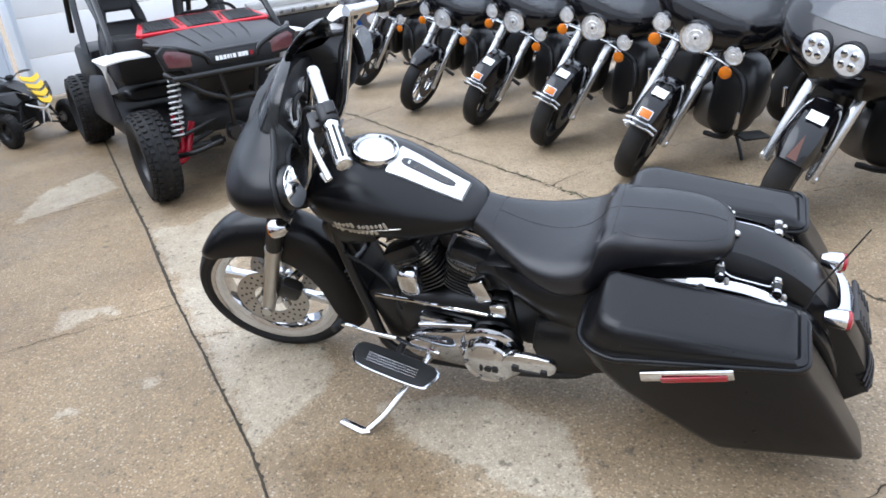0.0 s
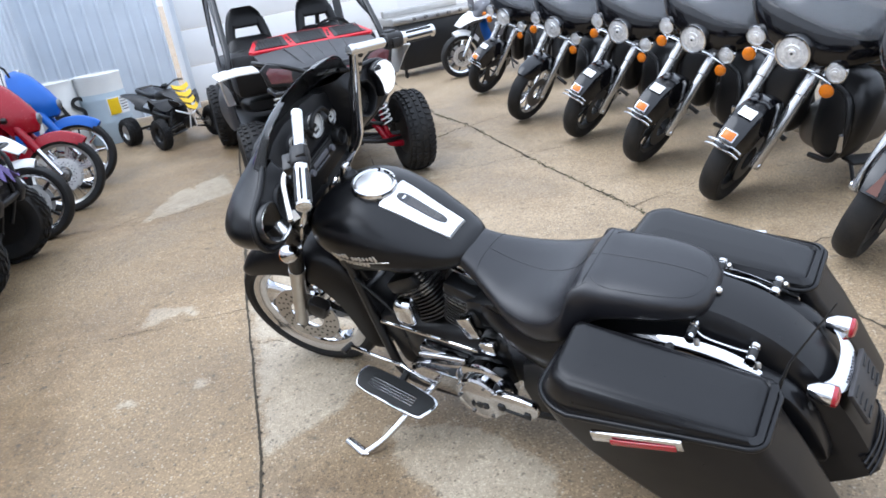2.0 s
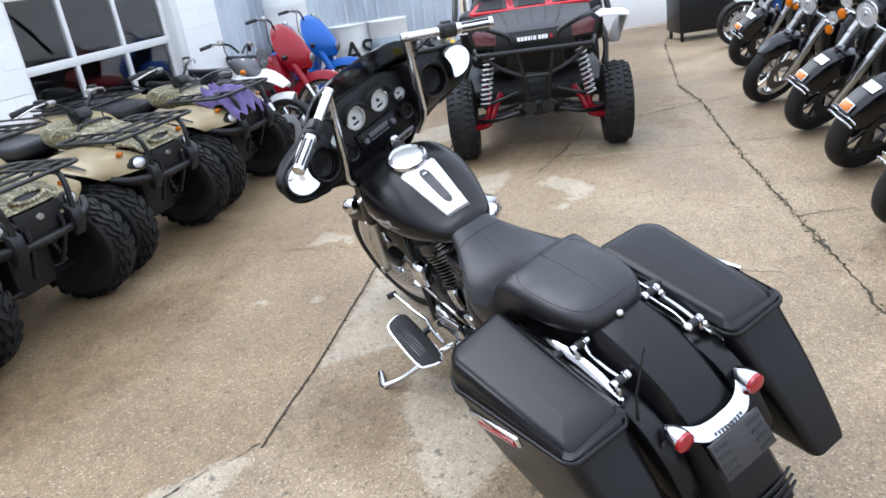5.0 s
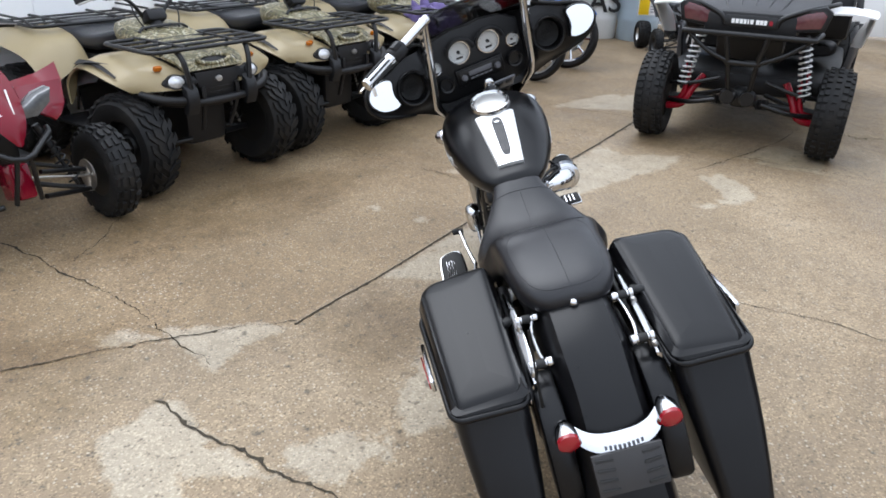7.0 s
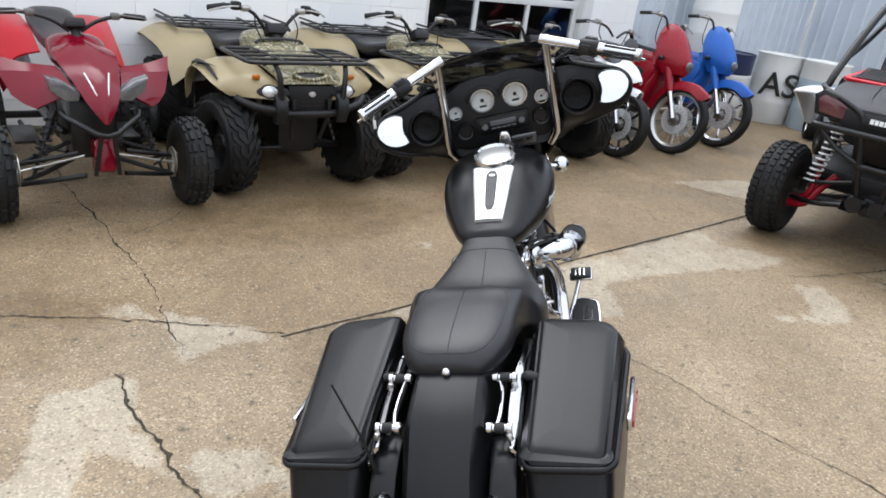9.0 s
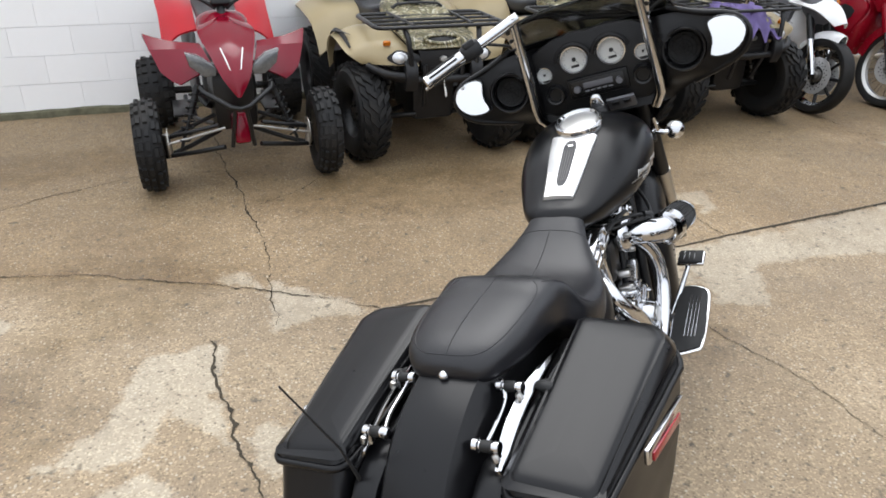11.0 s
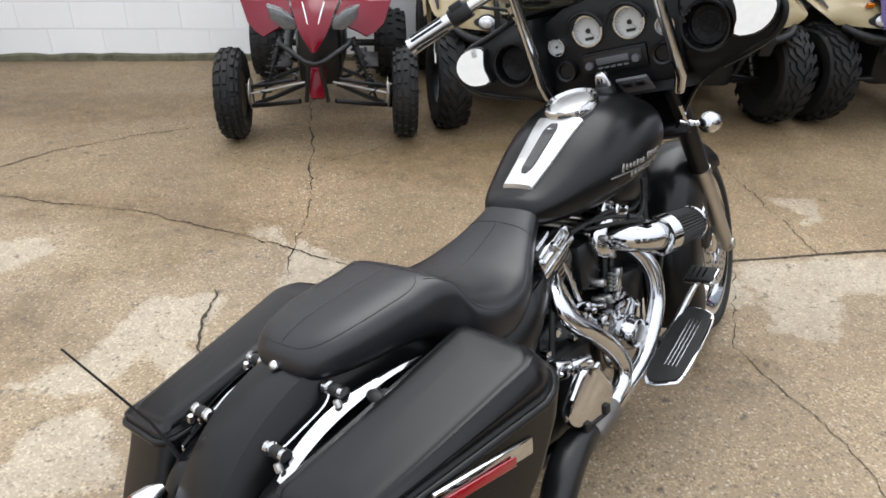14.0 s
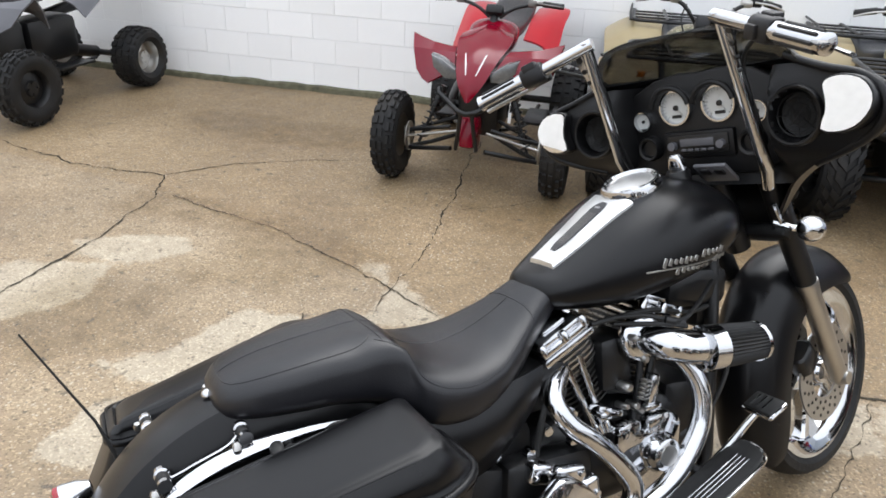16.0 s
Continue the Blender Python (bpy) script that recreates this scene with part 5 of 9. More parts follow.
for s in (1, -1):
    c = V(-1.082, s * 0.124, 0.544)
    bm = B()
    lathe(bm, [(0, 0.045), (0.016, 0.042), (0.026, 0.02), (0.029, -0.008), (0.028, -0.014)], c, (1, 0, 0.12), 24)
    sg = part("turn_signal", bm, CHROME, bike, "chrome rear turn signal")
    bm = B()
    lathe(bm, [(0.028, -0.012), (0.027, -0.024), (0.016, -0.030), (0, -0.032)], c, (1, 0, 0.12), 24)
    part("lens", bm, REDLENS, sg, "round red lens")
bm = B()
prism(bm, [(-0.085, 0.40), (0.085, 0.40), (0.085, 0.30), (-0.085, 0.30)], -0.006, 0.008, 0, 0.003)
HOLDER = material("dusty_black_plastic", (0.022, 0.022, 0.024), 0.5, 0, 0.2, 7, 150, 0.1, dirt=0.1)
PL = Matrix.Translation((-1.150, 0, 0.465)) @ Matrix.Rotation(radians(25), 4, "Y") @ Matrix.Translation((0, 0, -0.015)) @ Matrix.Translation((0, 0, -0.335))
pl = part("plate_holder", bm, HOLDER, bike, "black slotted number plate holder", PL)
for s in (1, -1):
    for i in range(4):
        bm = B()
        box(bm, (-0.0075, s * 0.056, 0.386 - i * 0.024), (0.004, 0.042, 0.007), (s * 4, 0, 0), 0.001, 1)
        part("slot", bm, DARKDIAL, pl, xf=PL)
for s in (1, -1):
    bm = B()
    prism(bm, [(-0.88, 0.60), (-0.99, 0.565), (-1.05, 0.49), (-1.085, 0.40), (-1.09, 0.335), (-1.0, 0.33), (-0.90, 0.46)], s * 0.105, s * 0.172, 1, 0.014, k=3)
    part("filler_panel", bm, SATIN, bike, "black panel between fender and bag")
    bm = B()
    lathe(bm, [(0.0, 0.002), (0.008, 0.002), (0.011, 0.0), (0, -0.004)], (-1.052, s * 0.146, 0.515), (-0.85, 0, 0.5), 14)
    part("panel_slot", bm, CLEANRUBBER, bike)
for i in range(3):
    z = 0.305 - 0.020 * i
    x = -1.190 - 0.007 * i
    part("fender_rib", tube(B(), [(x + 0.022 * (u * u), 0.112 * u, z - 0.012 * u * u) for u in np.linspace(-1, 1, 9)], 0.0045, 8), SATIN, bike)
# antenna
bm = B()
tube(bm, [(-0.975, 0.155, 0.54), (-0.99, 0.156, 0.60), (-1.01, 0.157, 0.67), (-1.108, 0.160, 0.882)], [0.006, 0.0045, 0.003, 0.002], 8)
lathe(bm, [(0.0, 0.0), (0.012, 0.0), (0.010, 0.02), (0.006, 0.03), (0, 0.03)], (-0.97, 0.153, 0.515), (-0.3, 0.05, 1), 14)
part("antenna", bm, CLEANRUBBER, bike, "thin black whip antenna")

# rear wheel
RX = (-0.70, 0, 0.318)
part("rear_tyre", tyre(0.318, 0.17, 0.22, c=RX), RUBBER, bike)
bm = B()
lathe(bm, [(0.225, -0.07), (0.2, -0.05), (0.195, 0.05), (0.225, 0.07), (0.19, 0.06), (0.05, 0.03), (0.05, -0.03), (0.19, -0.06)], RX, (0, 1, 0), 40, True)
part("rear_rim", bm, CHROME, bike)


# saddlebags
def bag_ring(z, xf, xr, yi, yo, r=0.045, n=6, nose=0.0):
    """A rounded plan outline of the bag at height z (front, rear, inner, outer)."""
    pts = []
    q = max(r, nose)
    for cx, cy, a0, r in ((xf - q * 1.5, yo - q, 0, q), (xr + r, yo - r, 90, r), (xr + r, yi + r, 180, r), (xf - r, yi + r, 270, r)):
        for i in range(n + 1):
            a = radians(a0 + 90 * i / n)
            pts.append((cx + r * math.cos(a) * (1.5 if a0 == 0 else 1.0), cy + r * math.sin(a), z))
    return pts


def bag_settle(bm):
    """The bag draws in towards its tail, and its seam falls a little to the rear."""
    for v in bm.verts:
        t = min(1.0, max(0.0, (-v.co.x - 0.56) / 0.44))
        v.co.y += (0.026 * math.sin(math.pi * min(1.0, max(0.0, (-v.co.x - 0.40) / 0.56))) - 0.026 * t ** 1.4) * max(0.0, (v.co.y - 0.186) / 0.22)
        v.co.z -= 0.012 * min(1.0, max(0.0, (-v.co.x - 0.42) / 0.58)) * min(1.0, max(0.0, (v.co.z - 0.35) / 0.2))


def bag(lift=0.0):
    """Left bag: lower shell, lid with a flat raised panel, rim; returns the bmeshes. lift: how far the lid arches up."""
    shell, rim, top = B(), B(), B()
    secs = []
    for z, xf, xr, yi, yo, r in ((0.602, -0.425, -0.990, 0.187, 0.402, 0.04), (0.548, -0.45, -1.014, 0.188, 0.402, 0.04), (0.478, -0.51, -1.05, 0.194, 0.398, 0.04), (0.408, -0.59, -1.082, 0.202, 0.391, 0.036),
                              (0.310, -0.690, -1.124, 0.213, 0.380, 0.034), (0.238, -0.752, -1.158, 0.220, 0.366, 0.03), (0.222, -0.766, -1.164, 0.226, 0.360, 0.028), (0.216, -0.776, -1.160, 0.236, 0.350, 0.024)):
        secs.append([V(*p) for p in bag_ring(z, xf, xr, yi, yo, r)])
    rings(shell, secs)
    tube(rim, bag_ring(0.610, -0.415, -0.998, 0.183, 0.407, 0.038, nose=0.075), 0.0088, 10, closed=True)
    level = lambda x, y: 0.7115 + 0.02 * (x + 0.44) - 0.21 * (x + 0.44) ** 2 + lift * math.sin(math.pi * min(1.0, max(0.0, (1.02 + x) / 0.85))) - 0.10 * (y - 0.215)
    secs = [[V(*p) for p in bag_ring(0.614, -0.417, -0.996, 0.185, 0.405, 0.038, nose=0.075)], [V(*p) for p in bag_ring(0.622, -0.422, -0.992, 0.190, 0.399, 0.036, nose=0.073)],
            [V(*p) for p in bag_ring(0.628, -0.427, -0.988, 0.193, 0.397, 0.034, nose=0.07)]]
    for f, sh, dz in ((0.35, -0.016, 0), (0.72, -0.009, 0), (0.90, -0.004, 0), (1, 0.0, -0.007), (1, 0.005, -0.0028), (1, 0.012, -0.0006), (1, 0.024, 0), (1, 0.045, 0), (1, 0.070, 0)):
        pts = bag_ring(0, -0.487 - sh + 0.03 * (1 - f), -0.974 + sh - 0.006 * (1 - f), 0.200 + sh - 0.006 * (1 - f), 0.381 - sh + 0.010 * (1 - f), max(0.003, 0.020 - sh * 0.2), nose=max(0.004, 0.040 - sh * 0.5))
        secs.append([V(x, y, (level(x, y) + dz) * f + 0.627 * (1 - f)) for x, y, z in pts])
    rings(top, secs)
    for q in (shell, rim, top):
        bag_settle(q)
    return shell, rim, top


for s in (1, -1):
    shell, rim_, top = bag(0.027 if s > 0 else 0.002)
    refl, strp, hinge = B(), B(), B()
    box(strp, (-0.712, 0.4115, 0.588), (0.235, 0.012, 0.034), (0, 8, 0), 0.004)
    box(refl, (-0.732, 0.4185, 0.585), (0.165, 0.004, 0.018), (0, 8, 0), 0.001)
    tube(hinge, [(-0.52, 0.182, 0.625), (-0.60, 0.17, 0.645), (-0.86, 0.168, 0.63), (-0.96, 0.18, 0.59)], 0.008, 8, 3)
    for q in (refl, strp, hinge):
        bag_settle(q)
    if s < 0:
        shell, rim_, top, refl, strp, hinge = [mirrored(q) for q in (shell, rim_, top, refl, strp, hinge)]
    sb = part("saddlebag", shell, SATIN, bike, "stretched satin black saddlebag", angle=50)
    part("lid", top, SATIN, sb, angle=50)
    part("lid_rim", rim_, SATIN, sb)
    part("trim_strip", strp, CHROME, sb, "chrome reflector strip")
    part("reflector", refl, REDLENS, sb, "red reflector")
    part("lid_hinge", hinge, BLACKMETAL, sb)
    # chrome docking rail between bag and fender
    rows = []
    for x, yi, zi, yo, zo in smooth([(-0.58, 0.166, 0.674, 0.170, 0.670), (-0.66, 0.157, 0.682, 0.169, 0.674), (-0.74, 0.150, 0.681, 0.169, 0.668), (-0.82, 0.148, 0.671, 0.169, 0.655), (-0.89, 0.148, 0.647, 0.169, 0.632), (-0.945, 0.154, 0.614, 0.168, 0.604)], 4):
        ym, zm = (yi + yo) / 2, (zi + zo) / 2 + 0.004
        rows.append([V(x, s * yi, zi), V(x, s * ym, zm), V(x, s * yo, zo), V(x, s * (yo - 0.002), zo - 0.010), V(x, s * ym, zm - 0.012), V(x, s * (yi + 0.002), zi - 0.010)])
    bm = B()
    rings(bm, rows)
    rail = part("docking_rail", bm, CHROME, bike, "chrome saddlebag support rail")
    for x, z in ((-0.772, 0.692), (-0.918, 0.648)):
        bm = B()
        lathe(bm, [(0, 0.034), (0.010, 0.033), (0.014, 0.029), (0.014, 0.018), (0.010, 0.016), (0.010, -0.016), (0.013, -0.018), (0.013, -0.028), (0, -0.028)], (x, s * 0.132, z), (0, -s, 0), 16)
        tube(bm, [(x, s * 0.150, z), (x, s * 0.152, z - 0.03)], 0.009, 8)
        part("docking_post", bm, CHROME, rail)
        bm = B()
        lathe(bm, [(0.0115, 0.012), (0.0125, 0.008), (0.0125, -0.008), (0.0115, -0.012)], (x, s * 0.132, z), (0, s, 0), 14)
        part("rubber_bush", bm, CLEANRUBBER, rail)
        bm = B()
        lathe(bm, [(0, 0.016), (0.006, 0.015), (0.008, 0.009), (0.008, 0)], (x - 0.018, s * 0.158, z - 0.018), (0, -s * 0.3, 0.95), 8)
        part("bolt", bm, STEEL, rail)
    bm = B()
    tube(bm, [(-0.775, s * 0.118, 0.690), (-0.80, s * 0.126, 0.672), (-0.86, s * 0.128, 0.656), (-0.90, s * 0.122, 0.642), (-0.918, s * 0.118, 0.645)], 0.0045, 8, 4)
    part("support_rod", bm, CHROME, rail)
    # black bushes between rail and bag, and the bag's wire clip
    for x, z in ((-0.725, 0.668), (-0.70, 0.655)):
        bm = B()
        tube(bm, [(x, s * 0.168, z), (x, s * 0.176, z), (x - 0.002, s * 0.200, z - 0.004), (x - 0.002, s * 0.206, z - 0.004)], [0.008, 0.013, 0.013, 0.009], 12)
        part("rubber_bush", bm, CLEANRUBBER, rail)
    bm = B()
    tube(bm, [(-0.93, s * 0.186, 0.60), (-0.95, s * 0.180, 0.592), (-0.962, s * 0.179, 0.572), (-0.955, s * 0.182, 0.556), (-0.935, s * 0.186, 0.560)], 0.003, 6, 3)
    part("wire_clip", bm, CHROME, rail)
    # dark inner bracket
    bm = B()
    box(bm, (-0.70, s * 0.160, 0.585), (0.44, 0.03, 0.07), (0, -8, 0), 0.01)
    box(bm, (-0.88, s * 0.15, 0.47), (0.12, 0.05, 0.12), (0, -30, 0), 0.012)
    part("bag_bracket", bm, BLACKMETAL, bike)

# side covers, frame, engine
for s in (1, -1):
    bm = B()
    strip(bm, [[V(x, s * y, z) for x, y, z in smooth(row, 4)] for row in zip(*[smooth(r, 4) for r in (
        [(-0.10, 0.125, 0.645), (-0.20, 0.165, 0.650), (-0.33, 0.180, 0.640), (-0.47, 0.170, 0.640)], [(-0.125, 0.150, 0.610), (-0.22, 0.192, 0.605), (-0.34, 0.205, 0.590), (-0.47, 0.185, 0.585)],
        [(-0.165, 0.158, 0.555), (-0.25, 0.197, 0.545), (-0.35, 0.205, 0.530), (-0.47, 0.185, 0.520)], [(-0.225, 0.145, 0.480), (-0.29, 0.175, 0.470), (-0.37, 0.182, 0.460), (-0.47, 0.170, 0.455)])])])
    thick(bm, 0.008)
    part("side_cover", bm, SATIN, bike)
    bm = B()
    tube(bm, [(0.50, s * 0.04, 0.86), (0.505, s * 0.06, 0.72), (0.43, s * 0.11, 0.34), (0.38, s * 0.13, 0.20), (0.20, s * 0.13, 0.16), (-0.25, s * 0.13, 0.17), (-0.40, s * 0.12, 0.25), (-0.45, s * 0.12, 0.55)], 0.019, 12, 3)
    part("frame_tube", bm, BLACKMETAL, bike)
bm = B()
body(bm, [(-0.14, 0, 0.36, 0.08, 0.06, 0.1, 3), (-0.10, 0, 0.36, 0.11, 0.11, 0.15, 3), (0.08, 0, 0.36, 0.12, 0.12, 0.17, 3), (0.28, 0, 0.36, 0.12, 0.11, 0.16, 3), (0.36, 0, 0.35, 0.08, 0.07, 0.1, 3)], 3, 24)
part("crankcase", bm, BLACKMETAL, bike)
bm = B()
box(bm, (-0.25, 0, 0.40), (0.24, 0.24, 0.24), None, 0.03)
box(bm, (-0.22, 0, 0.58), (0.40, 0.24, 0.12), None, 0.03)
part("gearbox", bm, BLACKMETAL, bike)
for name, x0, lean in (("front", 0.165, 23), ("rear", 0.07, -23)):
    m = Matrix.Translation((x0, 0, 0.45)) @ Matrix.Rotation(radians(lean), 4, "Y")
    bm = B()
    lathe(bm, [(0.06, 0), (0.06, 0.23), (0, 0.23)], (0, 0, 0), (0, 0, 1), 24)
    cyl = part("cylinder", bm, BLACKMETAL, bike, "finned black engine cylinder", m)
    for i in range(10):
        bm = B()
        z = 0.035 + i * 0.0145
        w = 0.088 if i < 8 else 0.095
        rings(bm, [superring(z - 0.0028, 0, 0, w, w * 1.08, w * 1.08, 3.2, 28, 2), superring(z + 0.0028, 0, 0, w, w * 1.08, w * 1.08, 3.2, 28, 2)])
        part("fin", bm, FINEDGE if i > 6 else FINMETAL, cyl, xf=m)
    bm = B()
    box(bm, (0, 0, 0.20), (0.15, 0.20, 0.055), None, 0.014)
    part("cylinder_head", bm, BLACKMETAL, bike, xf=m)
    bm = B()
    box(bm, (0, -0.040, 0.232), (0.150, 0.165, 0.018), None, 0.004)
    box(bm, (0, -0.042, 0.252), (0.138, 0.155, 0.020), None, 0.006)
    box(bm, (0, -0.045, 0.270), (0.120, 0.135, 0.020), None, 0.008)
    box(bm, (0, -0.055, 0.283), (0.07, 0.07, 0.012), None, 0.005)
    rc = part("rocker_cover", bm, CHROME, bike, "chrome rocker cover", m)
    for a, b in ((0.062, 0.02), (-0.062, 0.02), (0.062, -0.112), (-0.062, -0.112), (0.0, -0.118)):
        bm = B()
        lathe(bm, [(0, 0.026), (0.006, 0.025), (0.010, 0.020), (0.011, 0)], (a, b, 0.255), (0, 0, 1), 12)
        part("bolt", bm, CHROME, rc, xf=m)
    for o in (-0.022, 0.022):
        bm = B()
        tube(bm, [V(x0 + o * 0.5 + (0.02 if lean > 0 else -0.005), -0.115, 0.42), m @ V(o, -0.10, 0.19)], 0.0105, 10)
        lathe(bm, [(0.011, -0.02), (0.016, -0.018), (0.016, 0.008), (0.011, 0.012)], V(x0 + o * 0.5 + (0.02 if lean > 0 else -0.005), -0.115, 0.44), m @ V(o, -0.10, 0.19) - V(x0 + o * 0.5 + (0.02 if lean > 0 else -0.005), -0.115, 0.42), 14)
        part("pushrod_tube", bm, CHROME if lean < 0 else BLACKMETAL, bike)
    for i in range(4):
        bm = B()
        z = 0.172 + i * 0.0145
        rings(bm, [superring(z - 0.0026, 0, -0.008, 0.088, 0.10, 0.10, 4, 28, 2), superring(z + 0.0026, 0, -0.008, 0.088, 0.10, 0.10, 4, 28, 2)])
        part("head_fin", bm, STEEL if lean < 0 else FINEDGE, cyl, xf=m)
for s in (1, -1):
    bm = B()
    prism(bm, [(-0.22, 0.44), (-0.44, 0.46), (-0.74, 0.35), (-0.74, 0.28), (-0.44, 0.24), (-0.22, 0.22)], s * 0.125, s * 0.165, 1, 0.012, k=2)
    part("swing_arm", bm, BLACKMETAL, bike)
# intake and air cleaner on the right side
bm = B()
tube(bm, [(0.193, -0.10, 0.632), (0.196, -0.158, 0.640), (0.212, -0.200, 0.638), (0.250, -0.226, 0.629), (0.305, -0.238, 0.620)], [0.036, 0.038, 0.040, 0.041, 0.041], 22, 5)
ac = part("air_intake", bm, CHROME, bike, "chrome elbow air intake")
bm = B()
lathe(bm, [(0, 0.022), (0.040, 0.020), (0.054, 0.012), (0.060, 0.0), (0.058, -0.012), (0, -0.012)], (0.186, -0.130, 0.640), (-0.12, -1, 0.1), 32)
part("backing_plate", bm, CHROME, ac, "round chrome backing plate")
for x, z in ((0.145, 0.655), (0.215, 0.672), (0.178, 0.592)):
    bm = B()
    lathe(bm, [(0, 0.014), (0.007, 0.013), (0.009, 0.006), (0.009, -0.01)], (x, -0.146, z), (0, -1, 0.1), 10)
    part("bolt", bm, STEEL, ac)
for pts in ([(0.10, -0.10, 0.70), (0.17, -0.16, 0.708), (0.24, -0.20, 0.690), (0.33, -0.17, 0.70), (0.46, -0.10, 0.72)], [(0.12, -0.11, 0.685), (0.20, -0.19, 0.688), (0.26, -0.205, 0.672)]):
    part("throttle_cable", tube(B(), pts, 0.006, 8, 5), CLEANRUBBER, ac)
for x, z in ((0.215, 0.694), (0.245, 0.682)):
    bm = B()
    lathe(bm, [(0.006, -0.014), (0.011, -0.012), (0.012, 0.012), (0.006, 0.014)], (x, -0.196, z), (0.8, -0.4, -0.3), 12)
    part("cable_fitting", bm, BLACKMETAL, ac)
bm = B()
tube(bm, [(0.27, -0.236, 0.621), (0.278, -0.236, 0.62), (0.318, -0.242, 0.617), (0.322, -0.242, 0.617)], [0.045, 0.056, 0.056, 0.048], 28)
part("intake_clamp", bm, CHROME, ac)
bm = B()
n = 26
c0, c1 = V(0.315, -0.241, 0.617), V(0.435, -0.256, 0.607)
secs = []
for t, r in ((0, 0.048), (0.05, 0.053), (0.5, 0.051), (0.95, 0.047), (1.0, 0.04)):
    p = c0.lerp(c1, t)
    secs.append([p + V(0, math.cos(2 * math.pi * j / 72), math.sin(2 * math.pi * j / 72)) * (r * (1 if j % 2 else 0.93)) for j in range(72)])
rings(bm, secs)
part("filter_cone", bm, CLEANRUBBER, ac, "pleated black cone filter", angle=15)
bm = B()
tube(bm, [c1 + V(-0.006, 0, 0), c1 + V(0.004, 0, 0), c1 + V(0.006, 0, 0)], [0.05, 0.05, 0.035], 24)
part("filter_cap", bm, CHROME, ac)
# exhaust
for pts in ([(0.24, -0.10, 0.61), (0.29, -0.145, 0.575), (0.325, -0.18, 0.50), (0.318, -0.195, 0.41), (0.265, -0.203, 0.335), (0.20, -0.207, 0.285), (0.10, -0.215, 0.255), (0.0, -0.225, 0.245), (-0.05, -0.23, 0.24)],
            [(-0.04, -0.10, 0.60), (-0.095, -0.15, 0.568), (-0.075, -0.18, 0.51), (-0.017, -0.195, 0.455), (0.05, -0.205, 0.375), (0.078, -0.21, 0.32), (0.062, -0.215, 0.275), (0.0, -0.222, 0.25), (-0.05, -0.228, 0.24)]):
    bm = B()
    tube(bm, pts, 0.025, 18, 6)
    part("exhaust_pipe", bm, CHROME, bike, "chrome exhaust header")
bm = B()
tube(bm, [(-0.02, -0.226, 0.245), (-0.03, -0.227, 0.245), (-0.14, -0.236, 0.24), (-0.15, -0.237, 0.24)], [0.03, 0.036, 0.036, 0.03], 18)
part("exhaust_clamp", bm, DULLMETAL, bike, "heat-stained exhaust joint")
bm = B()
tube(bm, [(-0.13, -0.235, 0.24), (-0.19, -0.24, 0.25), (-0.25, -0.25, 0.245), (-0.31, -0.262, 0.22), (-0.355, -0.272, 0.185)], [0.030, 0.040, 0.044, 0.045, 0.043], 20, 4)
part("muffler", bm, BLACKMETAL, bike, "short black turned-down exhaust end")
bm = B()
prism(bm, [(-0.252, 0.356), (-0.205, 0.41), (-0.155, 0.438), (-0.10, 0.41), (-0.05, 0.335), (-0.077, 0.282), (-0.14, 0.278), (-0.22, 0.308)], -0.235, -0.262, 1, 0.009, k=3)
fb = part("passenger_board", bm, CHROME, bike, "folded chrome passenger board")
bm = B()
for k in (-0.045, 0.045):
    box(bm, (-0.14 + k, -0.262, 0.292), (0.022, 0.012, 0.026), (0, 6, 0), 0.003)
box(bm, (-0.14, -0.262, 0.284), (0.09, 0.006, 0.008), (0, 6, 0), 0.002)
part("board_slot", bm, CLEANRUBBER, fb)
# right side: cam cover, oil filter, lifters, starter
bm = B()
prism(bm, [(0.085, 0.30), (0.075, 0.37), (0.085, 0.435), (0.13, 0.445), (0.16, 0.415), (0.20, 0.415), (0.235, 0.44), (0.28, 0.415), (0.285, 0.36), (0.27, 0.29), (0.22, 0.25), (0.14, 0.25)], -0.12, -0.162, 1, 0.012, k=3)
cc = part("cam_cover", bm, CHROME, bike, "chrome cam cover")
bm = B()
lathe(bm, [(0, 0.034), (0.034, 0.034), (0.041, 0.030), (0.045, 0.018), (0.052, 0.006), (0.053, -0.01), (0, -0.01)], (0.205, -0.165, 0.345), (0, -1, 0.06), 36)
tc = part("timer_cover", bm, CHROME, cc, "round chrome timing cover")
bm = B()
lathe(bm, [(0, 0.0366), (0.026, 0.0366), (0.027, 0.033), (0, 0.033)], (0.205, -0.165, 0.345), (0, -1, 0.06), 28)
part("cover_badge", bm, STEEL, tc, "etched round badge")
for x, z in ((0.10, 0.42), (0.10, 0.32), (0.265, 0.405), (0.25, 0.285), (0.15, 0.265), (0.18, 0.405)):
    bm = B()
    lathe(bm, [(0, 0.009), (0.006, 0.008), (0.008, 0)], (x, -0.162, z), (0, -1, 0), 10)
    part("screw", bm, CHROME, cc)
bm = B()
lathe(bm, [(0, 0.062), (0.036, 0.062), (0.042, 0.054), (0.044, 0.0), (0.0, 0.0)], (0.33, -0.06, 0.30), (0.9, -0.2, 0.05), 14)
part("oil_filter", bm, BLACKMETAL, bike, "black oil filter")
bm = B()
box(bm, (0.35, 0, 0.34), (0.15, 0.20, 0.26), (0, 10, 0), 0.03)
box(bm, (0.13, -0.06, 0.58), (0.10, 0.10, 0.14), None, 0.02)
part("engine_front", bm, BLACKMETAL, bike)
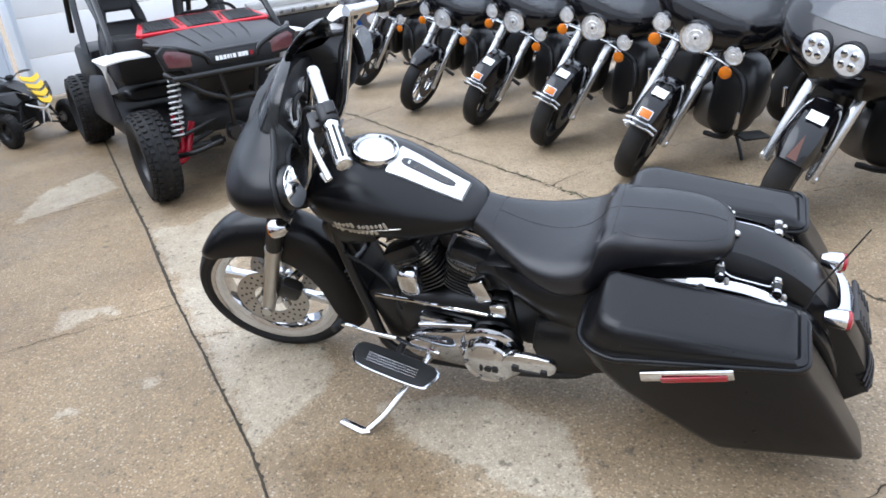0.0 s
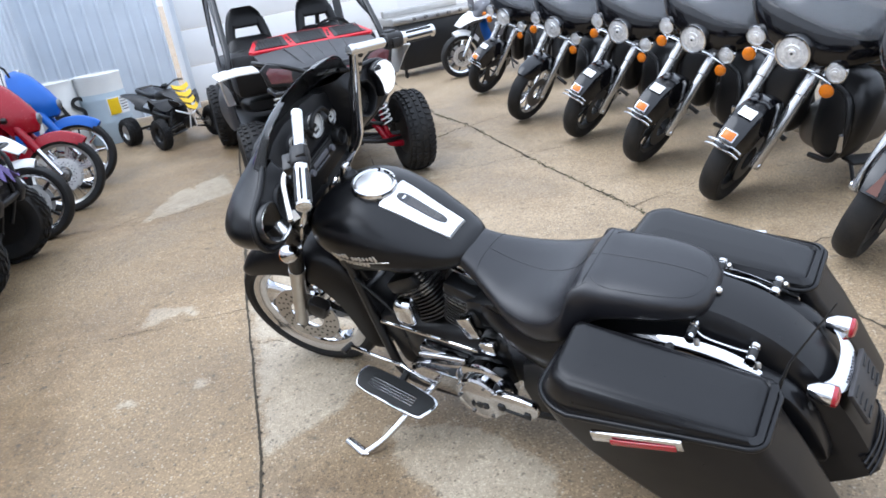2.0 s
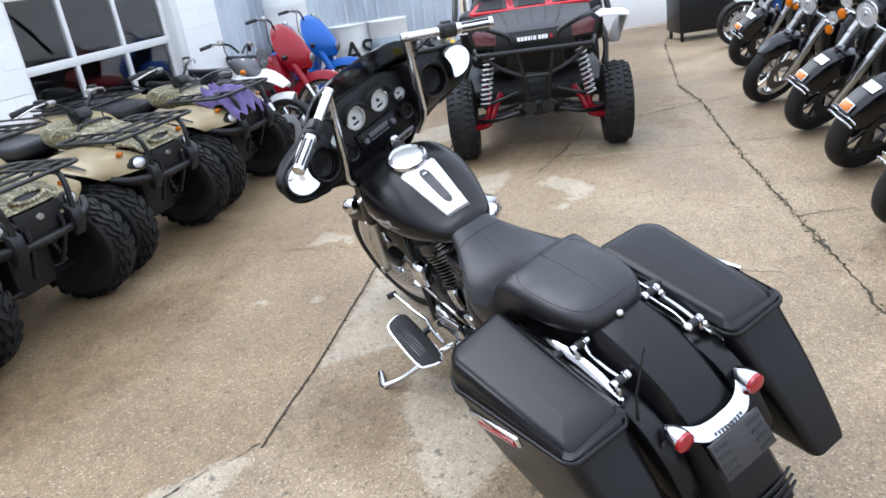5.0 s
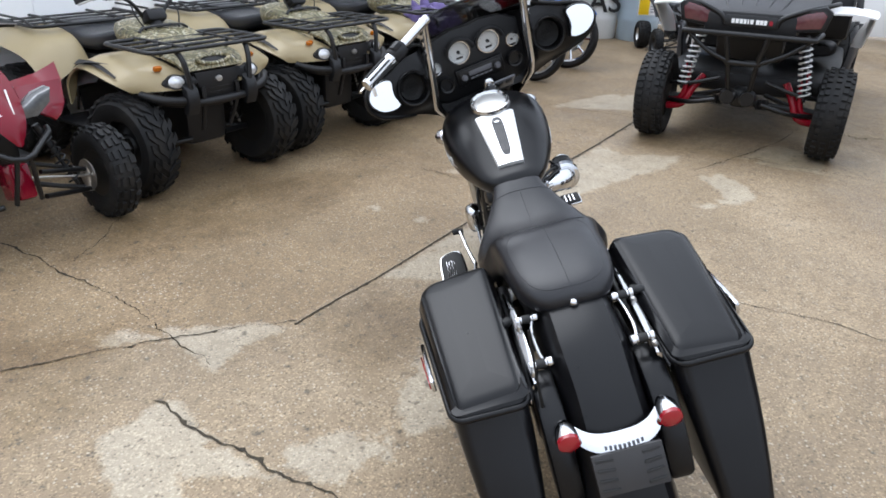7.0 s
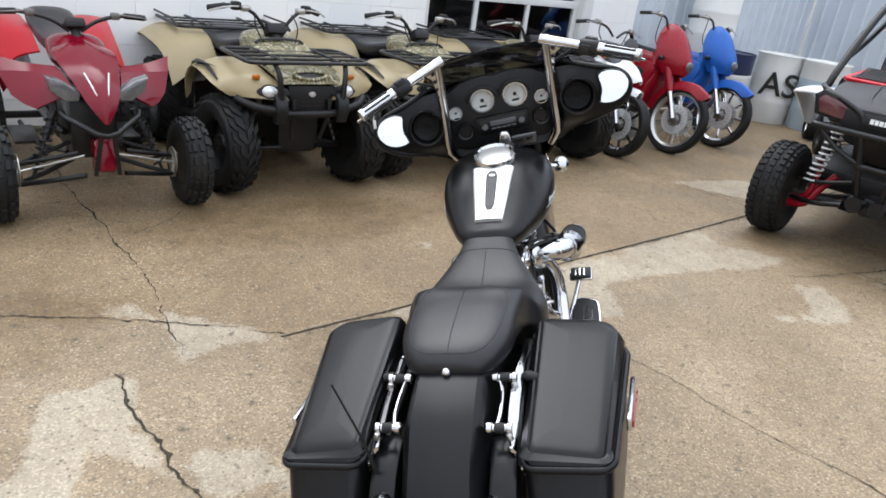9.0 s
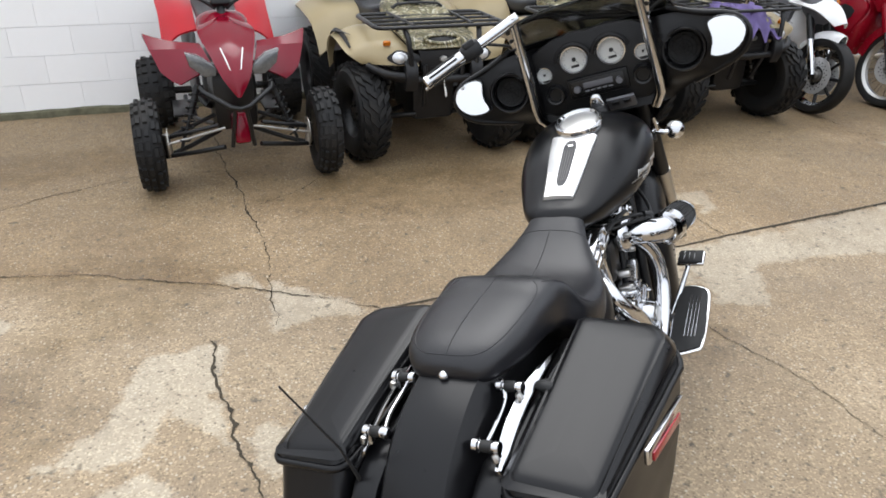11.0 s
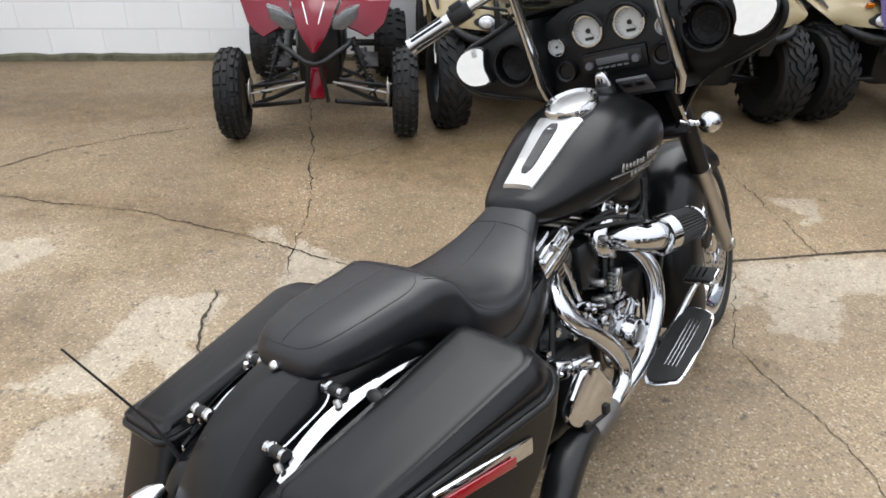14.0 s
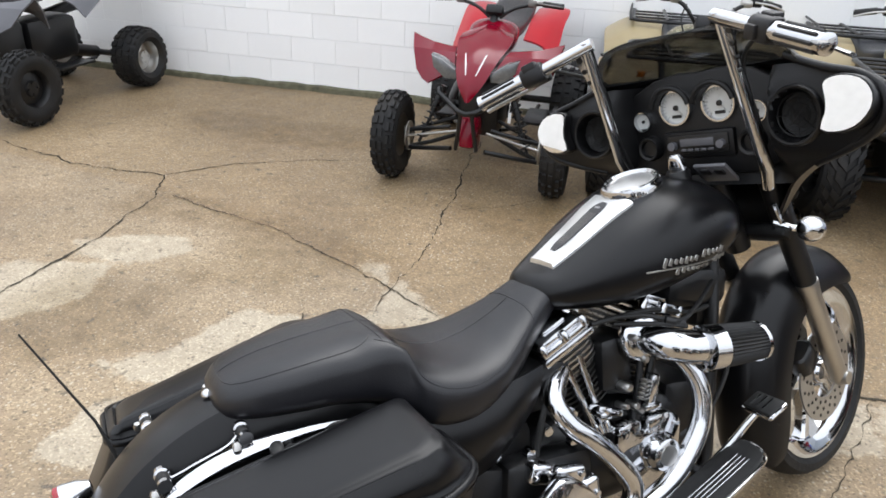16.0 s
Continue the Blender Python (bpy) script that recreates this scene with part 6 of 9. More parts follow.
# regulator, oil cooler and coil boxes between the frame tubes
bm = B()
box(bm, (0.455, 0, 0.44), (0.05, 0.17, 0.22), (0, 12, 0), 0.012)
rg = part("oil_cooler", bm, BLACKMETAL, bike, "black finned oil cooler")
for i in range(9):
    bm = B()
    box(bm, (0.466 + 0.0043 * i, 0, 0.36 + 0.02 * i), (0.03, 0.16, 0.004), (0, 12, 0))
    part("cooling_fin", bm, BLACKMETAL, rg)
bm = B()
box(bm, (0.44, 0, 0.70), (0.22, 0.16, 0.11), (0, 8, 0), 0.03)
box(bm, (0.50, 0, 0.66), (0.09, 0.13, 0.18), (0, 12, 0), 0.03)
part("wiring_cover", bm, BLACKMETAL, bike, "black cover under the tank")
for pts, r in (([(0.50, -0.06, 0.64), (0.36, -0.11, 0.66), (0.22, -0.12, 0.70), (0.05, -0.11, 0.70)], 0.007), ([(0.53, -0.09, 0.58), (0.47, -0.14, 0.48), (0.36, -0.16, 0.36), (0.30, -0.17, 0.28)], 0.006), ([(0.50, 0.08, 0.62), (0.38, 0.12, 0.60), (0.30, 0.13, 0.52), (0.28, 0.14, 0.42)], 0.006), ([(-0.05, -0.13, 0.60), (-0.12, -0.15, 0.55), (-0.16, -0.16, 0.44)], 0.008)):
    part("hose", tube(B(), pts, r, 8, 5), CLEANRUBBER, bike)
bm = B()
box(bm, (0.12, -0.13, 0.415), (0.075, 0.06, 0.05), None, 0.01)
box(bm, (0.215, -0.13, 0.415), (0.075, 0.06, 0.05), None, 0.01)
part("lifter_block", bm, CHROME, bike)
# throttle body with its spring, and fittings between the cylinders
bm = B()
box(bm, (0.212, -0.132, 0.500), (0.026, 0.030, 0.078), (0, 14, 0), 0.006)
box(bm, (0.205, -0.142, 0.458), (0.052, 0.022, 0.018), (0, 8, 0), 0.005)
tb = part("throttle_body", bm, CHROME, bike, "chrome throttle linkage")
bm = B()
for i in range(5):
    lathe(bm, [(0.011, -0.0025), (0.014, 0.0), (0.011, 0.0025)], (0.183 + 0.003 * i, -0.132, 0.482 + 0.011 * i), (0.25, 0, 1), 14, True)
part("spring", bm, STEEL, tb)
for x, z, r in ((0.158, 0.470, 0.010), (0.125, 0.478, 0.009), (0.135, 0.525, 0.013), (0.172, 0.452, 0.008)):
    bm = B()
    lathe(bm, [(0, 0.018), (r * 0.7, 0.017), (r, 0.010), (r, -0.02)], (x, -0.128, z), (0.1, -1, 0.1), 12)
    part("fitting", bm, STEEL, bike)
bm = B()
box(bm, (0.052, -0.135, 0.490), (0.050, 0.040, 0.030), (0, 24, 0), 0.008)
lathe(bm, [(0, 0.03), (0.008, 0.028), (0.010, 0.0)], (0.035, -0.15, 0.492), (-0.3, -1, 0.2), 10)
lathe(bm, [(0, 0.03), (0.008, 0.028), (0.010, 0.0)], (0.070, -0.15, 0.486), (0.3, -1, 0.2), 10)
part("tappet_cover", bm, CHROME, bike, "chrome tappet cover")
bm = B()
box(bm, (-0.14, -0.150, 0.34), (0.24, 0.07, 0.22), (0, 6, 0), 0.02)
part("gearbox_cover", bm, BLACKMETAL, bike, "black gearbox end cover")
for c, sz, ro in (((-0.10, -0.19, 0.405), (0.085, 0.05, 0.045), 12), ((-0.055, -0.195, 0.345), (0.07, 0.045, 0.075), -8), ((-0.175, -0.19, 0.43), (0.06, 0.04, 0.05), 20)):
    bm = B()
    box(bm, c, sz, (0, ro, 0), 0.012, 3)
    for k in (-1, 1):
        lathe(bm, [(0, 0.008), (0.006, 0.007), (0.008, 0)], (c[0] + k * sz[0] * 0.3, c[1] - sz[1] / 2, c[2]), (0, -1, 0), 10)
    part("gearbox_trim", bm, CHROME, bike, "chrome gearbox trim")
for x, z in ((-0.05, 0.52), (-0.12, 0.50), (-0.17, 0.46), (-0.05, 0.45), (-0.20, 0.55), (-0.21, 0.42), (-0.24, 0.36), (-0.19, 0.36), (-0.22, 0.30), (-0.17, 0.25), (-0.02, 0.36), (-0.26, 0.48)):
    bm = B()
    lathe(bm, [(0, 0.02), (0.012, 0.018), (0.014, 0)], (x, -0.145, z), (0, -1, 0), 12)
    part("bolt_cap", bm, CHROME, bike)
# left side: primary cover, derby cover, horn
bm = B()
prism(bm, [(-0.155, 0.29), (-0.12, 0.375), (-0.04, 0.40), (0.08, 0.375), (0.22, 0.35), (0.285, 0.30), (0.26, 0.235), (0.16, 0.215), (0.02, 0.20), (-0.10, 0.205)], 0.12, 0.185, 1, 0.014, k=4)
part("primary_cover", bm, CHROME, bike, "chrome primary cover")
bm = B()
lathe(bm, [(0.118, -0.02), (0.118, 0.004), (0.108, 0.012), (0.094, 0.016), (0.091, 0.046), (0.084, 0.052), (0.074, 0.048), (0.07, 0.050), (0, 0.053)], (-0.055, 0.19, 0.30), (0, 1, 0.05), 48)
dc = part("derby_cover", bm, CHROME, bike, "round chrome clutch cover")
letters("cover_number", "103", 0.030, DARKDIAL, dc, Matrix.Translation((-0.055, 0.2452, 0.281)) @ Matrix.Rotation(radians(180), 4, "Z") @ Matrix.Rotation(radians(90), 4, "X") @ Matrix.Diagonal((1.7, 1, 1, 1)), 0.0015, 0.0012)
for i in range(6):
    a = 2 * math.pi * i / 6
    bm = B()
    lathe(bm, [(0, 0.006), (0.006, 0.005), (0.006, 0)], (-0.055 + 0.078 * math.cos(a), 0.241, 0.303 + 0.078 * math.sin(a)), (0, 1, 0), 8)
    part("screw", bm, DULLMETAL, dc)
bm = B()
prism(bm, [(-0.30, 0.335), (-0.28, 0.375), (-0.16, 0.385), (-0.12, 0.35), (-0.13, 0.315), (-0.26, 0.30)], 0.235, 0.262, 1, 0.008, k=3)
part("pedal_cover", bm, CHROME, bike, "folded chrome passenger board edge")
bm = B()
for k in (-0.048, 0.048):
    box(bm, (-0.21 + k, 0.262, 0.322 + k * 0.1), (0.022, 0.012, 0.026), (0, -6, 0), 0.003)
box(bm, (-0.21, 0.262, 0.312), (0.10, 0.006, 0.008), (0, -6, 0), 0.002)
part("cover_slot", bm, CLEANRUBBER, bike)
bm = B()
body(bm, [(0.135, 0, 0, 0.02, 0.02, 0.02, 3), (0.14, 0, 0, 0.036, 0.05, 0.05, 3), (0.17, 0, 0, 0.04, 0.056, 0.056, 3), (0.19, 0, 0, 0.03, 0.044, 0.044, 2.5), (0.194, 0, 0, 0.01, 0.02, 0.02, 2.2)], 3, 24, 1)
part("horn_cover", bm, CHROME, bike, "chrome horn cover", Matrix.Translation((0.195, -0.0, 0.585)))
bm = B()
tube(bm, [(0.36, 0.15, 0.49), (0.20, 0.16, 0.485), (0.02, 0.165, 0.47), (-0.06, 0.165, 0.46)], 0.0065, 8)
part("shift_rod", bm, CHROME, bike)
bm = B()
box(bm, (-0.05, 0.145, 0.56), (0.06, 0.05, 0.09), (0, 15, 0), 0.012)
box(bm, (-0.10, 0.15, 0.48), (0.06, 0.04, 0.05), (0, 0, 0), 0.01)
part("coil_cover", bm, CHROME, bike)
bm = B()
box(bm, (0.10, 0.15, 0.40), (0.20, 0.05, 0.035), (0, -8, 0), 0.01)
tube(bm, [(0.0, 0.175, 0.41), (0.1, 0.178, 0.405), (0.2, 0.175, 0.39)], 0.011, 10)
part("inner_cover", bm, CHROME, bike)


def footboard(s, c, ln, w, pitch, roll=0.0):
    """Rider's footboard: chrome-edged pan, ribbed rubber pad."""
    m = Matrix.Translation(c) @ Matrix.Rotation(radians(pitch), 4, "Y")
    out = [(ln * 0.5, -w * 0.3), (ln * 0.47, w * 0.3), (ln * 0.3, w * 0.5), (-ln * 0.35, w * 0.52), (-ln * 0.5, w * 0.3), (-ln * 0.5, -w * 0.45), (ln * 0.3, -w * 0.5)]
    out = [(x, y * s) for x, y in out]
    bm = B()
    prism(bm, out, -0.012, 0.0, 2, 0.004, k=4)
    fb = part("footboard", bm, CHROME, bike, "chrome-edged rider footboard", m)
    bm = B()
    prism(bm, [(x * 0.94, y * 0.88) for x, y in out], -0.004, 0.007, 2, 0.003, k=4)
    pad = part("pad", bm, CLEANRUBBER, fb, "black rubber pad", m)
    for y in (-0.0165, -0.0055, 0.0055, 0.0165):
        bm = B()
        box(bm, (0, y + s * 0.008, 0.008), (ln * 0.62, 0.0035, 0.003), None, 0.001, 1)
        part("chrome_line", bm, CHROME, pad, xf=m)
    bm = B()
    tube(bm, [V(0, -s * w * 0.4, -0.01), V(0, -s * w * 0.9, 0.0)], 0.014, 10)
    part("bracket", bm, BLACKMETAL, fb, xf=m)


footboard(1, (0.28, 0.295, 0.30), 0.30, 0.11, -20)
footboard(-1, (0.27, -0.287, 0.302), 0.29, 0.11, -20)
bm = B()
tube(bm, [(0.30, 0.20, 0.33), (0.38, 0.215, 0.36), (0.47, 0.225, 0.395), (0.50, 0.23, 0.405)], [0.009, 0.008, 0.008, 0.007], 8, 3)
tube(bm, [(0.30, 0.20, 0.33), (0.21, 0.215, 0.31), (0.13, 0.22, 0.30)], 0.008, 8, 3)
sl = part("shift_lever", bm, CHROME, bike, "chrome heel-toe shifter")
bm = B()
tube(bm, [(0.495, 0.215, 0.402), (0.505, 0.26, 0.402)], 0.013, 10)
part("peg", bm, CLEANRUBBER, sl)
bm = B()
tube(bm, [(0.28, -0.20, 0.25), (0.36, -0.235, 0.33), (0.42, -0.26, 0.405), (0.45, -0.267, 0.43)], [0.011, 0.01, 0.009, 0.009], 10, 4)
bp_ = part("brake_pedal", bm, CHROME, bike, "chrome brake pedal")
bm = B()
box(bm, (0.452, -0.272, 0.434), (0.068, 0.090, 0.014), (0, -20, 0), 0.007)
part("pad_frame", bm, CHROME, bp_)
bm = B()
box(bm, (0.450, -0.272, 0.442), (0.060, 0.080, 0.010), (0, -20, 0), 0.005)
pd_ = part("pedal_pad", bm, CLEANRUBBER, bp_)
for y in (-0.285, -0.268, -0.251):
    bm = B()
    box(bm, (0.4485, y, 0.4475), (0.040, 0.004, 0.002), (0, -20, 0))
    part("chrome_line", bm, CHROME, pd_)
# side stand
bm = B()
tube(bm, [(0.20, 0.16, 0.22), (0.24, 0.27, 0.20), (0.30, 0.40, 0.155), (0.345, 0.47, 0.140)], [0.014, 0.014, 0.012, 0.013], 10, 3)
tube(bm, [(0.335, 0.468, 0.139), (0.36, 0.475, 0.138), (0.465, 0.445, 0.128)], [0.012, 0.016, 0.015], 10, flat=0.5)
part("side_stand", bm, CHROME, bike, "chrome side stand")


# ---- tyres with lugs, wheels, springs ----
def lug_tyre(parent, r, w, rim, m, n=22, chevron=True, depth=0.016):
    """Off-road tyre about the y axis with raised tread lugs; returns the tyre part."""
    ty = part("tyre", tyre(r - depth, w, rim, seg=36), RUBBER, parent, "lugged black tyre", m)
    t = B()
    for i in range(n):
        for k in ((-1, 1) if chevron else (-1, 0, 1)):
            a = 2 * math.pi * (i + (0.5 if k > 0 else 0)) / n
            for y0, y1, r0 in (((0.04, 0.52, r), (0.50, 0.88, r - 0.012)) if chevron else ((-0.14, 0.14, r),) if k == 0 else ((0.36, 0.64, r - 0.005), (0.70, 0.90, r - 0.024))):
                da = 0.16 if chevron else 0.0
                hw = 2 * math.pi / n * (0.26 if chevron else 0.33)
                q = []
                for rr in (r0 - depth * 1.3, r0):
                    for yy, sh in ((y0, 0.0), (y1, da)):
                        for s in (-1, 1):
                            an = a + sh + s * hw * (0.9 if rr == r0 else 1.1)
                            q.append(t.verts.new((rr * math.cos(an), (k if k else 1) * yy * w / 2, rr * math.sin(an))))
                for f in ((4, 5, 7, 6), (0, 1, 5, 4), (2, 3, 7, 6), (0, 2, 6, 4), (1, 3, 7, 5)):
                    t.faces.new([q[z] for z in f])
    part("tread", t, RUBBER, ty, xf=m)["kind"] = "stuff"
    return ty


def steel_wheel(rim, w, c=(0, 0, 0), out=1, holes=5):
    """Dished wheel disc with hub, facing out along y."""
    t = B()
    lathe(t, [(rim, -w * 0.36), (rim + 0.006, -w * 0.36), (rim + 0.006, w * 0.36), (rim, w * 0.36), (rim * 0.88, w * 0.2), (rim * 0.85, w * 0.05), (rim * 0.45, w * 0.14), (rim * 0.4, w * 0.22), (0.0, w * 0.22)], c, (0, out, 0), 30)
    for i in range(holes):
        a = 2 * math.pi * i / holes
        lathe(t, [(0, 0.012), (0.009, 0.011), (0.01, 0)], (c[0] + rim * 0.3 * math.cos(a), c[1] + out * w * 0.22, c[2] + rim * 0.3 * math.sin(a)), (0, out, 0), 7)
    return t


def coil(a, b, r, turns, wire):
    t = B()
    a, b = Vector(a), Vector(b)
    d = (b - a).normalized()
    u = d.orthogonal().normalized()
    w = d.cross(u)
    n = turns * 10
    tube(t, [a.lerp(b, i / n) + (u * math.cos(2 * math.pi * i / 10) + w * math.sin(2 * math.pi * i / 10)) * r for i in range(n + 1)], wire, 6)
    return t


def shock(parent, a, b, r=0.035, spring=CHROME, bodymat=BLACKMETAL, turns=8):
    t = B()
    a, b = Vector(a), Vector(b)
    tube(t, [a, a.lerp(b, 0.45), a.lerp(b, 0.45), b], [r * 0.62, r * 0.62, r * 0.3, r * 0.3], 12)
    sh = part("shock_absorber", t, bodymat, parent)
    part("coil_spring", coil(a.lerp(b, 0.08), a.lerp(b, 0.92), r, turns, r * 0.16), spring, sh)


def arm(parent, name, pts, r, mat, k=0):
    t = B()
    tube(t, pts, r, 10, k)
    return part(name, t, mat, parent)


def shell(parent, name, stations, mat, label="", k=4, n=24, axis=0, e=45):
    t = B()
    body(t, stations, k, n, axis)
    return part(name, t, mat, parent, label, angle=e)


def plate(parent, name, poly, a, b, axis, mat, label="", bev=0.006, k=0, xf=None):
    t = B()
    prism(t, poly, a, b, axis, bev, k)
    return part(name, t, mat, parent, label, xf)


def sheet(parent, name, rows, d, mat, label="", k=4, e=50):
    """Curved panel through rows of points, with thickness."""
    rr = [smooth(r, k) for r in rows]
    cols = list(zip(*rr))
    cols = [smooth(c, k) for c in cols]
    t = B()
    strip(t, [[V(*p) for p in c] for c in cols])
    thick(t, d)
    return part(name, t, mat, parent, label, angle=e)


# ---- parked touring motorcycles, facing the yard ----
def touring(m, label, kind):
    """A touring motorcycle seen from ahead; local origin under the front wheel, x ahead."""
    o = thing("motorcycle", m, label, "motorcycle", "row of parked motorcycles")
    piv = Matrix.Translation((0.17, 0, 0))
    S = piv @ Matrix.Rotation(radians(24), 4, Vector((-math.sin(RAKE), 0, math.cos(RAKE)))) @ piv.inverted()
    ax = (0, 0, 0.315)
    part("front_tyre", tyre(0.315, 0.125, 0.225, c=ax, seg=40), RUBBER, o, xf=S)
    t = B()
    lathe(t, [(0.235, -0.05), (0.21, -0.035), (0.205, 0), (0.21, 0.035), (0.235, 0.05), (0.2, 0.03), (0.195, 0), (0.2, -0.03)], ax, (0, 1, 0), 40, True)
    r_ = part("front_rim", t, CHROME if kind == "spoked" else BLACKMETAL, o, xf=S)
    n = 10 if kind == "cast" else 9
    for i in range(n):
        a = 2 * math.pi * i / n
        t = B()
        tube(t, [(0.04 * math.cos(a), 0, 0.315 + 0.04 * math.sin(a)), (0.205 * math.cos(a + 0.1), 0, 0.315 + 0.205 * math.sin(a + 0.1))], [0.016, 0.011], 8, flat=0.7)
        part("spoke", t, CHROME if kind == "spoked" else BLACKMETAL, r_, xf=S)
    for s in (1, -1):
        t, dots = brake_disc((0, s * 0.07, 0.315), 0.145, (0, 1, 0), 1)
        dots.free()
        part("brake_disc", t, DULLMETAL if kind == "spoked" else FINMETAL, o, xf=S)
    arcp = [(0.368 * math.cos(radians(a)), 0.315 + 0.368 * math.sin(radians(a)), w) for a, w in (((30, 0.8), (45, 1.0), (70, 1.05), (100, 1.05), (130, 1.0), (160, 0.95), (185, 0.9)) if kind != "spoked" else ((48, 0.6), (60, 0.9), (85, 1.0), (110, 1.0), (140, 0.95), (165, 0.9)))]
    f_ = part("front_fender", fender(arcp[::-1], 0.108, 0.15 if kind != "spoked" else 0.10, 15), GLOSS, o, "gloss black front fender", S)
    if kind == "cast":
        t = B()
        for a in (31, 35.5):
            tube(t, [(0.378 * math.cos(radians(a + 5 * abs(u) ** 2)), 0.090 * u, 0.315 + 0.378 * math.sin(radians(a + 5 * abs(u) ** 2)) - 0.045 * abs(u) ** 2.5) for u in np.linspace(-1.1, 1.1, 11)], 0.0065, 8)
        part("fender_trim", t, CHROME, f_, xf=S)
        t = B()
        p = V(0.388 * math.cos(radians(43)), 0, 0.315 + 0.388 * math.sin(radians(43)))
        mm = Matrix.Translation(p) @ Matrix.Rotation(radians(90 - 43), 4, "Y")
        box(t, (0, 0, 0), (0.062, 0.082, 0.016), None, 0.005)
        lm = part("fender_lamp", t, CHROME, f_, xf=S @ mm)
        t = B()
        box(t, (0, 0, 0.008), (0.050, 0.070, 0.012), None, 0.004)
        part("lens", t, AMBER, lm, "amber lens", S @ mm)
    if kind != "spoked":
        t = B()
        p = V(0.376 * math.cos(radians(68)), 0.0, 0.315 + 0.376 * math.sin(radians(68)))
        box(t, (0, 0, 0), (0.065, 0.085, 0.0015))
        part("paper_tag", t, PAPER, f_, "white paper tag", S @ Matrix.Translation(p) @ Matrix.Rotation(radians(90 - 68), 4, "Y"))
    for s in (1, -1):
        up, lo = V(-0.335, s * 0.122, 0.90), V(0.0, s * 0.12, 0.30)
        t = B()
        tube(t, [up, up.lerp(lo, 0.35), up.lerp(lo, 0.36), up.lerp(lo, 0.5), lo, lo + V(0.012, 0, -0.02)], [0.037, 0.037, 0.031, 0.034, 0.031, 0.02], 18)
        lathe(t, [(0, 0.03), (0.022, 0.03), (0.026, 0.01), (0.02, -0.02), (0, -0.02)], lo, (0, s, 0), 14)
        part("fork_leg", t, FORKGREY, o, "bright fork leg", S)
    if kind != "twin":
        t = B()
        tube(t, [(-0.22, s_ * 0.235, 0.845 - 0.02 * abs(s_)) for s_ in (-1, -0.55)] + [(-0.235, 0, 0.815)] + [(-0.22, s_ * 0.235, 0.845 - 0.02 * abs(s_)) for s_ in (0.55, 1)], 0.016, 12, 4, flat=0.6)
        part("lamp_bar", t, CHROME, o, "chrome auxiliary lamp bar", S)
        for y, z, r, nm in ((0, 0.925, 0.098, "headlamp"), (0.235, 0.90, 0.058, "passing_lamp"), (-0.235, 0.90, 0.058, "passing_lamp")):
            c = V(-0.150 if y == 0 else -0.20, y, z)
            t = B()
            lathe(t, [(r * 0.2, -r * 1.1), (r * 0.7, -r * 0.9), (r * 0.98, -r * 0.3), (r * 1.02, 0.0), (r, 0.012), (r * 0.9, 0.014), (r * 0.88, 0.004)], c, (1, 0, -0.05), 32)
            h = part(nm, t, CHROME, o, "round chrome " + nm.replace("_", " "), S)
            t = B()
            lathe(t, [(0, 0.021), (r * 0.22, 0.020), (r * 0.25, 0.016), (r * 0.48, 0.016), (r * 0.51, 0.012), (r * 0.74, 0.011), (r * 0.90, 0.006)], c, (1, 0, -0.05), 28)
            part("lens", t, LAMPGLASS, h, xf=S)
            if y == 0:
                t = B()
                lathe(t, [(0, 0.024), (r * 0.08, 0.023), (r * 0.10, 0.018)], c, (1, 0, -0.05), 12)
                part("bulb_cap", t, BLACKMETAL, h, xf=S)
        for s in (1, -1):
            c = V(-0.20, s * 0.235, 0.785)
            t = B()
            lathe(t, [(0, -0.045), (0.025, -0.04), (0.038, -0.01), (0.04, 0.004)], c, (1, 0, 0), 20)
            tube(t, [c + V(-0.02, 0, 0.03), c + V(-0.02, 0, 0.075)], 0.009, 8)
            g = part("turn_signal", t, CHROME, o, "", S)
            t = B()
            lathe(t, [(0.04, 0.003), (0.036, 0.014), (0.02, 0.021), (0, 0.023)], c, (1, 0, 0), 20)
            part("lens", t, AMBER, g, "amber lens", S)
        rows = []
        for z, xf, yh, xe in smooth([(0.86, -0.20, 0.16, -0.28), (0.93, -0.17, 0.30, -0.34), (1.02, -0.18, 0.40, -0.42), (1.10, -0.22, 0.44, -0.46), (1.16, -0.27, 0.42, -0.47), (1.22, -0.32, 0.34, -0.46)], 3):
            rows.append([p + V(0, 0, 0) for p in fairing_row(z, xf, yh, xe, 25)])
        t = B()
        strip(t, rows)
        thick(t, 0.008)
        part("fairing", t, GLOSS, o, "gloss black batwing fairing", S)
        t = B()
        strip(t, [fairing_row(*q, 21) for q in smooth([(1.085, -0.200, 0.39, -0.44), (1.13, -0.222, 0.41, -0.45), (1.24, -0.31, 0.39, -0.46), (1.36, -0.37, 0.33, -0.48), (1.47, -0.42, 0.25, -0.50)], 3)])
        thick(t, 0.005)
        part("windshield", t, CLEARSHIELD, o, "grey tinted windshield", S)
    else:
        # fixed wide fairing with two lamps
        rows = []
        for z, xf, yh, xe in smooth([(0.70, -0.10, 0.20, -0.25), (0.80, -0.02, 0.34, -0.30), (0.90, 0.0, 0.44, -0.36), (0.99, -0.04, 0.47, -0.40), (1.06, -0.10, 0.44, -0.42), (1.12, -0.17, 0.36, -0.42)], 3):
            rows.append(fairing_row(z, xf, yh, xe, 29))
        t = B()
        strip(t, rows)
        thick(t, 0.008)
        part("fairing", t, GLOSS, o, "gloss black wide fairing with copper panels")
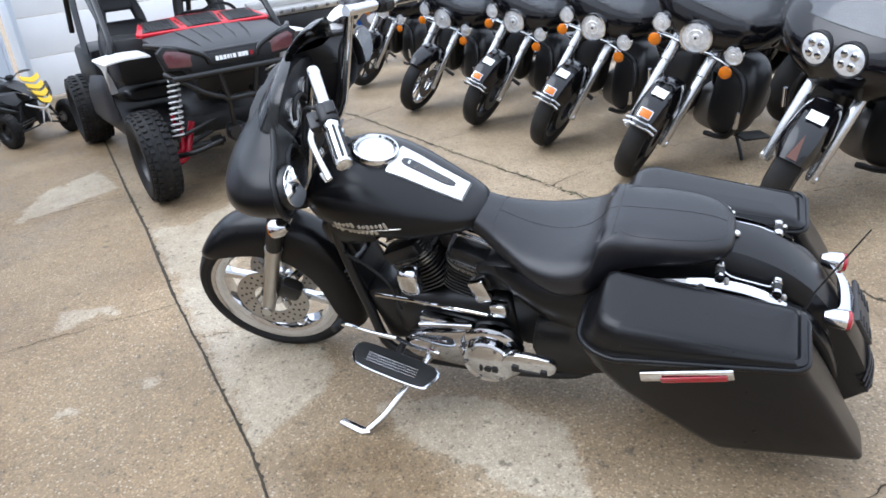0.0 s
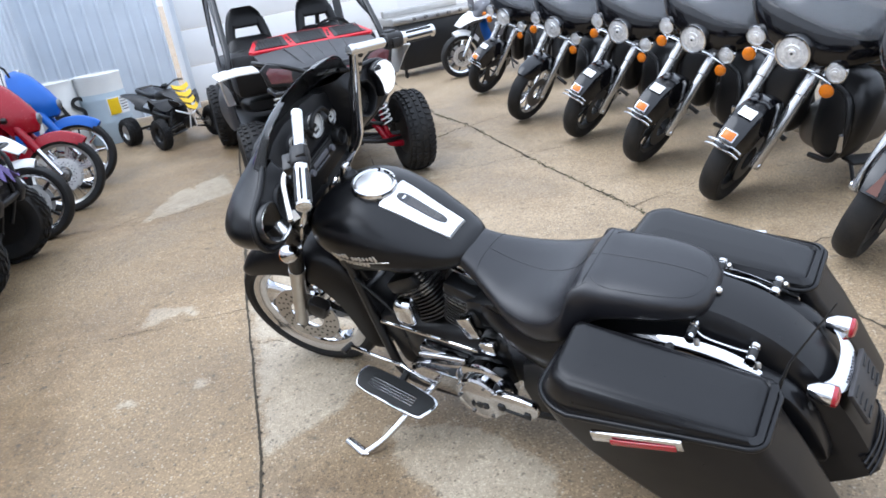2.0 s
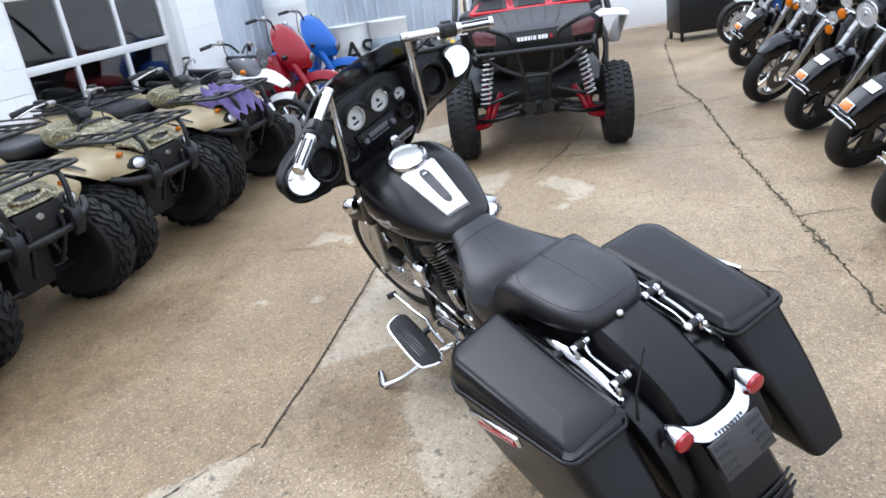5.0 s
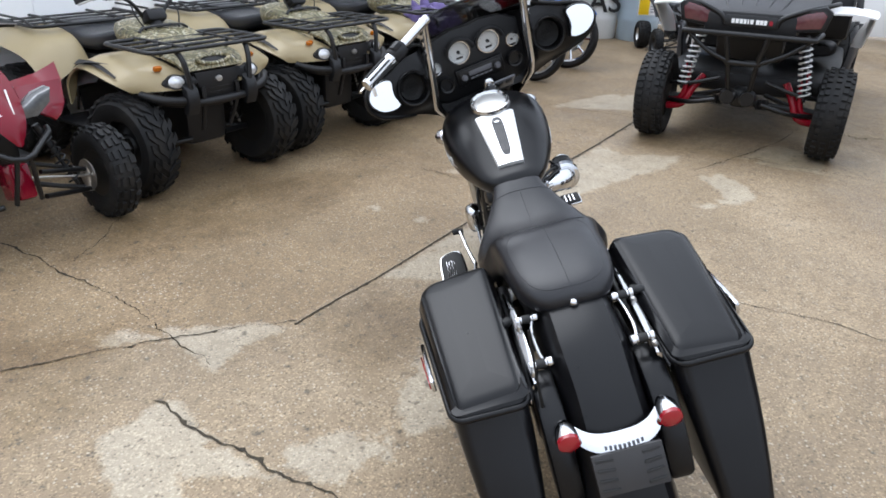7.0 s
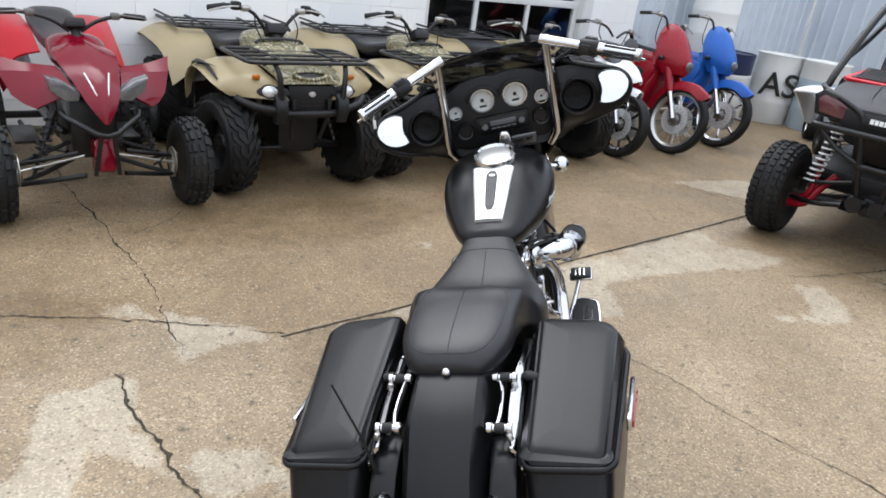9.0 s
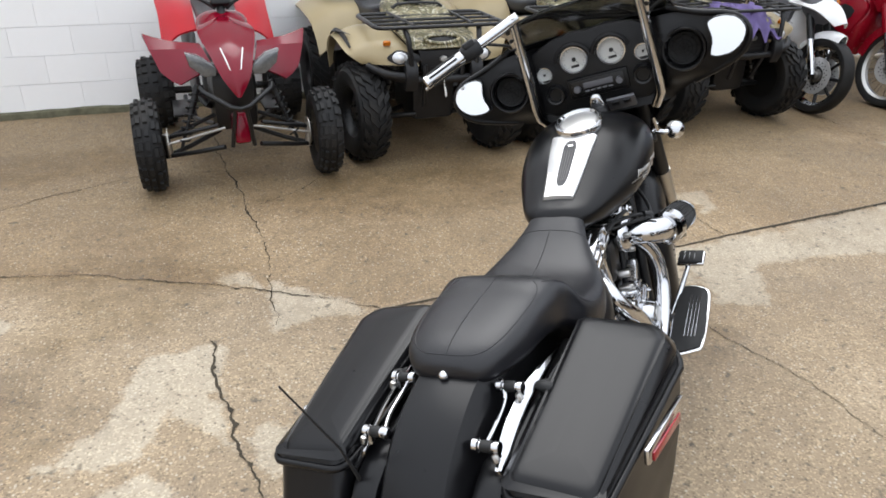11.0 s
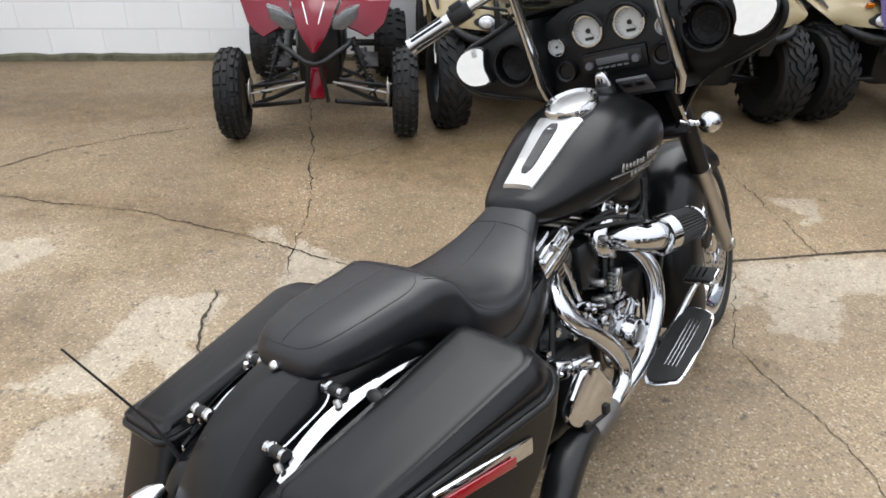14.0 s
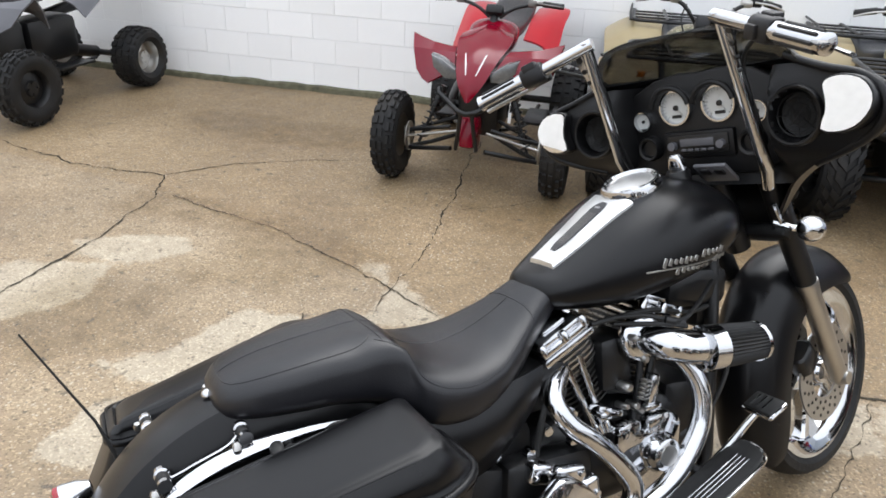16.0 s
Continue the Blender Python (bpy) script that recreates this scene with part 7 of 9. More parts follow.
        for y in (0.085, -0.085):
            c = V(-0.015, y, 0.90)
            t = B()
            lathe(t, [(0.08, -0.06), (0.084, 0.0), (0.08, 0.012), (0.07, 0.008)], c, (1, y * 0.8, 0), 28)
            h = part("headlamp", t, BLACKMETAL, o, "round headlamp")
            t = B()
            lathe(t, [(0, 0.018), (0.04, 0.017), (0.062, 0.013), (0.074, 0.008)], c, (1, y * 0.8, 0), 28)
            part("lens", t, LAMPGLASS, h)
            for i in range(4):
                a = radians(45 + 90 * i)
                t = B()
                lathe(t, [(0, 0.010), (0.016, 0.007), (0.022, 0.0)], c + V(0.014, 0.034 * math.cos(a), 0.034 * math.sin(a)), (1, y * 0.8, 0), 12)
                part("lamp_cell", t, CHROME, h)
        for s in (1, -1):
            t = B()
            strip(t, [[V(-0.14 - 0.05 * i, s * (0.30 + 0.035 * i), 0.93 + 0.012 * i + dz) for i in range(5)] for dz in (-0.05, 0.03)])
            thick(t, 0.004)
            part("side_panel", t, COPPER, o, "copper coloured panel")
        t = B()
        strip(t, [fairing_row(*q, 21) for q in smooth([(1.02, -0.055, 0.42, -0.42), (1.09, -0.12, 0.42, -0.43), (1.18, -0.21, 0.38, -0.45), (1.32, -0.33, 0.30, -0.50), (1.42, -0.40, 0.22, -0.52)], 3)])
        thick(t, 0.005)
        ws = part("windshield", t, CLEARSHIELD, o, "grey tinted windshield")
        t = B()
        box(t, (-0.205, -0.03, 1.23), (0.002, 0.12, 0.08), (0, -38, 0))
        part("paper_tag", t, PAPER, ws, "white paper notice")
        t = B()
        prism(t, [(0.0, 0.06), (0.024, -0.07), (-0.024, -0.07)], 0, 0.002, 2)
        p = V(0.377 * math.cos(radians(42)), 0.0, 0.315 + 0.377 * math.sin(radians(42)))
        part("fender_stripe", t, COPPER, f_, "", S @ Matrix.Translation(p) @ Matrix.Rotation(radians(48), 4, "Y") @ Matrix.Rotation(radians(90), 4, "Z") @ Matrix.Translation((0, 0, 0.002)))
    # tall bars
    t = B()
    for s in (1, -1):
        tube(t, [(-0.42, s * 0.06, 1.02), (-0.44, s * 0.20, 1.16), (-0.50, s * 0.36, 1.16), (-0.60, s * 0.45, 1.12)], 0.014, 10, 3)
    part("handlebar", t, CHROME, o, xf=S)
    for s in (1, -1):
        t = B()
        tube(t, [(-0.53, s * 0.385, 1.15), (-0.62, s * 0.47, 1.11)], 0.019, 12)
        part("grip", t, CLEANRUBBER, o, xf=S)
    # tank, seat, lowers, engine, bags, rear
    shell(o, "fuel_tank", [(-1.02, 0, 0.80, 0.05, 0.03, 0.04, 2.2), (-0.98, 0, 0.82, 0.12, 0.05, 0.08, 2.4), (-0.8, 0, 0.84, 0.19, 0.11, 0.10, 2.5), (-0.6, 0, 0.86, 0.19, 0.12, 0.09, 2.4), (-0.48, 0, 0.87, 0.13, 0.07, 0.05, 2.3), (-0.46, 0, 0.87, 0.05, 0.02, 0.02, 2)], GLOSS)
    shell(o, "seat", [(-0.98, 0, 0.80, 0.06, 0.03, 0.04, 2.4), (-1.1, 0, 0.74, 0.14, 0.05, 0.07, 2.6), (-1.3, 0, 0.70, 0.19, 0.06, 0.08, 2.6), (-1.45, 0, 0.76, 0.17, 0.10, 0.09, 2.6), (-1.7, 0, 0.78, 0.16, 0.09, 0.05, 2.6), (-1.8, 0, 0.77, 0.09, 0.05, 0.03, 2.4)], VINYL)
    shell(o, "crankcase", [(-1.1, 0, 0.34, 0.08, 0.08, 0.1, 3), (-1.0, 0, 0.36, 0.14, 0.14, 0.17, 3), (-0.75, 0, 0.36, 0.15, 0.15, 0.18, 3), (-0.58, 0, 0.35, 0.12, 0.12, 0.14, 3), (-0.54, 0, 0.34, 0.07, 0.06, 0.08, 3)], DULLMETAL)
    for x, le in ((-0.72, 22), (-0.86, -22)):
        mm = Matrix.Translation((x, 0, 0.45)) @ Matrix.Rotation(radians(le), 4, "Y")
        t = B()
        rings(t, [superring(0.03 + 0.022 * i + dz, 0, 0, w, w * 1.1, w * 1.1, 3, 20, 2) for i in range(8) for dz, w in ((-0.005, 0.085), (0.005, 0.085), (0.006, 0.066), (0.016, 0.066))])
        part("cylinder", t, BLACKMETAL, o, xf=mm)
    for s in (1, -1):
        shell(o, "leg_shield", [(0.27, -0.50, s * 0.17, 0.03, 0.04, 0.04, 2.6), (0.31, -0.50, s * 0.19, 0.07, 0.10, 0.10, 3), (0.40, -0.50, s * 0.21, 0.09, 0.14, 0.14, 3.2), (0.56, -0.50, s * 0.22, 0.10, 0.155, 0.155, 3.2), (0.70, -0.52, s * 0.21, 0.10, 0.15, 0.15, 3.2), (0.79, -0.54, s * 0.19, 0.07, 0.11, 0.11, 3), (0.82, -0.55, s * 0.18, 0.03, 0.05, 0.05, 2.6)], BLACKMETAL, "black leg shield", axis=2)
        t = B()
        tube(t, [(-0.44, s * 0.10, 0.72), (-0.41, s * 0.27, 0.69), (-0.39, s * 0.34, 0.52), (-0.41, s * 0.29, 0.32), (-0.46, s * 0.10, 0.24)], 0.017, 12, 5)
        part("engine_guard", t, BLACKMETAL, o, "black engine guard")
        t = B()
        tube(t, [(-0.36, s * 0.355, 0.42), (-0.33, s * 0.36, 0.53)], [0.016, 0.012], 10)
        part("highway_peg", t, CHROME, o)
        t = B()
        rings(t, [[V(*p) for p in bag_ring(z, xf, xr, yi, yo, 0.04)] for z, xf, xr, yi, yo in ((0.66, -1.42, -2.0, 0.19, 0.42), (0.60, -1.40, -2.02, 0.18, 0.43), (0.40, -1.42, -2.03, 0.19, 0.43), (0.30, -1.5, -2.0, 0.21, 0.41))] if s > 0 else [[V(x, -y, z) for x, y, z in bag_ring(zz, xf, xr, yi, yo, 0.04)] for zz, xf, xr, yi, yo in ((0.66, -1.42, -2.0, 0.19, 0.42), (0.60, -1.40, -2.02, 0.18, 0.43), (0.40, -1.42, -2.03, 0.19, 0.43), (0.30, -1.5, -2.0, 0.21, 0.41))])
        part("saddlebag", t, GLOSS, o)
        t = B()
        box(t, (-0.66, s * 0.31, 0.27), (0.30, 0.10, 0.02), (0, -10, 0), 0.008)
        part("footboard", t, CLEANRUBBER, o)
    part("rear_tyre", tyre(0.31, 0.16, 0.21, c=(-1.63, 0, 0.31)), RUBBER, o)
    t = B()
    tube(t, [(-0.75, 0.13, 0.2), (-0.70, 0.24, 0.12), (-0.62, 0.33, 0.085), (-0.55, 0.36, 0.085)], 0.012, 10, 3)
    part("side_stand", t, BLACKMETAL, o)
    t = B()
    tube(t, [(-0.62, -0.14, 0.55), (-0.56, -0.18, 0.45), (-0.62, -0.20, 0.25), (-0.9, -0.21, 0.19), (-1.9, -0.24, 0.19)], [0.024, 0.026, 0.027, 0.035, 0.05], 14, 5)
    part("exhaust_pipe", t, CHROME, o)
    return o


BLACKBIKE = "gloss black touring motorcycle with chrome forks and tagged front fender"
first = touring(pose(1.56, -1.87, 0, 0, 0, 99) @ pose(0, 0, 0, -17, 0, 0), BLACKBIKE, "cast")
for x, y, a in ((2.57, -1.86, 99), (3.57, -1.78, 101), (6.42, -1.66, 102)):
    copy_thing(first, pose(x, y, 0, 0, 0, a) @ pose(0, 0, 0, -17, 0, 0))
touring(pose(4.60, -1.60, 0, 0, 0, 102) @ pose(0, 0, 0, -17, 0, 0), "gloss black motorcycle with a large chrome spoked front wheel", "spoked")
touring(pose(0.52, -1.95, 0, 0, 0, 97) @ pose(0, 0, 0, -15, 0, 0), "black touring motorcycle with twin headlamps and copper panels", "twin")


# ---- red side-by-side buggy ----
HOODGREY = material("dark_moulded_plastic", (0.028, 0.028, 0.031), 0.5, 0, 0.25, 6, 90, 0.15, dirt=0.05)


def buggy(m):
    o = thing("side_by_side", m, "red, black and white side-by-side buggy with long-travel suspension", "utility vehicle")
    # local: origin under the middle of the front axle, x ahead
    def wheel(x, s, w, r=0.335):
        mm = Matrix.Translation((x, s * 0.63, r)) @ Matrix.Rotation(radians(-s * 1), 4, "X")
        ty = lug_tyre(o, r, w, 0.18, mm, 38, False, 0.011)
        part("wheel", steel_wheel(0.18, w, out=s), BLACKMETAL, ty, xf=mm)

    for s in (1, -1):
        wheel(0, s, 0.225)
        wheel(-2.75, s, 0.30, 0.35)
        for x, z0, z1, rr, mat in ((0.10, 0.37, 0.30, 0.018, BLACKMETAL), (-0.14, 0.37, 0.30, 0.018, BLACKMETAL), (0.05, 0.52, 0.43, 0.014, BLACKMETAL), (-0.05, 0.40, 0.34, 0.012, BLACKMETAL)):
            arm(o, "suspension_arm", [(x * 1.5, s * 0.16, z0), (x, s * 0.36, (z0 + z1) / 2 - 0.02), (0.0, s * 0.53, z1)], rr, mat, 3)
        arm(o, "lower_arm", [(-0.06, s * 0.30, 0.50), (0.0, s * 0.36, 0.40), (0.03, s * 0.42, 0.28), (0.02, s * 0.53, 0.25)], 0.027, RED, 4)
        arm(o, "upright", [(-0.04, s * 0.42, 0.60), (-0.01, s * 0.41, 0.46), (0.01, s * 0.43, 0.33), (0.0, s * 0.52, 0.30)], 0.024, RED, 4)
        shock(o, (-0.02, s * 0.36, 0.86), (0.03, s * 0.44, 0.40), 0.042, WHITE, BLACKMETAL, 10)
        arm(o, "drive_shaft", [(0, s * 0.10, 0.34), (0, s * 0.2, 0.34), (0, s * 0.52, 0.33)], 0.022, CLEANRUBBER)
        t = B()
        for i in range(5):
            lathe(t, [(0.03, 0), (0.045, 0.008), (0.03, 0.016)], (0, s * (0.12 + 0.017 * i), 0.34), (0, s, 0), 14)
        part("joint_boot", t, CLEANRUBBER, o)
        # white fenders with an outer flare
        sheet(o, "fender", [[(-0.040, s * 0.47, 1.022), (-0.060, s * 0.62, 1.026), (-0.100, s * 0.755, 1.006), (-0.104, s * 0.768, 0.992)], [(-0.200, s * 0.47, 1.030), (-0.200, s * 0.63, 1.034), (-0.220, s * 0.775, 1.014), (-0.224, s * 0.786, 1.000)], [(-0.440, s * 0.47, 1.034), (-0.460, s * 0.64, 1.038), (-0.480, s * 0.78, 1.018), (-0.484, s * 0.79, 1.004)]], 0.012, WHITE, "white front fender", 2)
        sheet(o, "fender_flare", [[(-0.10, s * 0.766, 0.995), (-0.26, s * 0.784, 1.000), (-0.48, s * 0.788, 1.004)], [(-0.27, s * 0.760, 0.900), (-0.40, s * 0.745, 0.890), (-0.54, s * 0.700, 0.880)], [(-0.42, s * 0.735, 0.760), (-0.50, s * 0.715, 0.745), (-0.58, s * 0.665, 0.740)]], 0.010, WHITE, "white hanging fender side", 3)
        sheet(o, "side_panel", [[(-0.90, s * 0.64, 0.80), (-0.90, s * 0.66, 0.72), (-0.90, s * 0.66, 0.62), (-0.90, s * 0.64, 0.48)], [(-1.0, s * 0.68, 0.84), (-1.0, s * 0.71, 0.76), (-1.0, s * 0.71, 0.64), (-1.0, s * 0.70, 0.46)], [(-1.5, s * 0.70, 0.80), (-1.5, s * 0.74, 0.68), (-1.5, s * 0.74, 0.55), (-1.5, s * 0.70, 0.42)]], 0.02, HOODGREY, "black side panel")
        # head lamps under black brows
        t = B()
        prism(t, [(s * 0.175, 0.985), (s * 0.225, 0.905), (s * 0.47, 0.935), (s * 0.50, 1.055), (s * 0.45, 1.095), (s * 0.33, 1.065)], 0.24, 0.30, 0, 0.01)
        h = part("lamp", t, PLASTIC, o, "slanted lamp housing")
        t = B()
        prism(t, [(s * 0.215, 0.98), (s * 0.245, 0.93), (s * 0.445, 0.952), (s * 0.468, 1.035), (s * 0.435, 1.065), (s * 0.33, 1.04)], 0.292, 0.306, 0, 0.006)
        part("lens", t, material("smoked_red_lens", (0.11, 0.035, 0.04), 0.12, 0, 0.2, 30, 60, coat=0.7) if s > 0 else bpy.data.materials["smoked_red_lens"], h, "smoked red lens")
        t = B()
        tube(t, [(0.10, s * 0.52, 1.10), (0.22, s * 0.46, 1.09), (0.29, s * 0.34, 1.06), (0.315, s * 0.20, 1.0), (0.31, s * 0.17, 0.94)], 0.017, 10, 4)
        part("lamp_brow", t, BLACKMETAL, o)
        # cage
        t = B()
        tube(t, [(-0.43, s * 0.66, 1.00), (-0.50, s * 0.64, 1.15), (-0.81, s * 0.62, 1.44), (-1.12, s * 0.60, 1.66), (-1.32, s * 0.59, 1.72), (-2.2, s * 0.58, 1.74), (-2.75, s * 0.58, 1.1)], 0.026, 12, 4)
        part("cage_tube", t, BLACKMETAL, o, "black roll cage tube")
        t = B()
        tube(t, [(-0.62, s * 0.64, 1.24), (-1.0, s * 0.62, 1.40), (-1.62, s * 0.60, 1.70)], 0.022, 10, 3)
        part("cage_brace", t, BLACKMETAL, o)
        # seats
        shell(o, "seat_back", [(0.62, -1.30, s * 0.33, 0.10, 0.24, 0.24, 3), (0.80, -1.36, s * 0.33, 0.10, 0.26, 0.26, 3), (1.02, -1.43, s * 0.33, 0.09, 0.25, 0.25, 3), (1.16, -1.49, s * 0.33, 0.07, 0.20, 0.20, 3), (1.20, -1.51, s * 0.33, 0.05, 0.17, 0.17, 3)], PLASTIC, "black bolstered seat", axis=2)
        for e in (1, -1):
            arm(o, "headrest_post", [(-1.49, s * 0.33 + e * 0.17, 1.12), (-1.52, s * 0.33 + e * 0.155, 1.24), (-1.55, s * 0.33 + e * 0.13, 1.34)], 0.045, PLASTIC, 3)
        sheet(o, "side_net", [[(-1.68, s * 0.60, 1.62), (-1.8, s * 0.60, 1.65), (-1.95, s * 0.60, 1.65)], [(-1.66, s * 0.63, 1.35), (-1.8, s * 0.63, 1.38), (-1.98, s * 0.63, 1.38)], [(-1.64, s * 0.64, 0.95), (-1.8, s * 0.64, 0.95), (-2.0, s * 0.64, 0.95)]], 0.008, PLASTIC, "black fabric side net")
        shell(o, "headrest", [(1.28, -1.545, s * 0.33, 0.045, 0.13, 0.13, 3), (1.31, -1.555, s * 0.33, 0.06, 0.17, 0.17, 3), (1.40, -1.58, s * 0.33, 0.055, 0.15, 0.15, 3), (1.46, -1.60, s * 0.33, 0.03, 0.09, 0.09, 2.5)], PLASTIC, axis=2)
        shell(o, "seat_cushion", [(-1.32, s * 0.33, 0.62, 0.2, 0.04, 0.06, 3), (-1.25, s * 0.33, 0.63, 0.24, 0.07, 0.08, 3), (-0.95, s * 0.33, 0.66, 0.24, 0.06, 0.08, 3), (-0.86, s * 0.33, 0.66, 0.2, 0.03, 0.05, 3)], PLASTIC)
    # hood: black panel, red frame with three screens
    sheet(o, "hood", [[(0.30, -0.30, 1.01), (0.31, 0, 1.005), (0.30, 0.30, 1.01)], [(0.16, -0.44, 1.07), (0.17, 0, 1.08), (0.16, 0.44, 1.07)], [(-0.17, -0.47, 1.13), (-0.16, 0, 1.15), (-0.17, 0.47, 1.13)]], 0.025, HOODGREY, "dark grey moulded hood")
    for y in (-0.20, -0.10, 0.0, 0.10, 0.20):
        part("hood_ridge", tube(B(), [(0.27, y * 0.8, 1.022), (0.16, y, 1.084), (0.0, y * 1.1, 1.116), (-0.14, y * 1.2, 1.146)], 0.007, 6, 3), HOODGREY, o)
    t = B()
    box(t, (0.20, 0, 0.945), (0.22, 0.62, 0.17), None, 0.03)
    box(t, (-0.02, 0, 0.80), (0.24, 0.46, 0.20), (0, 30, 0), 0.02)
    part("nose", t, PLASTIC, o)
    t = B()
    box(t, (0.318, 0, 0.965), (0.012, 0.34, 0.075), (0, -6, 0), 0.006)
    np_ = part("name_panel", t, BLACKMETAL, o)
    for i, (y, w) in enumerate(((0.115, 0.022), (0.088, 0.022), (0.061, 0.022), (0.036, 0.018), (0.016, 0.010), (-0.008, 0.022), (-0.046, 0.024), (-0.072, 0.022), (-0.096, 0.02))):
        t = B()
        box(t, (0.327, -y, 0.965), (0.004, w, 0.03), (0, -6, 0), 0.001, 1)
        part("name_bar", t, PAPER, np_)
    t = B()
    box(t, (0.327, 0.132, 0.965), (0.004, 0.022, 0.03), (0, -6, 0), 0.001, 1)
    part("name_mark", t, RED, np_)
    HM = Matrix.Translation((-0.31, 0, 1.178)) @ Matrix.Rotation(radians(15), 4, "Y")
    t = B()
    prism(t, [(0.15, -0.47), (0.12, -0.50), (-0.10, -0.43), (-0.13, -0.36), (-0.15, -0.17), (-0.165, -0.14), (-0.165, 0.14), (-0.15, 0.17), (-0.13, 0.36), (-0.10, 0.43), (0.12, 0.50), (0.15, 0.47)], -0.014, 0.012, 2, 0.008)
    part("hood_frame", t, ORANGERED, o, "red hood frame", HM)
    for poly in ([(0.118, -0.455), (0.118, -0.185), (-0.110, -0.190), (-0.110, -0.385)], [(0.118, -0.128), (0.118, 0.128), (-0.135, 0.145), (-0.135, -0.145)], [(0.118, 0.455), (0.118, 0.185), (-0.110, 0.190), (-0.110, 0.385)]):
        t = B()
        prism(t, poly, 0.008, 0.017, 2, 0.003)
        sc = part("hood_screen", t, PLASTIC, o, "black mesh screen", HM)
        t = B()
        y0, y1 = min(p[1] for p in poly[:3]), max(p[1] for p in poly[:3])
        x1 = min(p[0] for p in poly)
        for i in range(8):
            box(t, (x1 + 0.012 + (0.100 - x1) * i / 7, (y0 + y1) / 2, 0.018), (0.004, (y1 - y0) * 0.74, 0.004))
        for i in range(9):
            box(t, ((x1 + 0.118) / 2, (y0 + y1) / 2 + (y1 - y0) * (i / 8 - 0.5) * 0.74, 0.018), (0.118 - x1 - 0.012, 0.004, 0.004))
        part("mesh", t, BLACKMETAL, sc, xf=HM)["kind"] = "stuff"
    for s in (1, -1):
        for x in (-0.05, 0.0, 0.05):
            t = B()
            box(t, (x, s * (0.160 - x * 0.12), 0.012), (0.030, 0.018, 0.008), None, 0.002)
            part("vent_slot", t, DARKDIAL, o, xf=HM)
    shell(o, "roof", [(-1.12, 0, 1.735, 0.50, 0.02, 0.02, 5), (-1.16, 0, 1.745, 0.58, 0.025, 0.025, 5), (-1.7, 0, 1.765, 0.59, 0.03, 0.03, 5), (-2.18, 0, 1.765, 0.58, 0.025, 0.025, 5), (-2.22, 0, 1.75, 0.50, 0.02, 0.02, 5)], PLASTIC, "black moulded roof")
    t = B()
    box(t, (-0.75, 0, 0.95), (0.45, 1.25, 0.35), None, 0.05)
    part("dashboard", t, PLASTIC, o)
    t = B()
    box(t, (-1.3, 0, 0.42), (2.0, 1.30, 0.16), None, 0.04)
    part("floor_tub", t, PLASTIC, o)
    t = B()
    box(t, (-2.4, 0, 0.75), (1.0, 1.2, 0.45), None, 0.06)
    part("rear_bed", t, PLASTIC, o)
    t = B()
    for z, w, x in ((0.885, 0.46, 0.36), (0.69, 0.12, 0.34)):
        tube(t, [(x - 0.14, -w, z + 0.02), (x - 0.03, -w * 0.93, z), (x, -w * 0.8, z - 0.005), (x, w * 0.8, z - 0.005), (x - 0.03, w * 0.93, z), (x - 0.14, w, z + 0.02)], 0.02, 12, 3)
    for s in (1, -1):
        tube(t, [(0.36, s * 0.14, 0.885), (0.345, s * 0.10, 0.70), (0.22, s * 0.07, 0.45)], 0.018, 10)
        tube(t, [(0.33, s * 0.42, 0.885), (0.345, s * 0.26, 0.76), (0.34, s * 0.10, 0.69)], 0.017, 10, 3)
    part("front_bumper", t, BLACKMETAL, o, "black tubular bumper")
    t = B()
    box(t, (0.02, 0, 0.385), (0.20, 0.13, 0.13), None, 0.03)
    lathe(t, [(0, 0.03), (0.05, 0.03), (0.06, 0), (0.06, -0.04)], (0.23, -0.07, 0.42), (1, 0, 0), 16)
    lathe(t, [(0, 0.03), (0.05, 0.03), (0.06, 0), (0.06, -0.04)], (0.23, 0.07, 0.42), (1, 0, 0), 16)
    part("differential", t, BLACKMETAL, o)
    for pts in ([(-1.14, -0.60, 1.67), (-1.15, 0, 1.70), (-1.14, 0.60, 1.67)], [(-2.2, -0.58, 1.74), (-2.2, 0, 1.75), (-2.2, 0.58, 1.74)]):
        arm(o, "cage_cross_tube", pts, 0.023, BLACKMETAL, 3)
    t = B()
    lathe(t, [(0.16, 0), (0.175, 0.012), (0.19, 0), (0.175, -0.012)], (-0.95, 0.33, 1.12), (-0.8, 0, 0.6), 28, True)
    part("steering_wheel", t, PLASTIC, o)
    return o


buggy(pose(3.52, 0.345, 0, 0, 0, 189.5))


GREYVINYL = leather("grey_vinyl", (0.030, 0.031, 0.035))


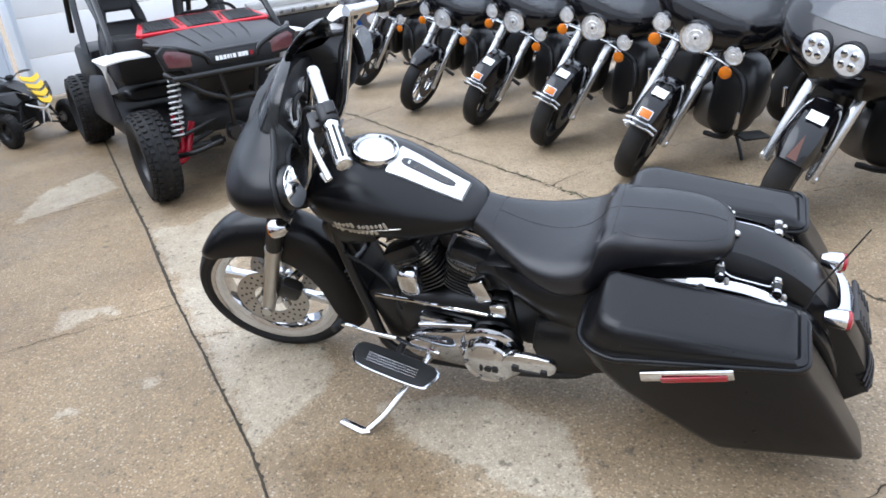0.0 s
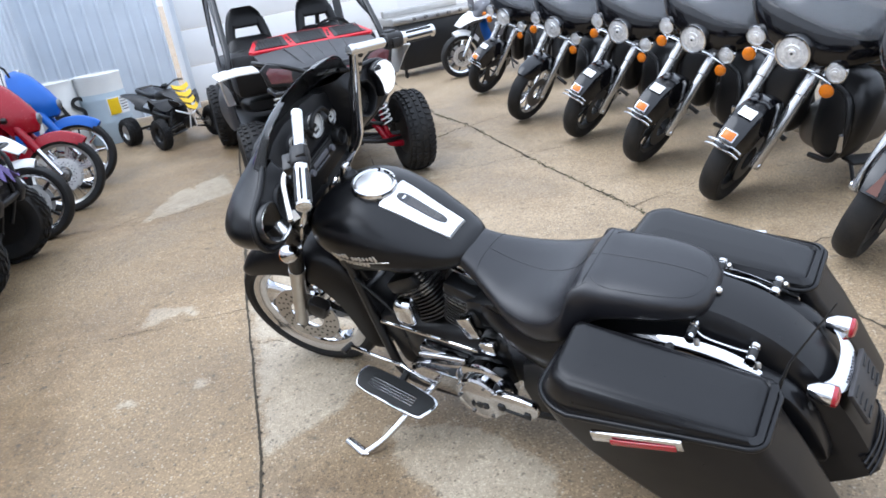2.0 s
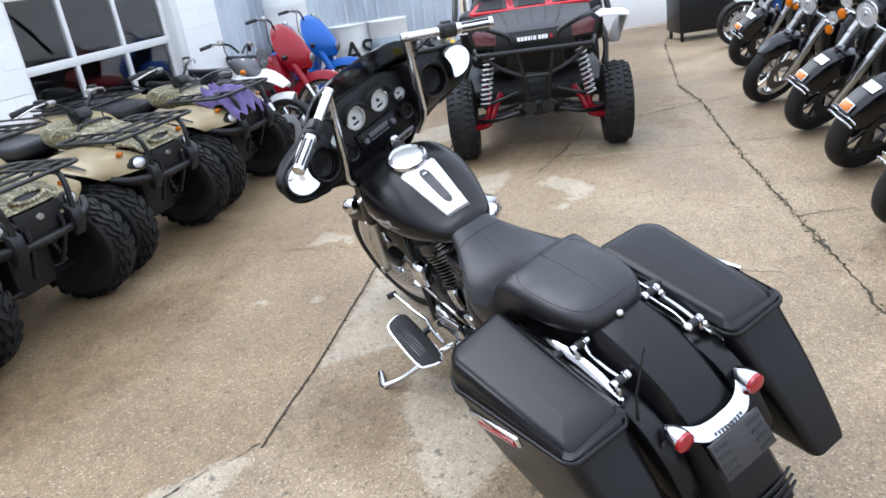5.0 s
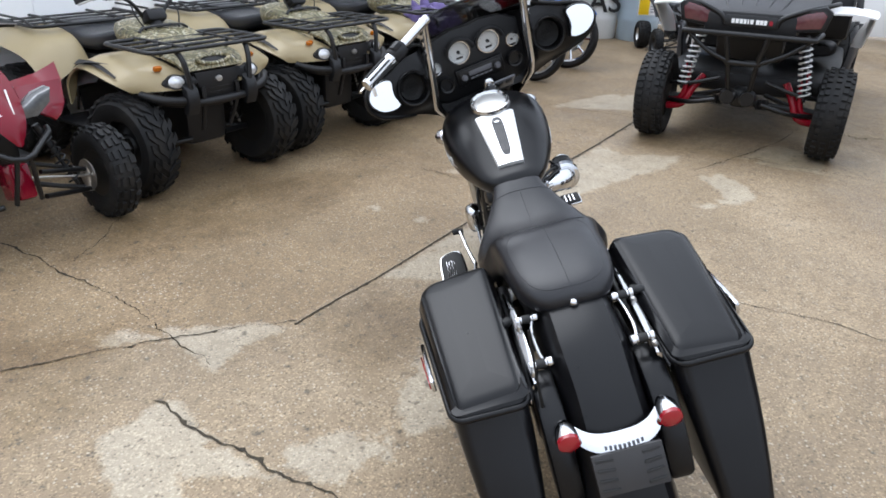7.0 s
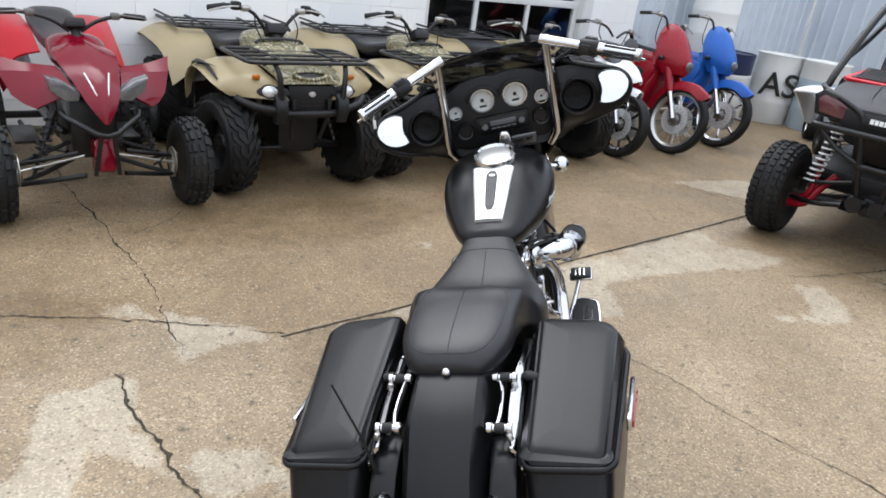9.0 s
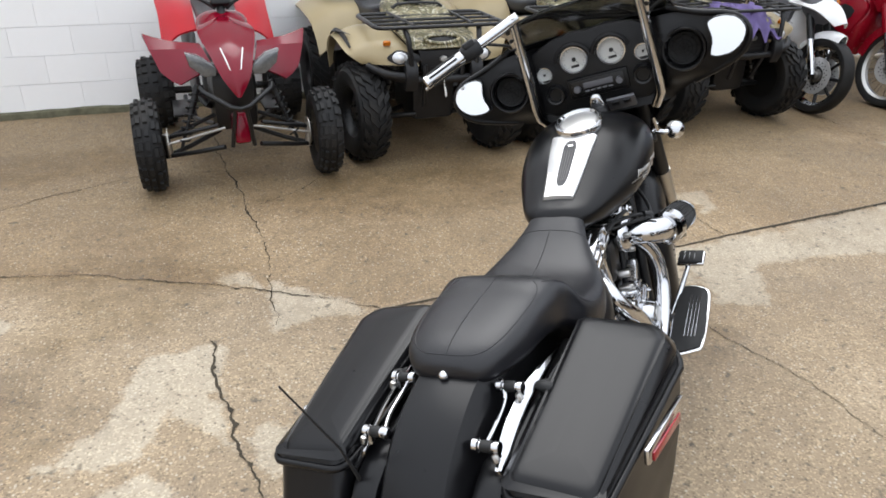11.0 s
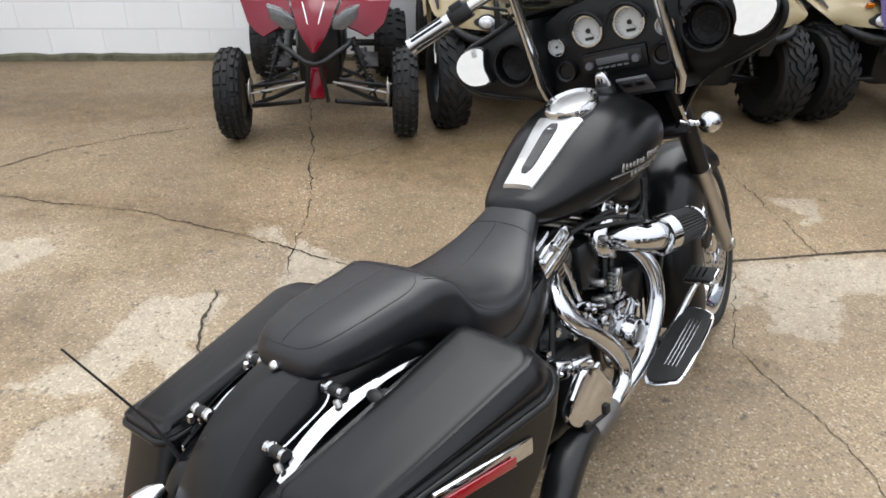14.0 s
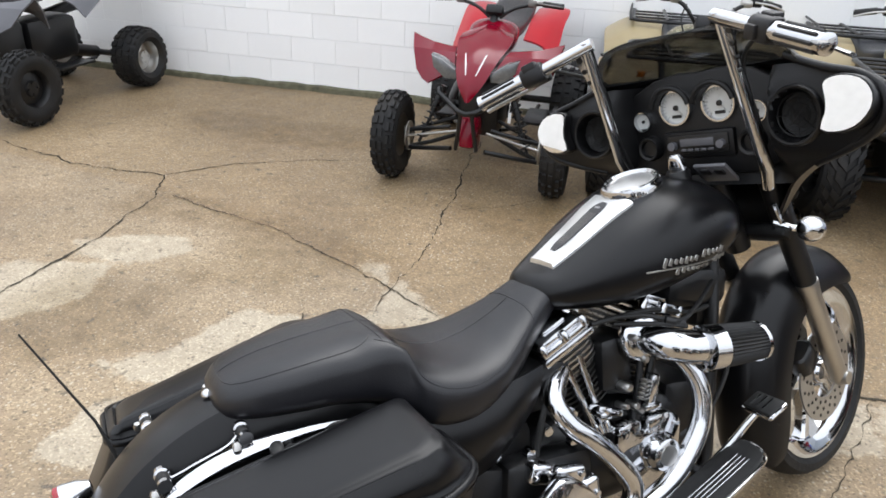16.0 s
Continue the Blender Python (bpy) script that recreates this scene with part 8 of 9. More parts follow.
# ---- tan utility quads in a row against the wall ----
def utility_quad(m, label):
    """Local origin under the front axle, x ahead."""
    o = thing("utility_quad", m, label, "quad bike", "tan camouflage quads")
    for x, w, r in ((0, 0.20, 0.315), (-1.24, 0.25, 0.315)):
        for s in (1, -1):
            mm = Matrix.Translation((x, s * 0.455, r)) @ Matrix.Rotation(radians(6 if x == 0 else 0), 4, "Z")
            ty = lug_tyre(o, r, w, 0.16, mm, 22, True, 0.013)
            part("wheel", steel_wheel(0.16, w, out=s), BLACKMETAL, ty, xf=mm)
    for s in (1, -1):
        sheet(o, "front_fender", [[(0.255, s * 0.15, 0.645), (0.225, s * 0.30, 0.655), (0.10, s * 0.47, 0.645)], [(0.215, s * 0.18, 0.75), (0.175, s * 0.33, 0.755), (0.08, s * 0.53, 0.70)], [(0.10, s * 0.22, 0.82), (0.06, s * 0.40, 0.82), (0.02, s * 0.56, 0.74)], [(-0.16, s * 0.24, 0.88), (-0.20, s * 0.42, 0.88), (-0.24, s * 0.58, 0.80)], [(-0.34, s * 0.24, 0.84), (-0.40, s * 0.42, 0.80), (-0.42, s * 0.57, 0.66)], [(-0.42, s * 0.26, 0.72), (-0.46, s * 0.42, 0.66), (-0.47, s * 0.55, 0.50)]], 0.014, TAN, "tan front fender")
        sheet(o, "wheel_arch", [[(-0.10, s * 0.50, 0.78), (-0.14, s * 0.54, 0.70)], [(-0.34, s * 0.52, 0.74), (-0.36, s * 0.54, 0.62)], [(-0.46, s * 0.50, 0.56), (-0.46, s * 0.52, 0.46)]], 0.012, PLASTIC)
        sheet(o, "rear_fender", [[(-0.78, s * 0.22, 0.66), (-0.74, s * 0.40, 0.62), (-0.72, s * 0.56, 0.52)], [(-0.92, s * 0.22, 0.86), (-0.90, s * 0.42, 0.85), (-0.88, s * 0.58, 0.74)], [(-1.16, s * 0.22, 0.93), (-1.18, s * 0.44, 0.93), (-1.18, s * 0.60, 0.82)], [(-1.46, s * 0.22, 0.92), (-1.50, s * 0.44, 0.90), (-1.50, s * 0.58, 0.80)], [(-1.56, s * 0.22, 0.82), (-1.58, s * 0.42, 0.80), (-1.58, s * 0.54, 0.72)]], 0.014, TAN, "tan rear fender")
        t = B()
        tube(t, [(-0.05, s * 0.50, 0.845), (-0.20, s * 0.555, 0.845), (-0.33, s * 0.56, 0.78)], [0.004, 0.016, 0.004], 8, 3, flat=0.3)
        part("fender_slot", t, PLASTIC, o)
        t = B()
        prism(t, [(0.105 * math.cos(a), 0.050 * math.sin(a)) for a in np.linspace(0, 2 * math.pi, 20, endpoint=False)], -0.05, 0.014, 0, 0.006)
        part("lamp_recess", t, PLASTIC, o, "black lamp surround", Matrix.Translation((0.222, s * 0.235, 0.708)) @ Matrix.Rotation(radians(s * 14), 4, "Z") @ Matrix.Rotation(radians(-12), 4, "Y"))
        c = V(0.226, s * 0.265, 0.715)
        t = B()
        lathe(t, [(0.05, -0.08), (0.058, -0.02), (0.056, 0.010), (0.046, 0.012)], c, (1, s * 0.25, 0.2), 22)
        h = part("headlamp", t, PLASTIC, o, "round headlamp")
        t = B()
        lathe(t, [(0, 0.03), (0.026, 0.026), (0.040, 0.018), (0.048, 0.010)], c, (1, s * 0.25, 0.2), 22)
        part("lens", t, LAMPGLASS, h)
        t = B()
        box(t, (0.155, s * 0.325, 0.815), (0.03, 0.045, 0.04), (0, 20, 0), 0.008)
        part("reflector", t, AMBER, o, "amber side reflector")
        arm(o, "suspension_arm", [(0.10, s * 0.12, 0.30), (0.0, s * 0.36, 0.27)], 0.018, BLACKMETAL)
        arm(o, "suspension_arm", [(-0.12, s * 0.12, 0.30), (0.0, s * 0.36, 0.27)], 0.018, BLACKMETAL)
        shock(o, (-0.03, s * 0.20, 0.66), (0.0, s * 0.32, 0.30), 0.036, BLACKMETAL, DULLMETAL, 7)
        t = B()
        tube(t, [(-0.49, s * 0.04, 1.06), (-0.47, s * 0.16, 1.20), (-0.53, s * 0.30, 1.235), (-0.61, s * 0.40, 1.21)], 0.012, 10, 4)
        hb = part("handlebar", t, BLACKMETAL, o)
        t = B()
        tube(t, [(-0.56, s * 0.33, 1.228), (-0.63, s * 0.43, 1.20)], 0.019, 12)
        part("grip", t, CLEANRUBBER, hb)
        t = B()
        box(t, (-0.52, s * 0.27, 1.235), (0.05, 0.07, 0.055), None, 0.012)
        part("control", t, PLASTIC, hb)
        t = B()
        tube(t, [(-0.49, s * 0.26, 1.235), (-0.50, s * 0.36, 1.225), (-0.56, s * 0.45, 1.19)], 0.006, 8, 3)
        box(t, (-0.49, s * 0.21, 1.225), (0.045, 0.07, 0.04), None, 0.01)
        part("lever", t, STEEL, hb)
        t = B()
        box(t, (-0.70, s * 0.33, 0.30), (0.50, 0.22, 0.03), None, 0.012)
        part("foot_well", t, PLASTIC, o)
    # front cowl, camouflage pod and bumper
    sheet(o, "front_cowl", [[(0.24, -0.20, 0.78), (0.27, 0, 0.79), (0.24, 0.20, 0.78)], [(0.16, -0.23, 0.86), (0.18, 0, 0.87), (0.16, 0.23, 0.86)], [(-0.10, -0.24, 0.90), (-0.10, 0, 0.91), (-0.10, 0.24, 0.90)]], 0.02, CAMO, "camouflage printed front cowl")
    # oval scoop in the cowl: flat black plate for its shaded hollow, rolled lip
    VM = Matrix.Translation((0.222, 0, 0.845)) @ Matrix.Rotation(radians(46), 4, "Y")
    oval = [(0.034 * math.cos(a), 0.105 * math.sin(a)) for a in np.linspace(0, 2 * math.pi, 24, endpoint=False)]
    t = B()
    prism(t, oval, 0.0, 0.006, 2)
    part("cowl_vent", t, DARKDIAL, o, xf=VM)
    part("vent_lip", tube(B(), [(1.08 * x, 1.05 * y, 0.004 + 0.012 * (y / 0.105) ** 2) for x, y in oval], 0.014, 8, 0, True), CAMO, o, xf=VM)
    shell(o, "pod", [(-0.64, 0, 0.96, 0.08, 0.05, 0.1, 2.6), (-0.56, 0, 0.98, 0.15, 0.08, 0.14, 2.6), (-0.40, 0, 0.97, 0.21, 0.09, 0.16, 2.7), (-0.20, 0, 0.94, 0.22, 0.06, 0.12, 2.7), (-0.02, 0, 0.90, 0.2, 0.03, 0.06, 2.6)], CAMO, "camouflage printed pod")
    t = B()
    box(t, (0.12, 0, 0.68), (0.20, 0.28, 0.22), (0, -10, 0), 0.03)
    box(t, (-0.10, 0, 0.45), (0.42, 0.30, 0.40), None, 0.05)
    box(t, (-0.72, 0, 0.50), (0.70, 0.36, 0.50), None, 0.06)
    box(t, (-1.30, 0, 0.62), (0.50, 0.36, 0.34), None, 0.05)
    part("chassis", t, PLASTIC, o)
    t = B()
    lathe(t, [(0, 0.012), (0.022, 0.01), (0.026, 0)], (0.262, 0, 0.70), (1, 0, 0.1), 18)
    part("round_badge", t, STEEL, o)
    t = B()
    prism(t, [(-0.16, 0.77), (0.16, 0.77), (0.13, 0.60), (0.05, 0.52), (-0.05, 0.52), (-0.13, 0.60)], 0.235, 0.262, 0, 0.012)
    for i in range(3):
        box(t, (0.264, 0, 0.575 + 0.03 * i), (0.006, 0.16, 0.008), None, 0.002)
    part("grille", t, PLASTIC, o)
    t = B()
    tube(t, [(0.10, -0.40, 0.62), (0.20, -0.33, 0.58), (0.27, -0.16, 0.56), (0.27, 0.16, 0.56), (0.20, 0.33, 0.58), (0.10, 0.40, 0.62)], 0.024, 12, 4)
    for s in (1, -1):
        tube(t, [(0.27, s * 0.12, 0.66), (0.27, s * 0.12, 0.56), (0.20, s * 0.10, 0.38)], 0.020, 10, 3, flat=0.7)
        tube(t, [(0.08, s * 0.42, 0.68), (0.16, s * 0.38, 0.62), (0.22, s * 0.31, 0.58)], 0.03, 10, 3, flat=0.6)
    part("front_bumper", t, PLASTIC, o, "black front bumper")

    def rack(x0, x1, z, w, nm, bars=3, rb=0.0125):
        t = B()
        loop = []
        for cx, cy, a0 in ((x0 - 0.06, w - 0.06, 0), (x1 + 0.06, w - 0.06, 90), (x1 + 0.06, 0.06 - w, 180), (x0 - 0.06, 0.06 - w, 270)):
            loop += [(cx + 0.06 * math.cos(radians(a0 + g)), cy + 0.06 * math.sin(radians(a0 + g)), z) for g in (0, 30, 60, 90)]
        tube(t, loop, 0.0165, 10, 0, True)
        r_ = part(nm, t, BLACKMETAL, o, "black tubular load rack")
        for i in range(bars):
            x = x0 + (x1 - x0) * (i + 1) / (bars + 1)
            part("rack_bar", tube(B(), [(x, -w, z + 0.002), (x, w, z + 0.002)], rb, 8), BLACKMETAL, r_)
        for s in (1, -1):
            part("rack_bar", tube(B(), [(x0, s * w * 0.45, z + 0.012), (x1, s * w * 0.5, z + 0.012)], 0.0125, 8), BLACKMETAL, r_)
            part("rack_leg", tube(B(), [(x0 * 0.6 + x1 * 0.4, s * w * 0.6, z), (x0 * 0.6 + x1 * 0.4, s * w * 0.55, z - 0.09)], 0.011, 8), BLACKMETAL, r_)
        return r_

    fr = rack(0.25, -0.24, 0.955, 0.41, "front_rack")
    part("rack_hoop", tube(B(), [(-0.23, -0.15, 0.955), (-0.25, -0.14, 1.03), (-0.25, 0.14, 1.03), (-0.23, 0.15, 0.955)], 0.012, 8, 3), BLACKMETAL, fr)
    for s in (1, -1):
        part("rack_strut", tube(B(), [(0.22, s * 0.24, 0.95), (0.27, s * 0.225, 0.86), (0.285, s * 0.21, 0.66)], 0.017, 8, 3), BLACKMETAL, fr)
        t = B()
        prism(t, [(0.255, 0.70), (0.30, 0.66), (0.315, 0.57), (0.285, 0.50), (0.245, 0.50), (0.245, 0.60)], s * 0.17, s * 0.250, 1, 0.012)
        part("bumper_plate", t, PLASTIC, o, "black bumper plate")
        # dark printed flash along the fender's shoulder
        sheet(o, "fender_flash", [[(0.06, s * 0.525, 0.775), (0.06, s * 0.535, 0.765)], [(-0.12, s * 0.525, 0.852), (-0.13, s * 0.550, 0.832)], [(-0.30, s * 0.535, 0.845), (-0.31, s * 0.565, 0.812)]], 0.004, PLASTIC, "dark printed flash", 3)
        sheet(o, "inner_fender", [[(0.16, s * 0.20, 0.66), (0.10, s * 0.34, 0.66), (0.03, s * 0.48, 0.63)], [(-0.04, s * 0.22, 0.76), (-0.08, s * 0.36, 0.76), (-0.12, s * 0.52, 0.72)], [(-0.30, s * 0.22, 0.74), (-0.34, s * 0.36, 0.72), (-0.37, s * 0.52, 0.62)], [(-0.40, s * 0.22, 0.50), (-0.42, s * 0.36, 0.48), (-0.43, s * 0.50, 0.46)]], 0.01, PLASTIC, "black inner fender", 3)
        arm(o, "bumper_wing", [(0.28, s * 0.20, 0.58), (0.22, s * 0.36, 0.60), (0.13, s * 0.44, 0.64)], 0.026, PLASTIC, 3)
    rr = rack(-1.02, -1.60, 0.965, 0.42, "rear_rack", 3, 0.010)
    part("rack_rail", tube(B(), [(-1.02, -0.43, 0.965), (-1.12, -0.44, 1.02), (-1.6, -0.44, 1.02), (-1.62, 0.44, 1.02), (-1.12, 0.44, 1.02), (-1.02, 0.43, 0.965)], 0.011, 10), BLACKMETAL, rr)
    shell(o, "seat", [(-0.54, 0, 0.96, 0.08, 0.03, 0.06, 2.6), (-0.64, 0, 0.91, 0.17, 0.05, 0.10, 3.0), (-0.82, 0, 0.87, 0.21, 0.05, 0.12, 3.2), (-1.04, 0, 0.89, 0.22, 0.06, 0.12, 3.2), (-1.22, 0, 0.92, 0.20, 0.06, 0.10, 3.0), (-1.29, 0, 0.92, 0.13, 0.03, 0.05, 2.6)], GREYVINYL, "dark grey vinyl saddle")
    t = B()
    box(t, (-0.46, 0, 1.10), (0.10, 0.15, 0.08), (0, -30, 0), 0.025)
    tube(t, [(-0.40, 0, 0.96), (-0.48, 0, 1.09)], 0.05, 12)
    part("instrument_pod", t, PLASTIC, o)
    for s in (1, -1):
        arm(o, "control_cable", [(-0.49, s * 0.14, 1.20), (-0.42, s * 0.16, 1.12), (-0.36, s * 0.10, 0.99)], 0.005, CLEANRUBBER, 4)
    return o


QUADTAN = "tan and camouflage utility quad with black tubular racks"
q = utility_quad(pose(0.41, 2.78, 0, 0, 0, 270), QUADTAN)
# low racks, saddle and bars
for ob in q.children_recursive:
    bars = ob.name.split(".")[0] in ("handlebar", "grip", "control", "lever", "instrument_pod", "control_cable")
    for v in ob.data.vertices:
        if bars:
            v.co.x, v.co.y, v.co.z = v.co.x + 0.13, v.co.y * 0.92, v.co.z - 0.125
        elif v.co.z > 0.62:
            v.co.z = 0.62 + (v.co.z - 0.62) * 0.74
copy_thing(q, pose(1.61, 2.82, 0, 0, 0, 270))
copy_thing(q, pose(2.82, 2.84, 0, 0, 0, 270))


# ---- sport quads ----
def sport_quad(m, label, main, tail, scale=1.0, lamp=True, flank=None):
    o = thing("sport_quad", m @ Matrix.Diagonal((scale, scale, scale, 1)), label, "quad bike")
    for x, w, r, y in ((0, 0.15, 0.265, 0.50), (-1.25, 0.24, 0.25, 0.44)):
        for s in (1, -1):
            mm = Matrix.Translation((x, s * y, r))
            ty = lug_tyre(o, r, w, 0.13, mm, 21, False, 0.013)
            part("wheel", steel_wheel(0.13, w, out=s, holes=4), BLACKMETAL if x == 0 else STEEL, ty, xf=mm)
    for s in (1, -1):
        for dx in (0.16, -0.16):
            arm(o, "lower_arm", [(dx, s * 0.10, 0.27), (dx * 0.4, s * 0.28, 0.22), (0.0, s * 0.42, 0.19)], 0.014, BLACKMETAL)
        arm(o, "upper_arm", [(0.10, s * 0.12, 0.38), (0.0, s * 0.40, 0.30)], 0.012, BLACKMETAL)
        arm(o, "upper_arm", [(-0.12, s * 0.12, 0.38), (0.0, s * 0.40, 0.30)], 0.012, BLACKMETAL)
        arm(o, "tie_rod", [(0.03, s * 0.08, 0.34), (0.03, s * 0.41, 0.27)], 0.008, STEEL)
        shock(o, (-0.04, s * 0.20, 0.58), (0.02, s * 0.33, 0.24), 0.032, BLACKMETAL, BLACKMETAL, 8)
        arm(o, "spindle", [(0, s * 0.40, 0.18), (0, s * 0.41, 0.32)], 0.022, STEEL)
        t, dots = brake_disc((0, s * 0.40, 0.27), 0.085, (0, 1, 0), 1)
        dots.free()
        part("brake_disc", t, DISC, o)
        # front fender blade
        sheet(o, "front_fender", [[(0.10, s * 0.10, 0.69), (0.07, s * 0.19, 0.665), (0.02, s * 0.29, 0.60)], [(0.02, s * 0.13, 0.745), (-0.05, s * 0.27, 0.715), (-0.07, s * 0.385, 0.655)], [(-0.14, s * 0.16, 0.79), (-0.20, s * 0.32, 0.80), (-0.25, s * 0.455, 0.835)], [(-0.34, s * 0.17, 0.72), (-0.38, s * 0.30, 0.70), (-0.40, s * 0.39, 0.60)]], 0.012, flank or main, "pointed front fender", 2, 14)
        t = B()
        prism(t, [(s * 0.085, 0.70), (s * 0.10, 0.655), (s * 0.165, 0.655), (s * 0.235, 0.715), (s * 0.25, 0.785), (s * 0.18, 0.765)], 0.02, 0.115, 0, 0.016)
        if lamp:
            part("headlamp", t, SLANTLENS, o, "slanted clear headlamp")
        else:
            part("nose_panel", t, PLASTIC, o)
        sheet(o, "rear_fender", [[(-0.75, s * 0.14, 0.76), (-0.78, s * 0.26, 0.72), (-0.80, s * 0.36, 0.62)], [(-1.05, s * 0.14, 0.84), (-1.08, s * 0.27, 0.84), (-1.10, s * 0.36, 0.79)], [(-1.32, s * 0.14, 0.86), (-1.36, s * 0.28, 0.885), (-1.38, s * 0.37, 0.87)], [(-1.50, s * 0.14, 0.86), (-1.52, s * 0.24, 0.875), (-1.52, s * 0.31, 0.87)]], 0.012, tail, "upswept rear fender")
        t = B()
        tube(t, [(-0.42, s * 0.03, 0.93), (-0.43, s * 0.12, 0.99), (-0.46, s * 0.26, 1.02), (-0.50, s * 0.38, 1.01)], 0.011, 10, 4)
        hb = part("handlebar", t, BLACKMETAL, o)
        t = B()
        tube(t, [(-0.47, s * 0.28, 1.02), (-0.51, s * 0.40, 1.008)], 0.017, 12)
        part("grip", t, CLEANRUBBER, hb)
        t = B()
        tube(t, [(-0.43, s * 0.23, 1.03), (-0.42, s * 0.30, 1.025), (-0.46, s * 0.40, 1.01)], 0.005, 8, 3)
        box(t, (-0.44, s * 0.22, 1.02), (0.04, 0.05, 0.04), None, 0.01)
        part("lever", t, DULLMETAL, hb)
        t = B()
        tube(t, [(-0.2, s * 0.12, 0.30), (-0.5, s * 0.24, 0.27), (-0.95, s * 0.26, 0.28)], 0.014, 10, 3)
        box(t, (-0.66, s * 0.28, 0.28), (0.36, 0.14, 0.02), None, 0.006)
        part("nerf_bar", t, BLACKMETAL, o)
    # nose, tank cover, seat, frame
    sheet(o, "nose_cowl", [[(0.245, -0.012, 0.57), (0.255, 0, 0.57), (0.245, 0.012, 0.57)], [(0.18, -0.075, 0.66), (0.21, 0, 0.685), (0.18, 0.075, 0.66)], [(0.05, -0.115, 0.75), (0.07, 0, 0.79), (0.05, 0.115, 0.75)], [(-0.20, -0.16, 0.84), (-0.20, 0, 0.88), (-0.20, 0.16, 0.84)], [(-0.38, -0.12, 0.86), (-0.38, 0, 0.91), (-0.38, 0.12, 0.86)]], 0.014, main, "pointed nose cowl")
    t = B()
    for s in (1, -1):
        strip(t, [[V(0.222 - 0.040 * i, s * (0.016 + 0.011 * i) + w, 0.668 + 0.031 * i + 0.006) for i in range(1, 5)] for w in (-0.0035, 0.0035)])
    thick(t, 0.003)
    part("nose_graphic", t, PAPER if lamp else YELLOW, o, "pale graphic stripes")
    if not lamp:
        for i in range(4):
            x = 0.36 - 0.075 * i
            sheet(o, "nose_slat", [[(x, -0.095 - 0.016 * i, 0.635 + 0.105 * i), (x + 0.05, 0, 0.585 + 0.105 * i), (x, 0.095 + 0.016 * i, 0.635 + 0.105 * i)], [(x - 0.05, -0.10 - 0.016 * i, 0.70 + 0.105 * i), (x, 0, 0.655 + 0.105 * i), (x - 0.05, 0.10 + 0.016 * i, 0.70 + 0.105 * i)]], 0.02, YELLOW, "yellow louvred nose slat", 2)
    shell(o, "tank_cover", [(-0.72, 0, 0.80, 0.09, 0.03, 0.08, 2.5), (-0.60, 0, 0.83, 0.13, 0.06, 0.12, 2.5), (-0.42, 0, 0.84, 0.15, 0.08, 0.14, 2.5), (-0.28, 0, 0.82, 0.12, 0.06, 0.1, 2.5)], main)
    shell(o, "seat", [(-0.56, 0, 0.84, 0.07, 0.03, 0.06, 2.6), (-0.70, 0, 0.82, 0.11, 0.04, 0.08, 2.8), (-0.95, 0, 0.83, 0.13, 0.05, 0.08, 2.8), (-1.25, 0, 0.90, 0.14, 0.05, 0.07, 2.8), (-1.34, 0, 0.91, 0.08, 0.02, 0.03, 2.5)], VINYL, "dark grey saddle")
    t = B()
    tube(t, [(0.11, -0.19, 0.60), (0.15, -0.18, 0.585), (0.24, -0.05, 0.515), (0.252, 0, 0.505), (0.24, 0.05, 0.515), (0.15, 0.18, 0.585), (0.11, 0.19, 0.60)], 0.015, 10)
    tube(t, [(0.245, 0.03, 0.51), (0.20, 0.06, 0.28)], 0.012, 8)
    tube(t, [(0.245, -0.03, 0.51), (0.20, -0.06, 0.28)], 0.012, 8)
    part("front_bumper", t, BLACKMETAL if lamp else WHITE, o, "tubular front bumper")
    t = B()
    box(t, (0.10, 0, 0.36), (0.20, 0.09, 0.18), (0, -15, 0), 0.02)
    part("front_frame", t, MAROON if main is MAROON else BLACKMETAL, o)
    t = B()
    box(t, (-0.25, 0, 0.46), (0.36, 0.26, 0.36), None, 0.05)
    box(t, (-0.70, 0, 0.45), (0.50, 0.28, 0.34), None, 0.06)
    tube(t, [(-0.3, -0.12, 0.4), (-0.1, -0.16, 0.45), (-0.4, -0.20, 0.5), (-1.3, -0.18, 0.62)], [0.02, 0.02, 0.03, 0.05], 12, 3)
    part("engine", t, BLACKMETAL, o)
    t = B()
    box(t, (-0.42, 0, 0.97), (0.08, 0.11, 0.06), (0, -30, 0), 0.02)
    tube(t, [(-0.30, 0, 0.80), (-0.44, 0, 0.96)], 0.025, 10)
    part("instrument_pod", t, PLASTIC, o)
    arm(o, "swing_arm", [(-0.80, 0, 0.36), (-1.25, 0, 0.25)], 0.05, BLACKMETAL)
    arm(o, "rear_axle", [(-1.25, -0.36, 0.25), (-1.25, 0.36, 0.25)], 0.025, BLACKMETAL)
    return o


sport_quad(pose(-0.82, 2.62, 0, 0, 0, 270), "dark red and bright red sport quad with knobby tyres", MAROON, ORANGERED)
sport_quad(pose(-4.48, 2.66, 0, 0, 0, 268), "black and grey sport quad with wide knobby tyres", GREYPLASTIC, GREYPLASTIC, 1.0)
sport_quad(pose(6.80, 1.97, 0, 0, 0, 217), "small black youth quad with a yellow nose and white bumper", PLASTIC, PLASTIC, 0.70, False, PLASTIC)


